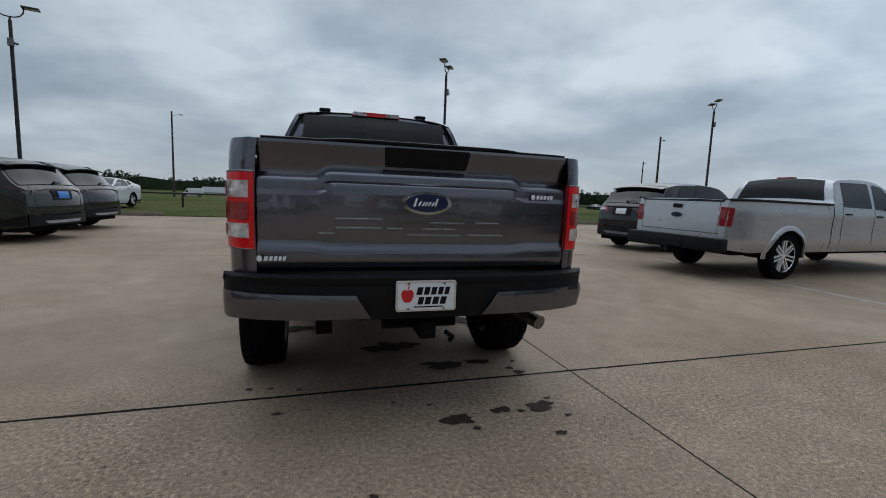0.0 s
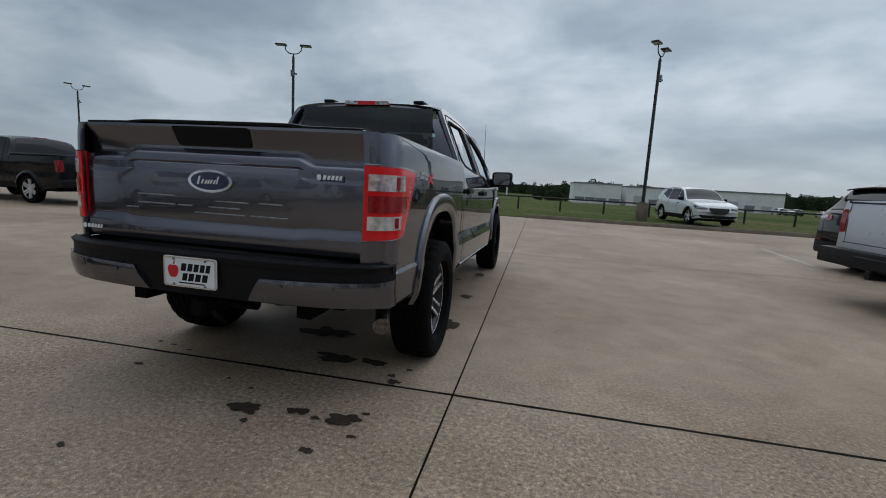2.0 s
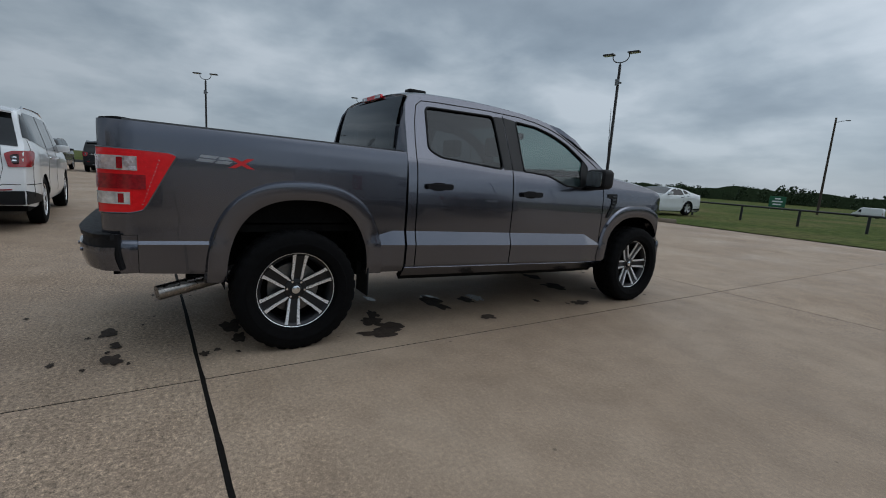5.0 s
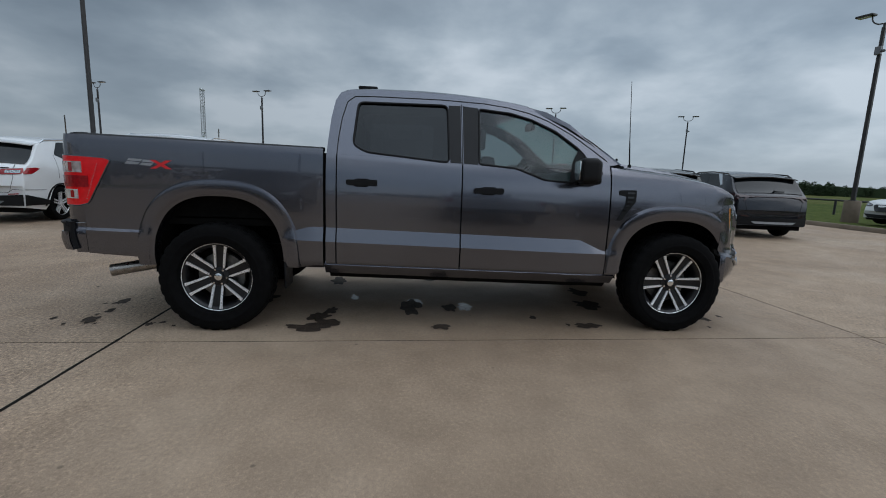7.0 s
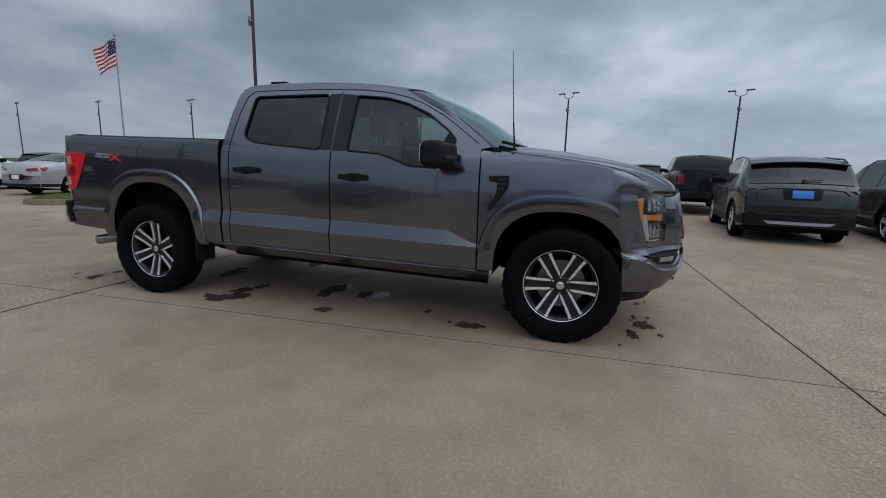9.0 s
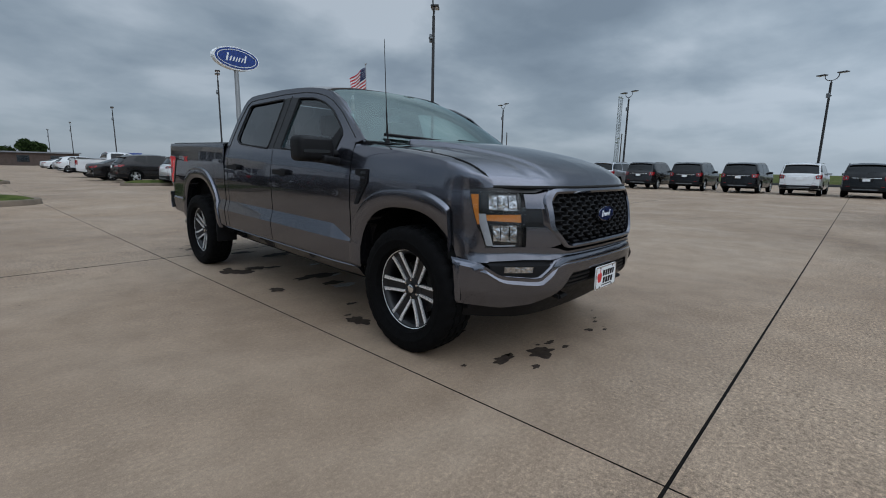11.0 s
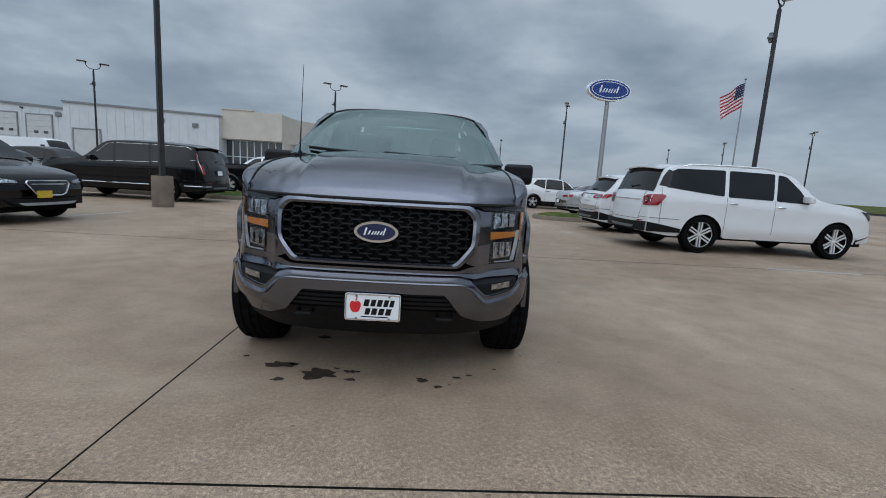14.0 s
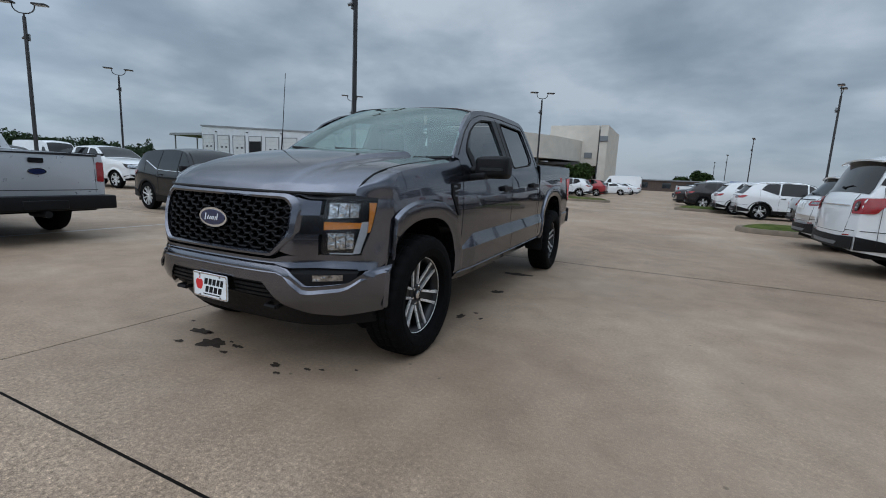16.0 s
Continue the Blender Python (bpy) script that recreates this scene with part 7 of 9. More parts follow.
def car_wheel(R, style):
    """Shared meshes of a road wheel: tyre, rim, spokes; x points outward."""
    key = (round(R, 3), style)
    if key in WHEELS:
        return WHEELS[key]
    r = R * 0.68
    bm = bmesh.new()
    lathe_x(bm, [(r, -0.09), (r * 1.03, -0.105), (R * 0.86, -0.115), (R * 0.97, -0.10), (R, -0.075), (R, 0.075), (R * 0.97, 0.10), (R * 0.86, 0.115), (r * 1.03, 0.105), (r, 0.09), (r * 0.97, 0.05)], 36)
    bm.normal_update()
    tyre = bm
    rim = bmesh.new()
    lathe_x(rim, [(r * 0.98, 0.085), (r, 0.095), (r * 1.02, 0.088)], 36)
    n = {"five": 5, "six": 6, "ten": 10, "steel": 7}[style]
    for k in range(n):
        a = 2 * math.pi * k / n
        turn = Matrix.Rotation(a, 4, "X")
        w0, w1 = (0.18, 0.20) if n < 8 else (0.09, 0.10)
        gap = 0.06 if n < 8 else 0
        for sg in ((-1, 1) if gap else (0,)):
            poly = [(r * (sg * gap - (w0 / 2 if not sg else (w0 / 2 if sg < 0 else 0))), r * 0.16), (r * (sg * gap - (w1 / 2 if not sg else (w1 / 2 if sg < 0 else 0))) * 1.1, r * 0.98), (r * (sg * gap + (w1 / 2 if not sg else (w1 / 2 if sg > 0 else 0))) * 1.1, r * 0.98), (r * (sg * gap + (w0 / 2 if not sg else (w0 / 2 if sg > 0 else 0))), r * 0.16)]
            prism(rim, poly, 0.045, 0.078, lambda u, v, h: turn @ Vector((h + 0.012 * v / r, u, v)))
    lathe_x(rim, [(0.0, 0.085), (r * 0.17, 0.082), (r * 0.20, 0.05)], 18)
    back = bmesh.new()
    lathe_x(back, [(0.0, 0.02), (r * 0.99, 0.03), (r * 0.99, 0.09)], 28)
    WHEELS[key] = []
    for b, nm, mt in ((tyre, "tyre", M_RUBBER), (rim, "rim", M_MACH), (back, "wheel_back", M_DARK)):
        bmesh.ops.recalc_face_normals(b, faces=b.faces[:])
        me = bpy.data.meshes.new(nm)
        b.to_mesh(me)
        b.free()
        me.materials.append(mt)
        me.shade_smooth()
        me.set_sharp_from_angle(angle=radians(40))
        WHEELS[key].append(me)
    return WHEELS[key]


# class: length, width, height, wheel radius, front axle from nose, rear axle from tail, top line, belt line, roof narrowing
# top and belt lines run from tail to nose, y as a share of the length
SHAPES = {
    "crossover": dict(L=4.63, W=1.87, R=0.36, f=0.90, r=0.96, tum=0.33, bend=0.16,
        top=[(0.0, 0.70), (0.004, 0.92), (0.02, 1.05), (0.05, 1.16), (0.10, 1.42), (0.125, 1.53), (0.17, 1.60), (0.30, 1.65), (0.45, 1.665), (0.55, 1.63), (0.60, 1.57), (0.735, 1.12), (0.78, 1.07), (0.90, 0.99), (0.965, 0.90), (0.99, 0.78), (1.0, 0.62)],
        belt=[(0.0, 0.95), (0.10, 1.12), (0.35, 1.04), (0.72, 0.98), (1.0, 0.84)], sill=0.25, end=0.32,
        wins=[[(0.565, 1.055), (0.685, 1.02), (0.645, 1.28), (0.585, 1.50), (0.56, 1.545)], [(0.35, 1.075), (0.552, 1.055), (0.548, 1.555), (0.40, 1.585), (0.36, 1.57)], [(0.20, 1.30), (0.338, 1.08), (0.348, 1.57), (0.25, 1.55)]],
        ws=(0.585, 0.725), rw=(0.035, 0.118), lampz=(0.90, 1.02), hz=(0.70, 0.80)),
    "fullsize": dict(L=5.33, W=2.03, R=0.40, f=0.93, r=1.28, tum=0.27, bend=0.12,
        top=[(0.0, 0.60), (0.003, 0.95), (0.010, 1.16), (0.030, 1.34), (0.06, 1.72), (0.075, 1.82), (0.12, 1.88), (0.30, 1.92), (0.48, 1.925), (0.56, 1.90), (0.61, 1.83), (0.73, 1.34), (0.77, 1.27), (0.90, 1.20), (0.965, 1.10), (0.99, 0.98), (1.0, 0.70)],
        belt=[(0.0, 1.15), (0.10, 1.24), (0.4, 1.20), (0.72, 1.16), (1.0, 1.02)], sill=0.34, end=0.40,
        wins=[[(0.54, 1.20), (0.685, 1.17), (0.645, 1.46), (0.59, 1.73), (0.555, 1.765)], [(0.335, 1.225), (0.527, 1.205), (0.54, 1.77), (0.345, 1.785)], [(0.066, 1.36), (0.318, 1.235), (0.328, 1.785), (0.125, 1.765), (0.096, 1.70)]],
        ws=(0.59, 0.715), rw=(0.022, 0.070), lampz=(0.98, 1.26), hz=(0.86, 1.02)),
    "pickup": dict(L=5.90, W=2.03, R=0.405, f=0.95, r=1.24, tum=0.33, bend=0.12,
        top=[(0.0, 0.62), (0.002, 1.20), (0.006, 1.38), (0.06, 1.385), (0.33, 1.37), (0.335, 1.45), (0.345, 1.70), (0.362, 1.86), (0.40, 1.91), (0.50, 1.93), (0.57, 1.90), (0.62, 1.82), (0.74, 1.38), (0.78, 1.35), (0.90, 1.27), (0.96, 1.16), (0.985, 1.02), (1.0, 0.66)],
        belt=[(0.0, 1.34), (0.33, 1.32), (0.40, 1.31), (0.72, 1.25), (1.0, 1.06)], sill=0.42, end=0.50,
        wins=[[(0.535, 1.30), (0.69, 1.27), (0.65, 1.50), (0.60, 1.74), (0.545, 1.78)], [(0.375, 1.33), (0.52, 1.31), (0.525, 1.79), (0.385, 1.79)]],
        ws=(0.60, 0.725), rw=(0.336, 0.360), lampz=(0.98, 1.26), hz=(0.90, 1.06)),
    "longbed": dict(L=6.66, W=2.03, R=0.40, f=1.0, r=1.44, tum=0.33, bend=0.03,
        top=[(0.0, 0.62), (0.002, 1.20), (0.006, 1.38), (0.06, 1.385), (0.385, 1.37), (0.39, 1.45), (0.400, 1.70), (0.415, 1.86), (0.45, 1.91), (0.54, 1.93), (0.60, 1.90), (0.64, 1.82), (0.745, 1.38), (0.78, 1.35), (0.90, 1.27), (0.96, 1.16), (0.985, 1.02), (1.0, 0.66)],
        belt=[(0.0, 1.34), (0.385, 1.32), (0.45, 1.31), (0.74, 1.25), (1.0, 1.06)], sill=0.46, end=0.52,
        wins=[[(0.575, 1.30), (0.705, 1.27), (0.67, 1.50), (0.63, 1.74), (0.585, 1.78)], [(0.430, 1.33), (0.56, 1.31), (0.565, 1.79), (0.440, 1.79)]],
        ws=(0.625, 0.735), rw=(0.390, 0.413), lampz=(0.98, 1.26), hz=(0.90, 1.06)),
    "sedan": dict(L=4.90, W=1.86, R=0.34, f=0.95, r=1.10, tum=0.40, bend=0.18,
        top=[(0.0, 0.66), (0.004, 0.90), (0.02, 1.04), (0.10, 1.10), (0.17, 1.15), (0.30, 1.36), (0.40, 1.435), (0.52, 1.44), (0.58, 1.38), (0.72, 1.02), (0.78, 0.96), (0.90, 0.88), (0.965, 0.78), (0.99, 0.66), (1.0, 0.52)],
        belt=[(0.0, 0.94), (0.2, 1.0), (0.45, 0.98), (0.72, 0.92), (1.0, 0.74)], sill=0.22, end=0.28,
        wins=[[(0.50, 0.99), (0.675, 0.955), (0.62, 1.18), (0.56, 1.34), (0.52, 1.37)], [(0.27, 1.06), (0.49, 0.995), (0.505, 1.375), (0.40, 1.37), (0.33, 1.30)]],
        ws=(0.555, 0.715), rw=(0.17, 0.33), lampz=(0.80, 0.92), hz=(0.60, 0.70)),
    "coupe": dict(L=4.79, W=1.92, R=0.345, f=0.86, r=1.21, tum=0.40, bend=0.20,
        top=[(0.0, 0.62), (0.004, 0.90), (0.015, 1.06), (0.09, 1.10), (0.17, 1.17), (0.30, 1.33), (0.38, 1.375), (0.47, 1.37), (0.53, 1.31), (0.64, 1.03), (0.70, 0.985), (0.88, 0.93), (0.96, 0.84), (0.99, 0.70), (1.0, 0.50)],
        belt=[(0.0, 0.96), (0.2, 1.02), (0.45, 0.97), (0.65, 0.94), (1.0, 0.80)], sill=0.20, end=0.24,
        wins=[[(0.345, 1.01), (0.60, 0.975), (0.55, 1.15), (0.49, 1.285), (0.43, 1.31), (0.37, 1.25)], [(0.255, 1.10), (0.33, 1.04), (0.35, 1.24), (0.31, 1.24)]],
        ws=(0.50, 0.635), rw=(0.18, 0.33), lampz=(0.82, 0.95), hz=(0.66, 0.76)),
    "van": dict(L=5.98, W=2.06, R=0.35, f=1.02, r=1.20, tum=0.12, bend=0.08,
        top=[(0.0, 0.60), (0.003, 1.60), (0.01, 2.30), (0.03, 2.48), (0.10, 2.52), (0.65, 2.52), (0.72, 2.42), (0.84, 1.45), (0.88, 1.30), (0.96, 1.10), (0.99, 0.90), (1.0, 0.60)],
        belt=[(0.0, 1.3), (0.5, 1.3), (0.8, 1.28), (1.0, 1.0)], sill=0.30, end=0.38,
        wins=[[(0.67, 1.35), (0.80, 1.33), (0.77, 1.60), (0.73, 2.0), (0.68, 2.02)]],
        ws=(0.735, 0.83), rw=(0.012, 0.020), lampz=(1.0, 1.4), hz=(0.80, 1.0)),
}


def parked_car(cls, x, y, heading, color, label, category, name=None, wheel="five", scale=1.0, hs=1.0, z=0.0, group="", dark_trim=True, rails=False, plate=True, group_lamps=M_REDDK, cargo=True, tail=None, chrome=False, front_plate=None):
    """A whole parked vehicle; x, y is its middle on the ground, heading the way it faces in degrees from +x."""
    S = SHAPES[cls]
    long_bed = cls == "longbed"
    cls = "pickup" if long_bed else cls
    L, W, R = S["L"] * scale, S["W"], S["R"]
    C = thing(name or {"crossover": "crossover", "fullsize": "large_suv", "pickup": "pickup_truck", "sedan": "sedan", "coupe": "coupe", "van": "van"}[cls], label, category, group, m=pose(x, y, z, 0, 0, heading - 90))
    yr, yf = -L / 2 + S["r"] * scale, L / 2 - S["f"] * scale
    Y = lambda q: -L / 2 + q * L
    Q = lambda v: (v + L / 2) / L
    zt = lambda v: smooth_at(S["top"], Q(v)) * hs
    belt = lambda v: min(smooth_at(S["belt"], Q(v)) * hs, zt(v) - 0.03)

    def hw(v):
        e = max(0, abs(v) - (L / 2 - 0.75)) / 0.75
        return W / 2 * (1 - 0.10 * e**2.2)

    def zlow(v):
        s = S["sill"]
        e = max(0, abs(v) - (L / 2 - 0.55)) / 0.55
        s = lerp(s, S["end"], e)
        for yc in (yr, yf):
            d = abs(v - yc)
            a = R + 0.075
            if d < a:
                s = max(s, R * 0.9 + math.sqrt(max(0, a * a - d * d)) * 1.0)
        return s

    def bendy(v, x):
        e = max(0, abs(v) - (L / 2 - 0.9)) / 0.9
        return v - math.copysign(S["bend"] * (x / (W / 2)) ** 2 * e, v)

    def section(v):
        w, b, t, lo = hw(v), belt(v), zt(v), zlow(v)
        pts = []
        base = S["sill"]
        for k in range(8):
            q = lo + (b - lo) * k / 7
            h = (q - base) / max(0.05, b - base)
            f = curve_at([(0, 0.93), (0.12, 0.975), (0.30, 0.995), (0.42, 0.985), (0.62, 0.990), (0.85, 1.0), (1.0, 0.975)], h)
            pts.append((w * f, q))
        g = t - b
        wr = w * 0.975 - S["tum"] * max(0, g - 0.05)
        crown = min(0.07, g * 0.35)
        for k in range(1, 6):
            q = k / 5
            pts.append((lerp(w * 0.975, wr, q**1.1), b + (g - crown) * q))
        for k in range(1, 8):
            q = k / 7
            pts.append((wr * (1 - q) if q < 1 else 0.0, t - crown * (1 - q) ** 2.2))
        return pts

    ys = set(round(v, 4) for v in steps(-L / 2, L / 2, 0.11))
    for q, _ in S["top"]:
        ys.add(round(Y(q), 4))
    for yc in (yr, yf):
        for k in range(15):
            ys.add(round(yc - (R + 0.0745) * math.cos(math.pi * k / 14), 4))
    ys = sorted(ys)
    ys = [v for i, v in enumerate(ys) if i == 0 or v - ys[i - 1] > 0.004]
    bm = bmesh.new()
    rows = []
    for v in ys:
        sec = section(v)
        right = [bm.verts.new((px, bendy(v, px), pz)) for px, pz in sec[:-1]]
        mid = bm.verts.new((0, v, sec[-1][1]))
        left = [bm.verts.new((-px, bendy(v, px), pz)) for px, pz in sec[:-1]]
        rows.append(right + [mid] + left[::-1])
    for A, B in zip(rows, rows[1:]):
        for k in range(len(A) - 1):
            bm.faces.new((A[k], A[k + 1], B[k + 1], B[k]))
    for r in (rows[0], rows[-1]):
        n = len(r) // 2
        for k in range(n):
            if k == n - 1:
                bm.faces.new((r[k], r[k + 1], r[-1 - k]))
            else:
                bm.faces.new((r[k], r[k + 1], r[-2 - k], r[-1 - k]))
    part("body", bm, color, C, smooth=32)

    def side_x(v, q):
        sec = section(v)
        for (x0, z0), (x1, z1) in zip(sec, sec[1:]):
            if z0 <= q <= z1 and z1 > z0:
                return lerp(x0, x1, (q - z0) / (z1 - z0))
        return sec[0][0] if q < sec[0][1] else sec[12][0]

    def end_y(q, fx, front):
        """The nose or tail at height q and distance fx from the middle."""
        v = L / 2 if front else -L / 2
        if q > zt(v):
            stp = -0.01 if front else 0.01
            while zt(v) < q and abs(v) > 0.2:
                v += stp
        return bendy(v, fx)

    def end_patch(x0, x1, z0, z1, front, off, mat, nm, parent=C, lab="", r=0.02):
        bm = bmesh.new()
        sg = 1 if front else -1
        rowsp = []
        for xx in steps(x0, x1, 0.06):
            rowsp.append([bm.verts.new((xx, end_y(qz, xx, front) + sg * off, qz)) for qz in steps(z0, z1, 0.05)])
        for A, B in zip(rowsp, rowsp[1:]):
            for k in range(len(A) - 1):
                bm.faces.new((A[k], A[k + 1], B[k + 1], B[k]))
        thicken(bm, 0.012)
        return part(nm, bm, mat, parent, lab)

    # glass
    for s in (-1, 1):
        for w in S["wins"]:
            poly = round_poly([(Y(a), b * hs) for a, b in w], 0.04, 2)
            bm = bmesh.new()
            skin(bm, poly, lambda u, v: (s * (side_x(u, v) + 0.007), bendy(u, side_x(u, v)), v), 0.2)
            thicken(bm, 0.004)
            part("side_window", bm, M_CARGLASS, C, "dark side window")

    def top_glass(q0, q1, nm, lab):
        bm = bmesh.new()
        vv = steps(Y(q0), Y(q1), 0.07)
        rg = []
        for v in vv:
            sec = section(v)
            wr = sec[12][0] * (0.84 if cls == "pickup" and nm == "rear_window" else 0.93)
            rg.append([])
            for k in range(9):
                px = lerp(-wr, wr, k / 8)
                t = zt(v)
                crown = min(0.07, (t - belt(v)) * 0.35)
                qq = 1 - abs(px) / max(0.01, sec[12][0])
                rg[-1].append(bm.verts.new((px, bendy(v, px), t - crown * (1 - qq) ** 2.2 + 0.016)))
        for A, B in zip(rg, rg[1:]):
            for k in range(8):
                bm.faces.new((A[k], A[k + 1], B[k + 1], B[k]))
        part(nm, bm, M_CARGLASS, C, lab)
    top_glass(S["ws"][0], S["ws"][1], "windscreen", "dark windscreen")
    top_glass(S["rw"][0], S["rw"][1], "rear_window", "dark rear window")
    # wheels
    meshes = car_wheel(R, wheel)
    for s in (-1, 1):
        for yc in (yr, yf):
            m = Matrix.Translation((s * (W / 2 - 0.135), yc, R)) @ (Matrix.Rotation(math.pi, 4, "Z") if s < 0 else Matrix.Identity(4))
            ty = new("wheel", meshes[0])
            ty.parent, ty.matrix_basis = C, m
            for me in meshes[1:]:
                o = new(me.name.split(".")[0], me)
                o.parent = ty
    # wheel wells, floor
    bm = bmesh.new()
    block(bm, -W / 2 + 0.12, W / 2 - 0.12, -L / 2 + 0.25, L / 2 - 0.25, S["sill"] - 0.04, S["sill"] + 0.35)
    for yc in (yr, yf):
        for s in (-1, 1):
            sheet(bm, 14, 2, lambda u, v: (s * lerp(W / 2 - 0.40, W / 2 - 0.03, v), yc - (R + 0.085) * math.cos(math.pi * u), R * 0.9 + (R + 0.085) * math.sin(math.pi * u)))
    part("underbody", bm, M_DARK, C)
    # trim
    if dark_trim:
        for s in (-1, 1):
            bm = bmesh.new()
            vs = steps(yr + R + 0.07, yf - R - 0.07, 0.2)
            rg = [[bm.verts.new((s * (side_x(v, q) + 0.006), v, q)) for q in (S["sill"] + 0.002, S["sill"] + 0.07, S["sill"] + 0.16)] for v in vs]
            for A, B in zip(rg, rg[1:]):
                for k in range(2):
                    bm.faces.new((A[k], A[k + 1], B[k + 1], B[k]))
            thicken(bm, 0.01)
            part("sill_trim", bm, M_BLACKPL, C)
            for yc in (yr, yf):
                bm = bmesh.new()
                rg = []
                for k in range(25):
                    a = math.pi * k / 24
                    row = []
                    for rr in (R + 0.078, R + 0.115):
                        v, q = yc - rr * math.cos(a), R * 0.9 + rr * math.sin(a)
                        row.append(bm.verts.new((s * (side_x(v, max(q, zlow(v) + 0.002)) + 0.007), v, q)))
                    rg.append(row)
                for A, B in zip(rg, rg[1:]):
                    bm.faces.new((A[0], A[1], B[1], B[0]))
                thicken(bm, 0.012)
                part("arch_trim", bm, M_BLACKPL, C)
    if cls == "pickup":
        for s in (-1, 1):
            for yc in (yr, yf):
                bm = bmesh.new()
                rg = []
                for k in range(29):
                    a = math.pi * k / 28
                    row = []
                    for rr, o in ((R + 0.074, 0.006), (R + 0.078, 0.030), (R + 0.13, 0.026), (R + 0.16, 0.001)):
                        v, q = yc - rr * math.cos(a), R * 0.9 + rr * math.sin(a)
                        row.append(bm.verts.new((s * (side_x(v, max(q, zlow(v) + 0.002)) + o), v, q)))
                    rg.append(row)
                for A, B in zip(rg, rg[1:]):
                    for k in range(3):
                        bm.faces.new((A[k], A[k + 1], B[k + 1], B[k]))
                part("arch_flare", bm, color, C)
    wE = hw(L / 2)
    z0, z1 = S["lampz"]
    uc = wE * 0.985

    def ring(u, q, off, front=False):
        """A point on the skin by its distance u from the middle, round the corner and along the side."""
        sg, e = (1 if u >= 0 else -1), (1 if front else -1)
        if abs(u) <= uc:
            return (u, end_y(q, u, front) + e * off, q)
        v = e * L / 2
        while zt(v) < q and abs(v) > 0.2:
            v -= e * 0.01
        v -= e * (abs(u) - uc)
        x = side_x(v, q)
        return (sg * (x + off), bendy(v, x), q)

    def wrapped(nm, poly, off, mat, parent=C, lab="", front=False, r=0.02, th=0.008):
        bm = bmesh.new()
        skin(bm, round_poly([(u, q * hs) for u, q in poly], r, 2), lambda u, q: ring(u, q, off, front), 0.03 if max(abs(u) for u, _ in poly) > 0.9 * uc else 0.07)
        thicken(bm, th)
        return part(nm, bm, mat, parent, lab)

    def line(nm, pts, rad, mat, off=0.004, parent=C, lab="", front=False):
        bm = bmesh.new()
        path = []
        for (u0, q0), (u1, q1) in zip(pts, pts[1:]):
            n = max(1, math.ceil(max(abs(u1 - u0), abs(q1 - q0)) / 0.10))
            path += [ring(lerp(u0, u1, k / n), lerp(q0, q1, k / n) * hs, off, front) for k in range(n)]
        path.append(ring(pts[-1][0], pts[-1][1] * hs, off, front))
        tube(bm, path, rad, 6)
        return part(nm, bm, mat, parent, lab)
    style = tail or cls
    for s in (-1, 1):
        M = lambda poly: [(s * u, q) for u, q in poly]
        lab = "red tail lamp" if group_lamps is M_RED else "dark red tail lamp"
        shape = {
            "pickup": [(0.80, 0.93), (0.99, 0.93), (1.00, 1.24), (0.80, 1.25)],
            "fullsize": [(0.70, 1.15), (0.78, 1.19), (1.10, 1.21), (1.19, 1.18), (1.06, 0.97), (0.74, 0.96)],
            "blade": [(0.845, 0.93), (0.915, 0.91), (0.985, 1.20), (0.955, 1.60), (0.915, 1.58), (0.895, 1.20)],
            "claw": [(0.40, 1.035), (0.62, 1.05), (1.12, 1.085), (1.17, 1.065), (1.0, 1.01), (0.62, 1.0), (0.42, 1.015)],
            "crossover": [(0.43, 0.93), (0.50, 1.0), (1.02, 1.04), (1.14, 1.02), (0.98, 0.92), (0.50, 0.90)],
            "sedan": [(0.40, 0.80), (0.43, 0.88), (1.02, 0.94), (1.08, 0.91), (0.92, 0.80)],
            "coupe": [(0.50, 0.84), (0.50, 0.93), (0.84, 0.93), (0.84, 0.84)],
            "van": [(0.84, 1.0), (0.98, 1.0), (0.98, 1.4), (0.84, 1.4)],
        }[style]
        lamp = wrapped("tail_lamp", M(shape), 0.022 if style == "fullsize" else 0.014, M_SMOKE if style == "claw" else group_lamps, C, "smoked dark tail lamp" if style == "claw" else lab)
        if style == "fullsize":
            wrapped("lamp_cell", M([(0.76, 1.12), (0.80, 1.15), (0.86, 1.15), (0.86, 1.01), (0.79, 1.00)]), 0.027, M_SMOKE, lamp, "smoked inner lamp cell")
            for q in (1.045, 1.09):
                wrapped("clear_cell", M([(0.785, q), (0.785, q + 0.022), (0.835, q + 0.022), (0.835, q)]), 0.031, M_CLEAR, lamp, "small clear lamp cell", r=0.004)
        if style == "claw":
            for a in (0.60, 0.76):
                wrapped("lamp_fang", M([(a, 1.015), (a + 0.07, 1.015), (a + 0.15, 0.93), (a + 0.11, 0.915)]), 0.014, M_SMOKE, lamp, r=0.008)
            # bright flash on the rear pillar
            bm = bmesh.new()
            skin(bm, [(Y(a), b * hs) for a, b in ((0.185, 1.30), (0.235, 1.56), (0.275, 1.575), (0.20, 1.26))], lambda u, v: (s * (side_x(u, v) + 0.009), bendy(u, side_x(u, v)), v), 0.2)
            thicken(bm, 0.004)
            part("pillar_trim", bm, M_CHROME, C, "bright satin pillar trim")
        if style == "blade":
            line("lamp_strip", M([(0.905, 0.95), (0.945, 1.20), (0.925, 1.57)]), 0.010, M_CHROME, 0.022, lamp, "bright strip along the lamp")
        if style == "crossover":
            wrapped("clear_cell", M([(0.56, 0.935), (0.80, 0.935), (0.80, 0.985), (0.56, 0.985)]), 0.020, M_CLEAR, lamp, "clear lamp cell", r=0.008)
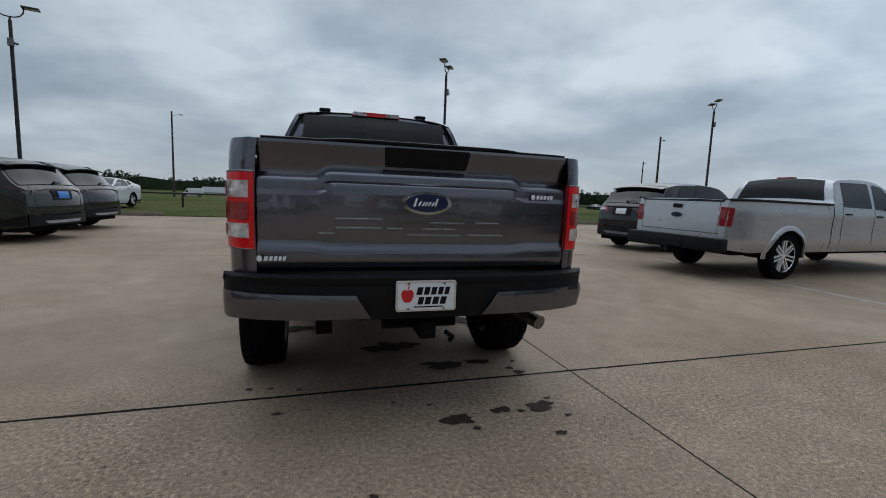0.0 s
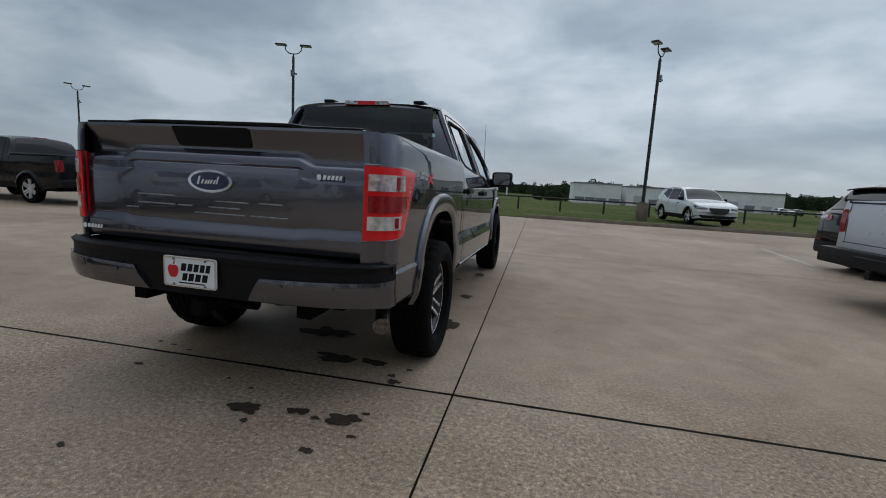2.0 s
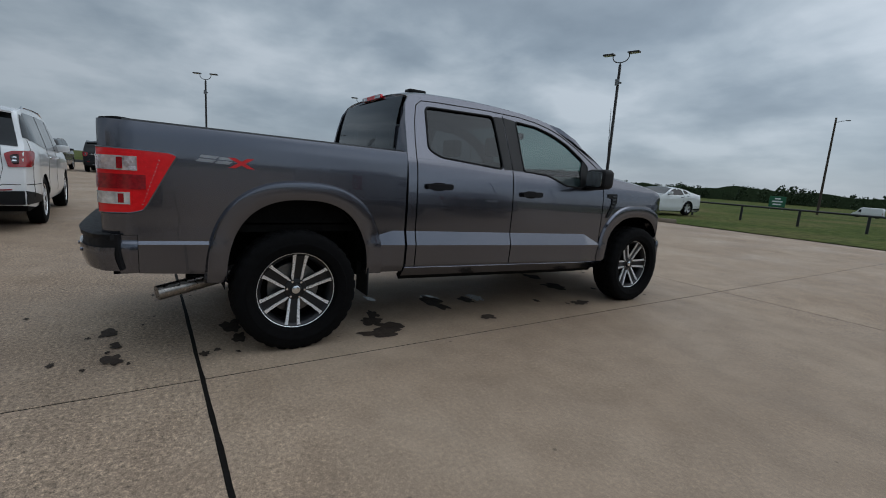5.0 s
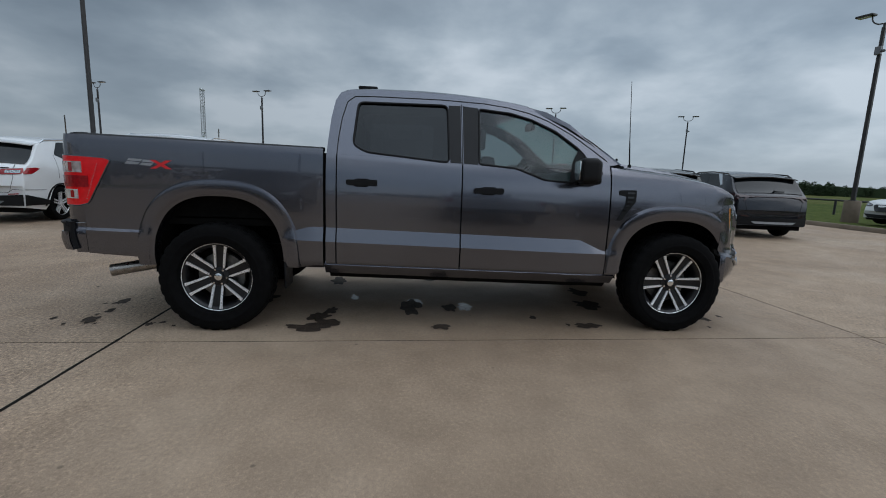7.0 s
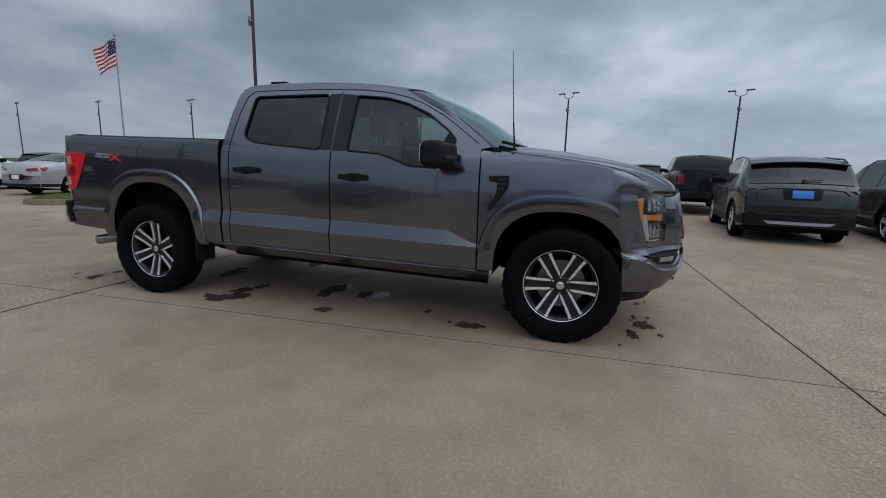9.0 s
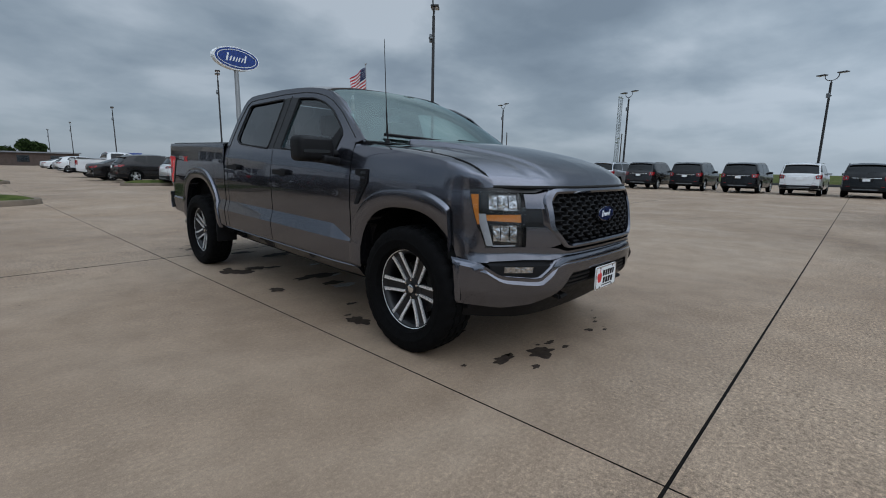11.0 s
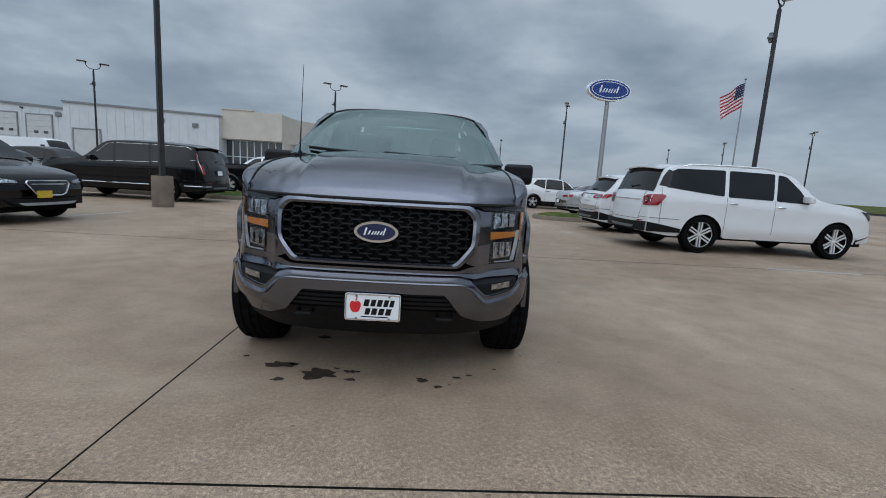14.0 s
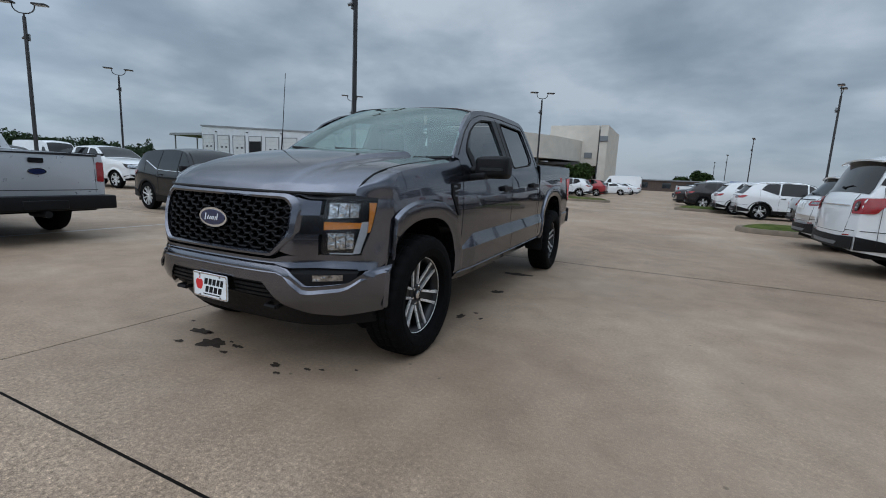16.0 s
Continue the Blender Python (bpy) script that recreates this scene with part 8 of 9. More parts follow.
        if style == "fullsize" and cls == "fullsize":
            # dark glass carried round the rear pillar
            bm = bmesh.new()
            skin(bm, [(Y(a), b * hs) for a, b in ((0.070, 1.375), (0.103, 1.70), (0.082, 1.735), (0.060, 1.60), (0.040, 1.395))], lambda u, v: (s * (side_x(u, v) + 0.008), bendy(u, side_x(u, v)), v), 0.1)
            thicken(bm, 0.004)
            part("pillar_glass", bm, M_CARGLASS, C, "dark glass over the rear pillar")
        if chrome:
            bm = bmesh.new()
            for w in S["wins"]:
                pts = [(s * (side_x(Y(a), b * hs) + 0.009), Y(a), b * hs) for a, b in w]
                tube(bm, pts[:2], 0.007, 6)
                tube(bm, pts[2:], 0.007, 6)
            pts = [(s * (side_x(v, 0.52) + 0.006), v, 0.52) for v in steps(yr + R + 0.12, yf - R - 0.12, 0.2)]
            tube(bm, pts, 0.014, 6)
            part("bright_trim", bm, M_CHROME, C, "bright chrome window and sill trim")
        ha, hb = S["hz"]
        hl = wrapped("headlamp", M([(0.48, ha + 0.03), (0.52, hb - 0.02), (0.92, hb + 0.05), (1.12, hb + 0.07), (0.98, ha + 0.03), (0.70, ha)]), 0.012, M_GLOSSBLK, C, "clear swept headlamp", front=True)
        wrapped("lamp_reflector", M([(0.56, ha + 0.04), (0.58, hb - 0.02), (0.90, hb + 0.035), (0.92, ha + 0.045)]), 0.017, M_CLEAR, hl, front=True)
        bm = bmesh.new()
        mv, mz = Y(S["wins"][0][1][0]) - 0.12, S["wins"][0][1][1] * hs + 0.09
        block(bm, min(s * (W / 2 - 0.06), s * (W / 2 + 0.15)), max(s * (W / 2 - 0.06), s * (W / 2 + 0.15)), mv - 0.05, mv + 0.09, mz - 0.06, mz + 0.08, 0.03, 2)
        part("door_mirror", bm, M_BLACKPL if dark_trim else color, C)
        for w in S["wins"][:2]:
            hy, hz = Y(w[0][0]) + 0.12, w[0][1] * hs - 0.13
            bm = bmesh.new()
            block(bm, min(s * (side_x(hy, hz) - 0.01), s * (side_x(hy, hz) + 0.03)), max(s * (side_x(hy, hz) - 0.01), s * (side_x(hy, hz) + 0.03)), hy - 0.09, hy + 0.09, hz - 0.014, hz + 0.014, 0.008)
            part("door_handle", bm, M_CHROME if color is P_WHITE and cls == "fullsize" else M_BLACKPL, C)
        # door shut lines
        for w in S["wins"]:
            bm = bmesh.new()
            v = Y(w[0][0]) - 0.02
            q0, q1 = zlow(v) + 0.14, w[0][1] * hs
            tube(bm, [(s * (side_x(v, q) + 0.001), v, q) for q in steps(q0, q1, 0.1)], 0.004, 4)
            part("door_seam", bm, M_GAP, C)
    g0, g1 = S["hz"][0] - 0.18, S["hz"][1] - 0.02
    gp = [(-0.40, g1), (0.40, g1), (0.44, g1 - 0.05), (0.32, g0 + 0.04), (0.22, g0), (-0.22, g0), (-0.32, g0 + 0.04), (-0.44, g1 - 0.05)]
    wrapped("grille", gp, 0.012, M_GLOSSBLK, C, "black front grille", front=True)
    end = S["end"]
    ur, uf = uc + max(0.15, S["r"] * scale - R - 0.14), uc + max(0.12, S["f"] * scale - R - 0.14)
    wrapped("front_lower_trim", [(-uf, end + 0.015), (uf, end + 0.015), (uf, end + 0.05), (uc, end + 0.14), (-uc, end + 0.14), (-uf, end + 0.05)], 0.010, M_BLACKPL, front=True)
    if long_bed:
        wrapped("tailgate_cap", [(-0.83, 1.335), (0.83, 1.335), (0.83, 1.383), (-0.83, 1.383)], 0.010, M_BLACKPL, C, "black plastic tailgate cap", r=0.01)
        line("tailgate_crease", [(-0.80, 0.80), (0.80, 0.80)], 0.006, M_GAP)
    if cls != "pickup":
        up = 0.20 if cls in ("crossover", "fullsize") else 0.10
        ue = uc - 0.004
        wrapped("rear_bumper_trim", [(-ue, end + 0.015), (ue, end + 0.015), (ue, end + up + 0.02), (0.45, end + up), (-0.45, end + up), (-ue, end + up + 0.02)], 0.024, M_BLACKPL, C, "black lower rear bumper", r=0.012)
        for s in (-1, 1):
            va, vb = -L / 2 + 0.002, yr - R - 0.085
            bm = bmesh.new()
            skin(bm, [(va, (end + 0.015) * hs), (vb, (end + 0.015) * hs), (vb, (end + 0.10) * hs), (va, (end + up + 0.02) * hs)], lambda u, q: (s * (side_x(u, q) + 0.018), bendy(u, side_x(u, q)), q), 0.05)
            thicken(bm, 0.012)
            part("bumper_side", bm, M_BLACKPL, C, "black lower side of the rear bumper")
        line("bumper_seam", [(-ur + 0.02, end + up + 0.10), (-0.66, end + up + 0.11), (-0.60, end + up + 0.06), (0.60, end + up + 0.06), (0.66, end + up + 0.11), (ur - 0.02, end + up + 0.10)], 0.005, M_GAP)
    if cls in ("crossover", "fullsize"):
        zl = S["rw"][0]
        zs = smooth_at(S["top"], zl) - 0.02
        line("tailgate_seam", [(-0.62, end + up + 0.07), (-0.68, z0 - 0.04), (-0.66, zs)], 0.004, M_GAP)
        line("tailgate_seam", [(0.62, end + up + 0.07), (0.68, z0 - 0.04), (0.66, zs)], 0.004, M_GAP)
        wrapped("skid_plate", [(-0.46, end + 0.05), (0.46, end + 0.05), (0.54, end + 0.105), (-0.54, end + 0.105)], 0.032, M_GUIDE if style == "claw" else M_LAMPGREY, C, "grey lower skid plate", r=0.015)
        for s in (-1, 1):
            wrapped("bumper_reflector", [(s * u, q) for u, q in ((0.60, end + up + 0.015), (0.60, end + up + 0.035), (0.76, end + up + 0.045), (0.76, end + up + 0.025))], 0.016, M_SMOKE if style == "claw" else M_REDDK, r=0.004)
        vw = Y(zl) + 0.03
        bm = bmesh.new()
        rod(bm, (0.02, vw, zt(vw) + 0.035), (0.30, vw + 0.02, zt(vw + 0.02) + 0.035), 0.010, 0.007, 6)
        rod(bm, (0.02, vw - 0.015, zt(vw) + 0.02), (0.02, vw - 0.005, zt(vw) + 0.05), 0.02, 0.02, 8)
        part("rear_wiper", bm, M_BLACKPL, C)
        if style != "blade":
            line("tail_strip", [(-0.60, z0 + 0.10 if cls == "fullsize" else z0 + 0.125), (0.60, z0 + 0.10 if cls == "fullsize" else z0 + 0.125)], 0.009, M_SMOKE if style == "claw" else M_CHROME if cls == "fullsize" else M_GAP, 0.012, C, "strip across the tailgate")
        else:
            line("tail_strip", [(-ur + 0.10, end + 0.13), (-0.60, end + 0.13)], 0.014, M_CHROME, 0.022, C, "bright lower bumper strip")
            line("tail_strip", [(0.60, end + 0.13), (ur - 0.10, end + 0.13)], 0.014, M_CHROME, 0.022, C, "bright lower bumper strip")
    if cls == "pickup":
        vg = Y(0.3865 if long_bed else 0.331)
        for s in (-1, 1):
            bm = bmesh.new()
            tube(bm, [(s * (side_x(vg, q) - 0.004), vg, q) for q in steps(S["sill"] + 0.06, 1.36 * hs, 0.08)], 0.011, 6)
            part("bed_gap", bm, M_GAP, C)
            bm = bmesh.new()
            tube(bm, [(s * (section(v)[12][0] + 0.02), v, zt(v) - 0.008) for v in steps(-L / 2 + 0.06, vg - 0.06, 0.2)], 0.020, 8)
            part("bed_rail", bm, M_BLACKPL, C, "black bed rail cap")
        line("tailgate_seam", [(-0.775, 0.76), (-0.775, 1.34)], 0.003, M_GAP)
        line("tailgate_seam", [(0.775, 0.76), (0.775, 1.34)], 0.003, M_GAP)
        bm = bmesh.new()
        vb = Y(S["rw"][1]) + 0.06
        block(bm, -0.17, 0.17, vb - 0.03, vb + 0.03, zt(vb) - 0.012, zt(vb) + 0.022, 0.008)
        part("high_brake_lamp", bm, M_REDDK, C)
    if front_plate:
        wrapped("front_plate", [(0.02, 0.475), (0.30, 0.475), (0.30, 0.605), (0.02, 0.605)], 0.035, front_plate, C, "plain yellow plate without lettering", front=True, r=0.006)
        line("grille_rim", gp + gp[:1], 0.013, M_CHROME, 0.020, C, "bright grille rim", front=True)
        line("grille_wing", [(-0.36, g1 - 0.06), (0.36, g1 - 0.06)], 0.010, M_CHROME, 0.022, C, "bright bar across the grille", front=True)
        wrapped("chin_strip", [(-0.50, end + 0.02), (0.50, end + 0.02), (0.60, end + 0.07), (-0.60, end + 0.07)], 0.020, M_GUIDE, C, "silver lower front strip", front=True)
        for s in (-1, 1):
            bm = bmesh.new()
            for w in S["wins"]:
                tube(bm, [(s * (side_x(Y(a), b * hs) + 0.009), Y(a), b * hs - 0.01) for a, b in w[:2]], 0.010, 6)
            part("bright_trim", bm, M_CHROME, C, "bright chrome line under the windows")
    if plate:
        zz = {"crossover": 0.92, "fullsize": 0.98, "pickup": 0.62, "sedan": 0.60, "coupe": 0.72, "van": 0.8}[cls] * hs
        wrapped("rear_plate_recess", [(-0.27, (zz - 0.10) / hs), (0.27, (zz - 0.10) / hs), (0.30, (zz + 0.09) / hs), (-0.30, (zz + 0.09) / hs)], 0.014, M_BLACKPL if color is not P_WHITE else color)
        end_patch(-0.155, 0.155, zz - 0.07, zz + 0.07, False, 0.028, plate if plate is not True else M_WHITE, "rear_plate", lab="plain plate without lettering")
    if rails:
        for s in (-1, 1):
            bm = bmesh.new()
            pts = [(s * (section(Y(q))[12][0] - 0.01), Y(q), section(Y(q))[12][1] + 0.022 + d) for q, d in ((0.15, -0.03), (0.18, 0.012), (0.35, 0.014), (0.50, 0.010), (0.56, -0.03))]
            tube(bm, pts, 0.018, 8)
            part("roof_rail", bm, M_GLOSSBLK if color is not P_WHITE else M_CHROME, C)
    if cls == "pickup" and cargo:
        bm = bmesh.new()
        block(bm, -W / 2 + 0.05, W / 2 - 0.05, -L / 2 - 0.16, -L / 2 + 0.06, 0.50 * hs, 0.72 * hs, 0.03, 2)
        block(bm, -0.28, 0.28, -L / 2 - 0.175, -L / 2 - 0.15, 0.52 * hs, 0.66 * hs, 0.01)
        rod(bm, (0, -L / 2 - 0.20, 0.43), (0, -L / 2 + 0.2, 0.43), 0.05, 0.05, 8)
        part("step_bumper", bm, M_BLACKPL, C, "black rear step bumper")
        bm = bmesh.new()
        prism(bm, ellipse(0.115, 0.046), 0.0, 0.012, lambda u, v, h: (u, end_y(1.08 * hs, 0, False) - 0.004 - h, 1.08 * hs + v))
        bd = part("oval_badge", bm, M_CHROME, C, "oval tailgate badge")
        bm = bmesh.new()
        prism(bm, ellipse(0.10, 0.036), 0.012, 0.015, lambda u, v, h: (u, end_y(1.08 * hs, 0, False) - 0.004 - h, 1.08 * hs + v))
        part("enamel_field", bm, M_BLUE, bd)
        bm = bmesh.new()
        prism(bm, round_poly([(-0.09, -0.035), (0.09, -0.035), (0.09, 0.035), (-0.09, 0.035)], 0.02), 0.0, 0.018, lambda u, v, h: (u, end_y(1.24 * hs, 0, False) - 0.004 - h, 1.24 * hs + v))
        part("tailgate_handle", bm, M_GLOSSBLK, C, "black tailgate handle")
        # a solid black block stands in for the shade inside the open bed
        bm = bmesh.new()
        block(bm, -W / 2 + 0.16, W / 2 - 0.16, -L / 2 + 0.09, Y(0.38 if long_bed else 0.325), 1.20 * hs, 1.384 * hs)
        part("bed_cover", bm, M_BLACKPL, C, "black block in place of the shaded open bed")
    if cls in ("crossover", "fullsize"):
        # spoiler over the rear window
        bm = bmesh.new()
        q = S["rw"][1]
        wr = section(Y(q))[12][0]
        sheet(bm, 10, 3, lambda u, v: (lerp(-wr, wr, u) * 0.95, Y(q) + lerp(0.14, -0.13, v) + 0.05 * lerp(-1, 1, u) ** 2, zt(Y(q)) + 0.035 + lerp(0.02, -0.03, v) - 0.05 * lerp(-1, 1, u) ** 2))
        thicken(bm, 0.025)
        part("rear_spoiler", bm, M_GLOSSBLK if cls == "crossover" and color is not P_WHITE else color, C)
    return C

# ---- buildings and signs ----
def sloped_wall(bm, x0, x1, y0, y1, za, zb, foot=0.0):
    """A block whose top falls or rises evenly from x0 to x1."""
    lo = [bm.verts.new((x, y, foot if foot == 0.0 else (za if x == x0 else zb) - foot)) for x, y in ((x0, y0), (x1, y0), (x1, y1), (x0, y1))]
    hi = [bm.verts.new((x, y, za if x == x0 else zb)) for x, y in ((x0, y0), (x1, y0), (x1, y1), (x0, y1))]
    bm.faces.new(lo[::-1])
    bm.faces.new(hi)
    for i in range(4):
        bm.faces.new((lo[i], lo[(i + 1) % 4], hi[(i + 1) % 4], hi[i]))


def service_building():
    B = thing("service_building", "long white metal service building with roller doors", "building")
    top = lambda x: lerp(7.55, 9.35, (x - 49.5) / 38.5)
    bm = bmesh.new()
    sloped_wall(bm, 49.5, 88.0, -84.0, -60.0, top(49.5), top(88.0))
    sloped_wall(bm, 28.9, 49.5, -84.0, -59.0, 7.85, 8.45)
    part("wall", bm, M_WHITEWALL, B, smooth=0)
    bm = bmesh.new()
    sloped_wall(bm, 49.4, 88.2, -84.1, -59.85, top(49.5) + 0.30, top(88.0) + 0.30, 0.30)
    sloped_wall(bm, 28.8, 49.6, -84.1, -58.85, 8.10, 8.70, 0.25)
    part("roof", bm, M_ROOF, B, "grey metal roof edge", smooth=0)
    x = 29.4
    bm = bmesh.new()
    while x < 87.8:
        y = -58.985 if x < 49.4 else -59.985
        block(bm, x, x + 0.03, y, y + 0.02, 0, lerp(7.85, 8.45, (x - 28.9) / 20.6) if x < 49.5 else top(x))
        x += 1.2
    part("cladding_ribs", bm, M_WHITEWALL, B, smooth=0)
    for k in range(8):
        x = 53.5 + 4.62 * k
        zd = lerp(6.65, 7.50, k / 7)
        bm = bmesh.new()
        block(bm, x - 1.65, x + 1.65, -59.98, -59.90, 0, zd)
        # one bay stands open; its unlit inside is painted as a black panel
        d = part("roller_door", bm, M_DOORGREY if k != 4 else M_INK, B, "pale sectional roller door" if k != 4 else "black panel in place of the unlit open bay", smooth=0)
        if k == 4:
            bm = bmesh.new()
            block(bm, x - 1.60, x + 1.60, -59.90, -59.86, zd - 0.85, zd)
            part("raised_door", bm, M_DOORGREY, d, "door rolled partly up", smooth=0)
        else:
            for q in range(1, 9):
                bm = bmesh.new()
                block(bm, x - 1.63, x + 1.63, -59.905, -59.885, zd - 0.77 * q, zd - 0.77 * q + 0.025)
                part("panel_line", bm, M_ROOF, d, smooth=0)
            for a in (-0.85, 0.45):
                bm = bmesh.new()
                block(bm, x + a - 0.28, x + a + 0.28, -59.905, -59.88, zd - 2.45, zd - 2.10)
                part("door_window", bm, M_BUILDGLASS, d, smooth=0)
        for a, b, c, e in ((x - 1.80, x - 1.65, 0, zd + 0.15), (x + 1.65, x + 1.80, 0, zd + 0.15), (x - 1.65, x + 1.65, zd, zd + 0.15)):
            bm = bmesh.new()
            block(bm, a, b, -59.985, -59.86, c, e)
            part("door_surround", bm, M_ROOF, B, smooth=0)
        if k % 2 == 0:
            bm = bmesh.new()
            block(bm, x + 2.0, x + 2.3, -59.98, -59.70, zd + 0.75, zd + 0.95, 0.02)
            part("wall_lamp", bm, M_POLE, B)
    bm = bmesh.new()
    block(bm, 44.8, 48.2, -58.98, -58.9, 0, 5.0)
    part("roller_door", bm, M_DOORGREY, B, "pale roller door", smooth=0)
    for a, b, c, e in ((44.6, 44.8, 0, 5.2), (48.2, 48.4, 0, 5.2), (44.8, 48.2, 5.0, 5.2)):
        bm = bmesh.new()
        block(bm, a, b, -58.99, -58.86, c, e)
        part("door_surround", bm, M_ROOF, B, smooth=0)
    for x, z in ((50.9, 6.9), (36.5, 6.9), (32.0, 6.5)):
        bm = bmesh.new()
        yl = -58.97 if x < 49 else -59.97
        block(bm, x - 0.4, x + 0.4, yl, yl + 0.12, z - 0.28, z + 0.28)
        for j in range(4):
            block(bm, x - 0.36, x + 0.36, yl + 0.12, yl + 0.15, z - 0.24 + 0.14 * j, z - 0.17 + 0.14 * j)
        part("wall_louvre", bm, M_ROOF, B, "grey wall louvre", smooth=0)
    # canopy at the far end
    bm = bmesh.new()
    block(bm, 88.2, 99.0, -72.0, -60.0, 7.5, 8.0)
    for x in (91, 98.5):
        rod(bm, (x, -61, 0), (x, -61, 7.5), 0.15, 0.15, 8)
    part("canopy", bm, M_ROOF, B, "dark flat canopy on posts", smooth=0)


def showroom():
    B = thing("showroom_building", "cream stucco car showroom with dark shopfront glass", "building")
    bm = bmesh.new()
    block(bm, 24.6, 28.9, -90.0, -60.0, 5.1, 9.0)
    block(bm, 20.9, 28.7, -90.0, -61.2, 0, 5.1)
    part("wall", bm, M_TAN, B, smooth=0)
    # the front sweeps back in a long curve
    bm = bmesh.new()
    arcp = [(24.6, -60.0)] + [(20.6 + 4.0 * math.cos(a), -64.0 + 4.0 * math.sin(a) - 5.0 * (1 - math.sin(a))) for a in (1.3, 1.0, 0.7, 0.4, 0.15)] + [(21.6, -74.0), (19.6, -84.0)]
    lo, hi = [], []
    for k, (x, y) in enumerate(arcp):
        lo.append(bm.verts.new((x - 0.9 * k, y, 5.1)))
        hi.append(bm.verts.new((x - 0.9 * k, y, 8.9)))
    for k in range(len(arcp) - 1):
        bm.faces.new((lo[k], lo[k + 1], hi[k + 1], hi[k]))
    back = [bm.verts.new((27.0, -84.0, z)) for z in (5.1, 8.9)]
    bm.faces.new((lo[-1], back[0], back[1], hi[-1]))
    bm.faces.new(hi + [back[1]])
    bm.faces.new(lo[::-1] + [back[0]])
    part("curved_wall", bm, M_TAN, B, smooth=40)
    bm = bmesh.new()
    block(bm, 10.6, 19.5, -108.0, -83.5, 4.4, 11.7)
    block(bm, 11.4, 19.5, -108.0, -86.0, 0, 4.4)
    part("upper_wall", bm, M_TAN, B, smooth=0)
    bm = bmesh.new()
    block(bm, 8.9, 10.2, -100.0, -82.4, 0, 11.6)
    part("corner_fin", bm, M_TAN, B, smooth=0)
    bm = bmesh.new()
    block(bm, 24.5, 29.0, -90.1, -59.9, 9.0, 9.15)
    part("parapet", bm, M_TAN, B, smooth=0)
    bm = bmesh.new()
    block(bm, 10.2, 10.6, -100.0, -83.9, 0.5, 11.0)
    part("tall_window", bm, M_BUILDGLASS, B, "tall dark window slot", smooth=0)
    for x, z in ((12.2, 6.3), (9.5, 9.2)):
        bm = bmesh.new()
        yy = -83.49 if x > 11 else -82.39
        block(bm, x - 0.7, x + 0.7, yy, yy + 0.18, z - 0.5, z + 0.5, 0.04)
        part("wall_sign", bm, M_LAMPGREY, B, "small grey wall sign without lettering", smooth=0)
    bm = bmesh.new()
    block(bm, 12.0, 20.4, -85.0, -74.0, 4.15, 4.55)
    part("entrance_canopy", bm, M_POLE, B, "dark flat entrance canopy", smooth=0)
    for x in (13.0, 19.6):
        bm = bmesh.new()
        block(bm, x - 0.5, x + 0.5, -75.2, -74.4, 0, 4.15)
        part("canopy_pier", bm, M_TAN, B, smooth=0)
    for k in range(8):
        for j in range(2):
            x = 20.95 + 1.0 * k
            bm = bmesh.new()
            block(bm, x, x + 0.84, -61.19, -61.13, 0.5 + 2.30 * j, 2.65 + 2.30 * j)
            part("pane", bm, M_BUILDGLASS, B, smooth=0)
    for k in range(9):
        bm = bmesh.new()
        x = 20.87 + 1.0 * k
        block(bm, x - 0.08, x + 0.08, -61.2, -61.06, 0.2, 5.1)
        part("mullion", bm, M_WHITEWALL, B, "white shopfront mullion", smooth=0)
    for z in (0.35, 2.72, 5.05):
        bm = bmesh.new()
        block(bm, 20.8, 28.9, -61.19, -61.10, z - 0.05, z + 0.05)
        part("transom", bm, M_WHITEWALL, B, smooth=0)
    for k in range(6):
        bm = bmesh.new()
        block(bm, 11.7 + 1.25 * k, 12.8 + 1.25 * k, -85.99, -85.90, 0.3, 3.9)
        part("pane", bm, M_BUILDGLASS, B, smooth=0)


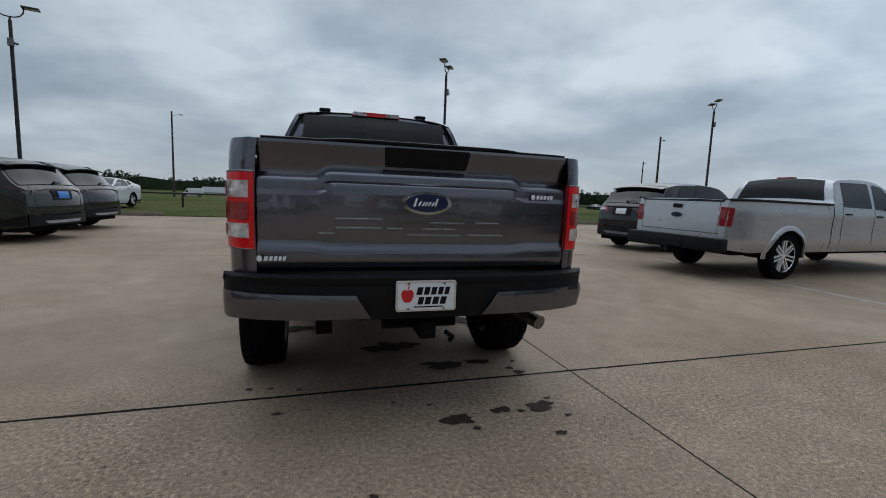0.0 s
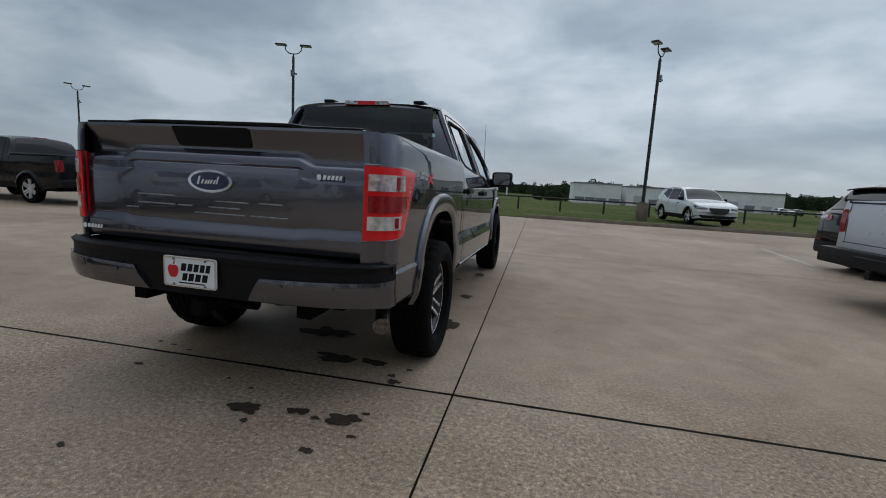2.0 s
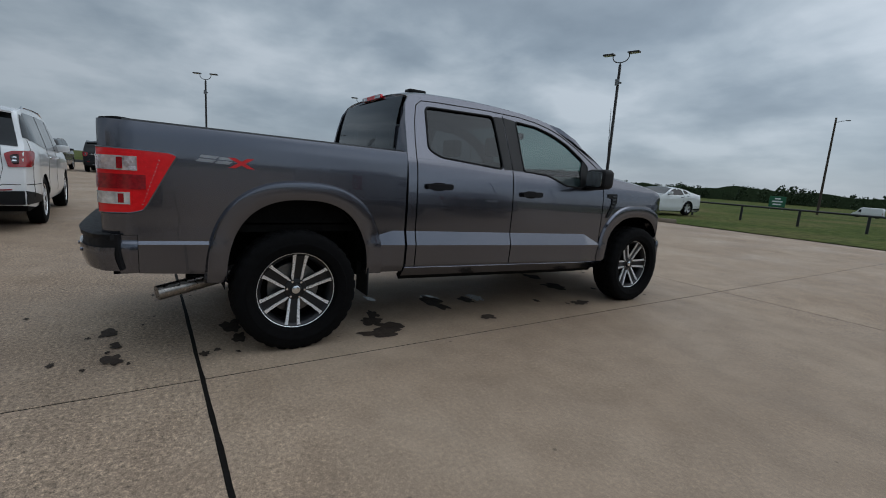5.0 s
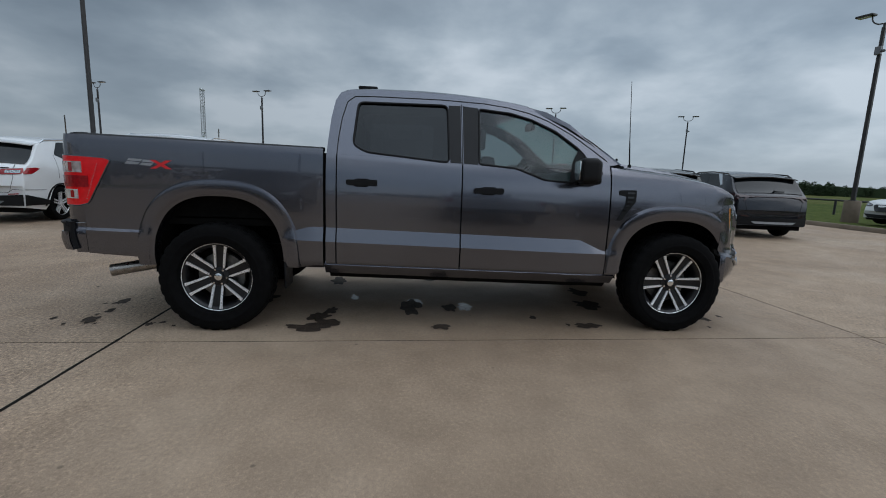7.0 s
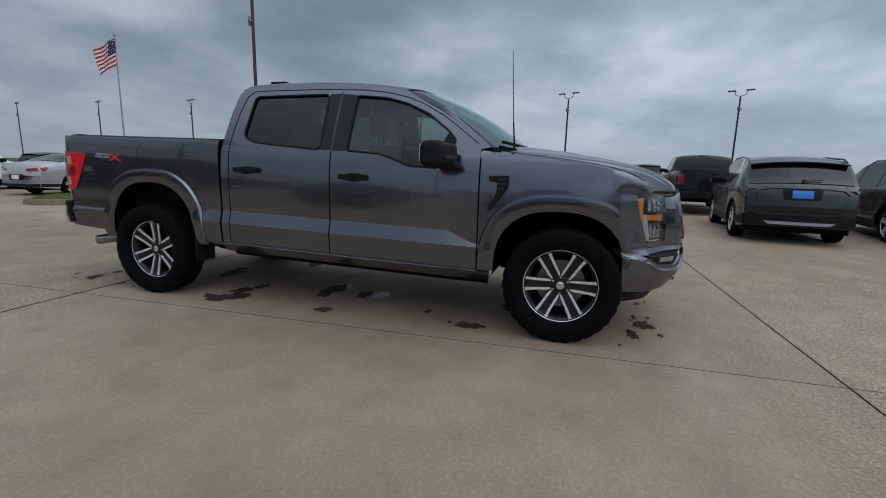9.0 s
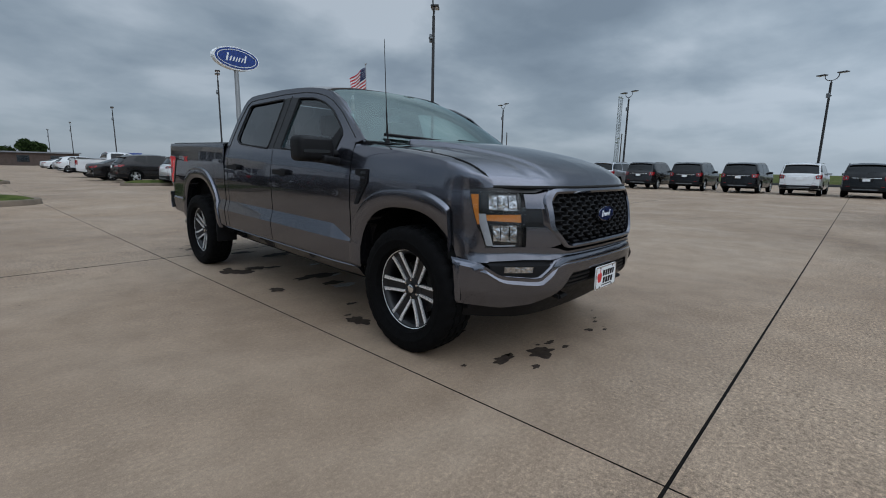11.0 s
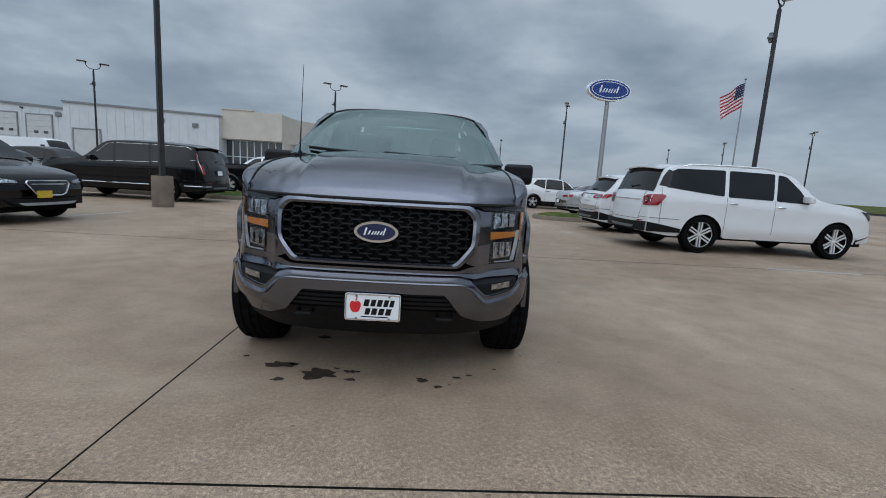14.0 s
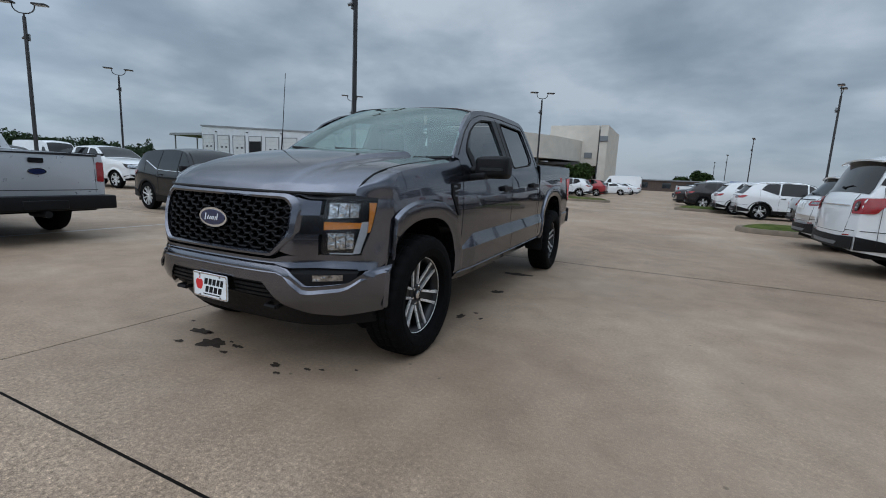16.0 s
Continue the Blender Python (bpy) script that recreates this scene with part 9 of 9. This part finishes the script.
def far_buildings():
    for x0, x1, y0, y1, h, lab in ((10.0, 24.3, 145, 170, 6.0, "far white block-shaped warehouse across the field"), (26.0, 69.0, 145, 175, 5.6, "far long white warehouse with grey doors")):
        W = thing("warehouse", lab, "building")
        bm = bmesh.new()
        block(bm, x0, x1, y0, y1, -5, h - 2.2)
        part("wall", bm, M_FARWALL, W, smooth=0)
        bm = bmesh.new()
        block(bm, x0 - 0.2, x1 + 0.2, y0 - 0.2, y1, h - 2.2, h - 1.85)
        part("roof", bm, M_ROOF, W, smooth=0)
        if x1 < 25:
            doors = [(x0 + 0.6, x0 + 3.4, -1.3, -0.45), (x0 + 3.6, x0 + 6.6, -1.5, -0.45), (x0 + 6.8, x0 + 9.9, -1.6, -0.55), (x0 + 10.8, x0 + 14.0, -1.8, -0.5)]
        else:
            doors = [(x0 + 2 + 4.4 * k, x0 + 4.6 + 4.4 * k, -1.9, -0.1 if k % 3 else 0.8) for k in range(9)]
        # on the first warehouse grey panels take the place of its unlit openings
        for k, (xa, xb, za, zb) in enumerate(doors):
            bm = bmesh.new()
            block(bm, xa, xb, y0 - 0.15, y0 - 0.02, za, zb)
            part("loading_door", bm, M_ROOF if x1 < 25 or k % 2 else M_DOORGREY, W, smooth=0)
    B = thing("brick_building", "low dark brown building at the lot's far end", "building")
    bm = bmesh.new()
    block(bm, -16, 9, -140, -128, 0, 2.7)
    part("wall", bm, simple("brown_brick_wall", (0.09, 0.065, 0.055), 0.9, var=0.2, scale=2.0), B, smooth=0)
    bm = bmesh.new()
    block(bm, -16.4, 9.4, -140.4, -127.6, 2.7, 3.0)
    part("roof", bm, M_ROOF, B, smooth=0)
    bm = bmesh.new()
    for k in range(4):
        block(bm, -13 + 5.5 * k, -11 + 5.5 * k, -128.1, -127.95, 0.8, 2.2)
    part("window", bm, M_BUILDGLASS, B, smooth=0)
    # farm roofs far off
    for x, y, w, h in ((-38, 200, 9, 1.9), (60, 190, 6, 2.6)):
        H = thing("farmhouse", "far small pale house among trees", "house")
        bm = bmesh.new()
        h += land(x, y)
        block(bm, x - w / 2, x + w / 2, y - 4, y + 4, land(x, y) - 1, h - 1.4)
        part("wall", bm, M_FARWALL, H, smooth=0)
        bm = bmesh.new()
        prism(bm, [(-4.6, h - 1.4), (4.6, h - 1.4), (0, h + 0.8)], x - w / 2 - 0.4, x + w / 2 + 0.4, lambda u, v, k: (k, y + u, v))
        part("roof", bm, M_ROOF, H, smooth=0)


def signs():
    # pylon with a blue oval
    S = thing("oval_sign", "tall blue oval sign with white border on a grey pole", "sign", m=pose(-29.4, -72.7, 0, 0, 0, 8))
    bm = bmesh.new()
    rod(bm, (0, 0, 0), (0, 0, 16.2), 0.42, 0.34, 20)
    part("pole", bm, M_SIGNPOLE, S)
    pt = lambda u, v, h: (-u, 0.45 + h, 17.7 + v)
    bm = bmesh.new()
    prism(bm, ellipse(3.85, 1.75, 48), -0.9, 0.0, pt)
    pn = part("sign_panel", bm, M_WHITE, S, "white-rimmed oval panel")
    bm = bmesh.new()
    prism(bm, ellipse(3.62, 1.54, 48), 0.0, 0.06, pt)
    part("blue_field", bm, simple("sign_blue", (0.015, 0.045, 0.22), 0.35), pn, "deep blue oval field")
    bm = bmesh.new()
    r0 = ellipse(3.30, 1.30, 48)
    r1 = ellipse(3.18, 1.20, 48)
    a = [bm.verts.new(pt(u, v, 0.08)) for u, v in r0]
    b = [bm.verts.new(pt(u, v, 0.08)) for u, v in r1]
    for i in range(48):
        bm.faces.new((a[i], a[(i + 1) % 48], b[(i + 1) % 48], b[i]))
    for u0, u1, v0, v1 in ((-0.50, -0.42, -0.36, 0.40), (-0.34, -0.27, -0.30, 0.14), (-0.20, -0.13, -0.30, 0.12), (-0.06, 0.0, -0.30, 0.12), (0.06, 0.12, -0.30, 0.14), (0.20, 0.26, -0.30, 0.12), (0.34, 0.41, -0.30, 0.42)):
        prism(bm, round_poly([(3.6 * u0 - 0.15, 1.6 * v0), (3.6 * u1 - 0.15, 1.6 * v0), (3.6 * u1 + 0.15, 1.6 * v1), (3.6 * u0 + 0.15, 1.6 * v1)], 0.1), 0.06, 0.10, pt)
    part("white_stroke", bm, M_WHITE, pn, "plain white lettering shapes")
    # flag
    Fg = thing("flag_on_pole", "striped red white and blue flag on a pale pole", "flag", m=pose(-32.3, -42.5, 0, 0, 0, 25))
    bm = bmesh.new()
    rod(bm, (0, 0, 0), (0, 0, 13.3), 0.09, 0.05, 12)
    bmesh.ops.create_uvsphere(bm, u_segments=12, v_segments=8, radius=0.12, matrix=Matrix.Translation((0, 0, 13.4)))
    part("pole", bm, M_SIGNPOLE, Fg)

    def cloth(u, v):
        """u along the fly, v down the hoist; it hangs and ripples."""
        x = 3.5 * u
        droop = 1.75 * u**1.25
        return (x * 0.92, 0.32 * math.sin(5.2 * u + 1.6 * v) * u + 0.10 * math.sin(11 * u), 12.95 - 2.4 * v - droop + 0.10 * math.sin(6 * u + 2 * v))
    for k in range(13):
        bm = bmesh.new()
        u0 = 0.42 if k < 7 else 0.0
        sheet(bm, 18, 1, lambda u, v: cloth(lerp(u0, 1, u), lerp(k / 13, (k + 1) / 13, v)))
        thicken(bm, 0.01)
        part("stripe", bm, M_FLAGRED if k % 2 == 0 else M_FLAGWHITE, Fg)
    bm = bmesh.new()
    sheet(bm, 10, 8, lambda u, v: cloth(lerp(0, 0.42, u), lerp(0, 7 / 13, v)))
    thicken(bm, 0.012)
    cn = part("canton", bm, M_FLAGBLUE, Fg, "dark blue flag corner with pale dots")
    bm = bmesh.new()
    for i in range(6):
        for j in range(5):
            p = Vector(cloth(0.05 + 0.064 * i, 0.06 + 0.098 * j))
            for sg in (-1, 1):
                rod(bm, p + Vector((0, sg * 0.012, 0)), p + Vector((0, sg * 0.016, 0)), 0.045, 0.045, 5)
    part("dots", bm, M_FLAGWHITE, cn)
    # lattice mast
    Lm = thing("lattice_mast", "far grey lattice radio mast", "radio mast", m=pose(-236, -97, 0))
    bm = bmesh.new()
    H, w = 39.0, 1.1
    legs = [(w * math.cos(a), w * math.sin(a)) for a in (0.5, 2.6, 4.7)]
    for x, y in legs:
        rod(bm, (x, y, 0), (x, y, H), 0.12, 0.12, 6)
    for k in range(26):
        z = 1.5 * k
        for i in range(3):
            a, b = legs[i], legs[(i + 1) % 3]
            rod(bm, (*a, z), (*b, z + 1.5), 0.06, 0.06, 4)
            rod(bm, (*b, z), (*a, z + 1.5), 0.06, 0.06, 4)
    part("mast", bm, M_SIGNPOLE, Lm)
    bm = bmesh.new()
    for z, r in ((16, 1.2), (18, 0.9), (38.4, 1.4)):
        block(bm, -r * 1.6, r * 1.6, -0.5, 0.5, z, z + 0.7, 0.1)
    part("aerials", bm, M_WHITEWALL, Lm, "pale panel aerials")
    # timber poles
    for x, y, h in ((-20.2, 71.5, 12.5), (42.0, 43.5, 9.6), (-118, -46, 11), (-100, -70, 11), (70, 80, 11)):
        U = thing("utility_pole", "tall dark timber utility pole", "utility pole", "utility poles", m=pose(x, y, land(x, y), 0, 0, 30))
        bm = bmesh.new()
        rod(bm, (0, 0, -0.3), (0, 0, h), 0.16, 0.11, 10)
        part("pole", bm, M_BARK, U)
        bm = bmesh.new()
        rod(bm, (0, 0, h - 0.6), (1.1, 0, h - 0.35), 0.04, 0.03, 6)
        block(bm, 1.0, 1.5, -0.12, 0.12, h - 0.42, h - 0.30, 0.03)
        if x < -50:
            block(bm, -1.2, 1.2, -0.06, 0.06, h - 1.0, h - 0.85)
        part("lamp_arm", bm, M_LAMPGREY, U)
    # road signs over the verge
    G = thing("pole_sign", "white sign panel on a pale post in the field", "sign", m=pose(-5.6, 76.0, -0.35, 0, 0, 25))
    bm = bmesh.new()
    block(bm, -0.75, 0.30, -0.1, 0.1, 1.7, 3.3, 0.03)
    part("panel", bm, M_WHITEWALL, G)
    bm = bmesh.new()
    block(bm, 0.34, 0.54, -0.1, 0.1, 0, 3.35)
    part("post", bm, M_WHITE, G)
    G = thing("road_sign", "green road sign on two posts across the field", "road sign", m=pose(-40.1, 110.0, land(-40, 110), 0, 0, 20))
    bm = bmesh.new()
    block(bm, -1.45, 1.45, -0.05, 0.05, 0.7, 3.0, 0.04)
    pn = part("panel", bm, M_GREEN, G)
    bm = bmesh.new()
    for z0, w in ((2.35, 0.5), (1.75, 0.9), (1.15, 0.75)):
        block(bm, -w, w, -0.065, -0.052, z0, z0 + 0.28)
    part("white_bars", bm, M_WHITE, pn, "plain white lettering bars")
    for x in (-1.1, 1.1):
        bm = bmesh.new()
        rod(bm, (x, 0.1, -0.3), (x, 0.1, 2.8), 0.07, 0.07, 6)
        part("post", bm, M_SIGNPOLE, G)
    G = thing("banner_sign", "small blue and red banner board", "sign", m=pose(-7.6, -43.0, -0.2, 0, 0, 0) @ Matrix.Diagonal((0.5, 0.5, 0.6, 1)))
    bm = bmesh.new()
    block(bm, -1.3, 1.3, -0.05, 0.05, 2.2, 3.6)
    part("panel", bm, simple("banner_blue", (0.02, 0.06, 0.30), 0.5), G)
    bm = bmesh.new()
    block(bm, -1.3, 1.3, -0.05, 0.05, 1.1, 2.19)
    part("lower_panel", bm, M_REDINK, G)
    bm = bmesh.new()
    block(bm, -0.6, 0.6, 0.051, 0.06, 2.6, 3.2)
    part("white_mark", bm, M_WHITE, G)
    bm = bmesh.new()
    for x in (-1.2, 1.2):
        rod(bm, (x, -0.1, 0), (x, -0.1, 3.5), 0.05, 0.05, 6)
    part("posts", bm, M_SIGNPOLE, G)


def cars():
    parked_car("crossover", -7.67, 6.28, 172.5, P_GREEN, "dark green-grey compact crossover with alloy wheels", "SUV", rails=True, group_lamps=M_REDDK, plate=M_BLUETAG, tail="claw")
    parked_car("crossover", -7.95, 9.05, 173, P_NAVY, "dark blue-grey compact crossover beside another", "SUV", rails=True, group_lamps=M_REDDK, plate=False, tail="claw")
    parked_car("coupe", -9.9, 19.3, -95, P_WHITE, "white two-door sports coupe on the grass", "car", z=0.05, dark_trim=False, plate=False)
    parked_car("crossover", 8.55, 19.0, -80, P_WHITE, "white crossover parked on the grass by a light pole", "SUV", rails=True, z=0.05, wheel="five")
    parked_car("crossover", 9.35, 5.20, 11, P_GRAPH, "dark grey mid-size SUV with dark glass", "SUV", scale=1.04, hs=1.06, dark_trim=False)
    parked_car("longbed", 8.93, 1.75, 5, P_SILVER, "silver heavy-duty crew-cab pickup with black step bumper", "pickup truck", hs=0.955, wheel="steel", dark_trim=False, plate=False)
    parked_car("crossover", 8.75, -3.43, 176.5, P_BLACK, "black small crossover with yellow plate", "SUV", scale=0.89, hs=0.99, plate=False, wheel="ten", front_plate=M_YELLOW)
    parked_car("fullsize", 9.55, -10.55, 0, P_BLACK, "black full-size luxury SUV with bright window trim", "SUV", wheel="ten", dark_trim=False, tail="blade", chrome=True)
    parked_car("fullsize", -7.45, -5.15, 182.5, P_WHITE, "white full-size SUV with dark rear glass and alloy wheels", "SUV", wheel="six", dark_trim=False, rails=True, plate=False)
    parked_car("crossover", -7.6, -8.55, 181, P_WHITE, "white three-row SUV with red tail lamps", "SUV", scale=1.08, hs=1.07, rails=True)
    parked_car("pickup", -14.3, 6.3, 176, P_BLACK, "black crew-cab pickup parked head-in", "pickup truck", wheel="six")
    parked_car("pickup", 22.3, -7.9, 187, P_WHITE, "white crew-cab pickup in the next row", "pickup truck", wheel="six", dark_trim=False)
    row = [(-11.0, P_SILVER), (-8.1, P_GRAPH), (-5.2, P_BLACK), (-2.0, P_BLACK), (0.95, P_WHITE), (3.75, P_BLACK), (7.0, P_GRAPH), (10.0, P_BLACK)]
    for k, (y, c) in enumerate(row):
        nm = {P_SILVER: "silver", P_GRAPH: "dark brown-grey", P_BLACK: "black", P_WHITE: "white"}[c]
        parked_car("fullsize", -33.0 + 0.25 * (k % 2), y, 178 + (k % 3), c, f"{nm} full-size SUV in the far row facing the fence", "SUV", group="far row of large SUVs", dark_trim=False, rails=True, wheel="six")
    parked_car("fullsize", -32.0, -19.2, 150, P_BLACK, "black large SUV beyond the kerbed island", "SUV", dark_trim=False)
    parked_car("fullsize", -37.0, -18.0, -20, P_GRAPH, "dark large SUV beyond the kerbed island", "SUV", dark_trim=False)
    # south-west row
    parked_car("sedan", -8.7, -15.6, 183, P_SILVER, "silver four-door sedan beside a grass island", "car", dark_trim=False)
    parked_car("crossover", -7.2, -19.9, 182, P_WHITE, "white crossover with black alloy wheels", "SUV", rails=True)
    parked_car("crossover", -6.6, -22.9, 182, P_WHITE, "white compact crossover in a row", "SUV")
    parked_car("sedan", -11.5, -18.6, 183, P_WHITE, "white sedan behind other cars", "car", dark_trim=False)
    parked_car("crossover", -5.5, -28.4, 182, P_GRAPH, "dark brown crossover in a row", "SUV")
    parked_car("sedan", -5.0, -32.0, 184, P_GRAPH, "dark grey saloon car in a row", "car", dark_trim=False)
    parked_car("pickup", -5.6, -38.5, 184, P_WHITE, "white crew-cab pickup at the row's end", "pickup truck", dark_trim=False)
    parked_car("crossover", -10.2, -30.5, 182, P_WHITE, "white crossover two rows back", "SUV")
    for k, (x, y, c, cl) in enumerate([(-24, -60, P_WHITE, "sedan"), (-21, -62, P_REDC, "sedan"), (-19, -75, P_BLACK, "crossover"), (-6, -56, P_WHITE, "crossover"), (-7, -66, P_SILVER, "sedan"), (-7, -78, P_WHITE, "sedan"), (-22, -28, P_REDC, "sedan"), (-25, -31, P_SILVER, "sedan"), (-20, -34, P_BLACK, "crossover"), (-27, -40, P_WHITE, "crossover"), (-18, -46, P_WHITE, "sedan")]):
        nm = {P_WHITE: "white", P_REDC: "red", P_BLACK: "black", P_SILVER: "silver"}[c]
        parked_car(cl, x, y, 180 + (k % 3) * 4, c, f"{nm} {'saloon car' if cl == 'sedan' else 'crossover'} far down the lot", "car" if cl == "sedan" else "SUV", dark_trim=False)
    # before the showroom
    parked_car("pickup", 11.0, -17.6, 2, P_BLACK, "black off-road pickup behind the grass strip", "pickup truck", wheel="six", group_lamps=M_RED)
    parked_car("pickup", 8.7, -20.8, 2, P_WHITE, "white crew-cab pickup behind the grass strip", "pickup truck", dark_trim=False)
    parked_car("crossover", 13.4, -22.6, 180, P_WHITE, "white crossover behind pickups", "SUV")
    parked_car("fullsize", 8.2, -33.5, 175, P_BLACK, "black large SUV before the showroom", "SUV", dark_trim=False)
    parked_car("crossover", 6.4, -38.5, 0, P_WHITE, "white crossover before the showroom", "SUV")
    parked_car("crossover", 5.6, -43.0, 0, P_REDC, "dark red crossover before the showroom", "SUV", dark_trim=False)
    parked_car("sedan", 4.2, -52.0, 0, P_WHITE, "white saloon car far before the showroom", "car", dark_trim=False)
    parked_car("sedan", 3.6, -58.0, 0, P_WHITE, "white saloon car far before the showroom", "car", dark_trim=False)
    parked_car("van", 4.5, -66.0, 0, P_WHITE, "white van far before the showroom", "van", dark_trim=False)
    # east lot
    for k, (x, y, h, c, cl) in enumerate([(17.5, -14.2, 175, P_BLACK, "sedan"), (18.0, -17.6, 178, P_BLACK, "crossover"), (22.5, -17.4, 178, P_GRAPH, "sedan"), (24.0, -21.5, 180, P_WHITE, "sedan"), (26.5, -24.5, 178, P_SILVER, "sedan"), (31.0, -22.5, 180, P_WHITE, "sedan"), (29.0, -30.0, 175, P_WHITE, "van"), (37.0, -30.5, 180, P_SILVER, "crossover"), (38.5, -36.0, 180, P_WHITE, "sedan"), (34.0, -36.0, 180, P_BLACK, "crossover"), (42.0, -24.0, 180, P_BLACK, "pickup"), (45.0, -20.0, 195, P_WHITE, "pickup"), (36.0, -9.0, 190, P_BLACK, "pickup"), (41.0, -6.5, 190, P_WHITE, "crossover"), (46.0, -12.0, 190, P_GRAPH, "fullsize"), (50.0, -16.0, 190, P_WHITE, "sedan"), (52.0, -4.0, 190, P_SILVER, "crossover"), (56.0, -9.0, 190, P_WHITE, "van"), (48.0, -30.0, 185, P_SILVER, "sedan"), (44.0, -40.0, 180, P_GRAPH, "crossover"), (54.0, -36.0, 180, P_WHITE, "pickup")]):
        nm = {P_WHITE: "white", P_GRAPH: "dark grey", P_BLACK: "black", P_SILVER: "silver"}[c]
        kind = {"sedan": "saloon car", "crossover": "crossover", "van": "van", "pickup": "pickup truck", "fullsize": "large SUV"}[cl]
        parked_car(cl, x, y, h, c, f"{nm} {kind} in the crowded east lot", "van" if cl == "van" else "car" if cl == "sedan" else "pickup truck" if cl == "pickup" else "SUV", dark_trim=False)
    parked_car("van", -34.2, 145.0, 180, P_WHITE, "white van on the far road", "van", dark_trim=False, z=land(-34, 145))
    parked_car("pickup", 33.8, -12.4, 190, P_BLACK, "black crew-cab pickup in the crowded east lot", "pickup truck", dark_trim=False)
    parked_car("crossover", 30.4, -7.4, 200, P_WHITE, "white crossover in the crowded east lot", "SUV", dark_trim=False)
    parked_car("van", 40.5, -13.2, 185, P_WHITE, "white high-roofed van in the crowded east lot", "van", dark_trim=False)
    for k in range(14):
        x = 56 + 3.1 * k
        c = [P_WHITE, P_SILVER, P_GRAPH, P_WHITE, P_BLACK][k % 5]
        nm = {P_WHITE: "white", P_GRAPH: "dark grey", P_BLACK: "black", P_SILVER: "silver"}[c]
        parked_car("sedan" if k % 2 else "crossover", x, 118 + 3 * (k % 3), 90, c, f"{nm} car in the far lot across the field", "car", group="far cars across the field", dark_trim=False, z=land(x, 118 + 3 * (k % 3)))


build_ground()
build_kerbs()
build_stains()
build_truck()
build_poles()
build_fence()
service_building()
showroom()
far_buildings()
signs()
cars()
tree(6.1, -42.0, 3.0, 1.55, 11, "low spreading green tree before the showroom", 1.2)
tree(-9.5, -145.0, 5.8, 3.4, 13, "broad dark tree behind the brown building", 2.0)
tree(-4.6, -150.0, 4.6, 2.6, 14, "small dark tree behind the brown building", 1.5)
bush(2.8, 122.0, 8.5, 3.3, 21, "wide dark bush in the field before the warehouse")
woods("far_woods", [(-420, 150), (-300, 230), (-150, 255), (0, 250), (140, 235), (240, 190)], 26, 5.2, 9.2, 5, "far belt of dark green woods beyond the field")
woods("far_woods", [(240, 190), (320, 90), (335, -40), (320, -100), (290, -170)], 30, 10.0, 17.0, 6, "taller dark green woods beyond the east lot")
build_paving()
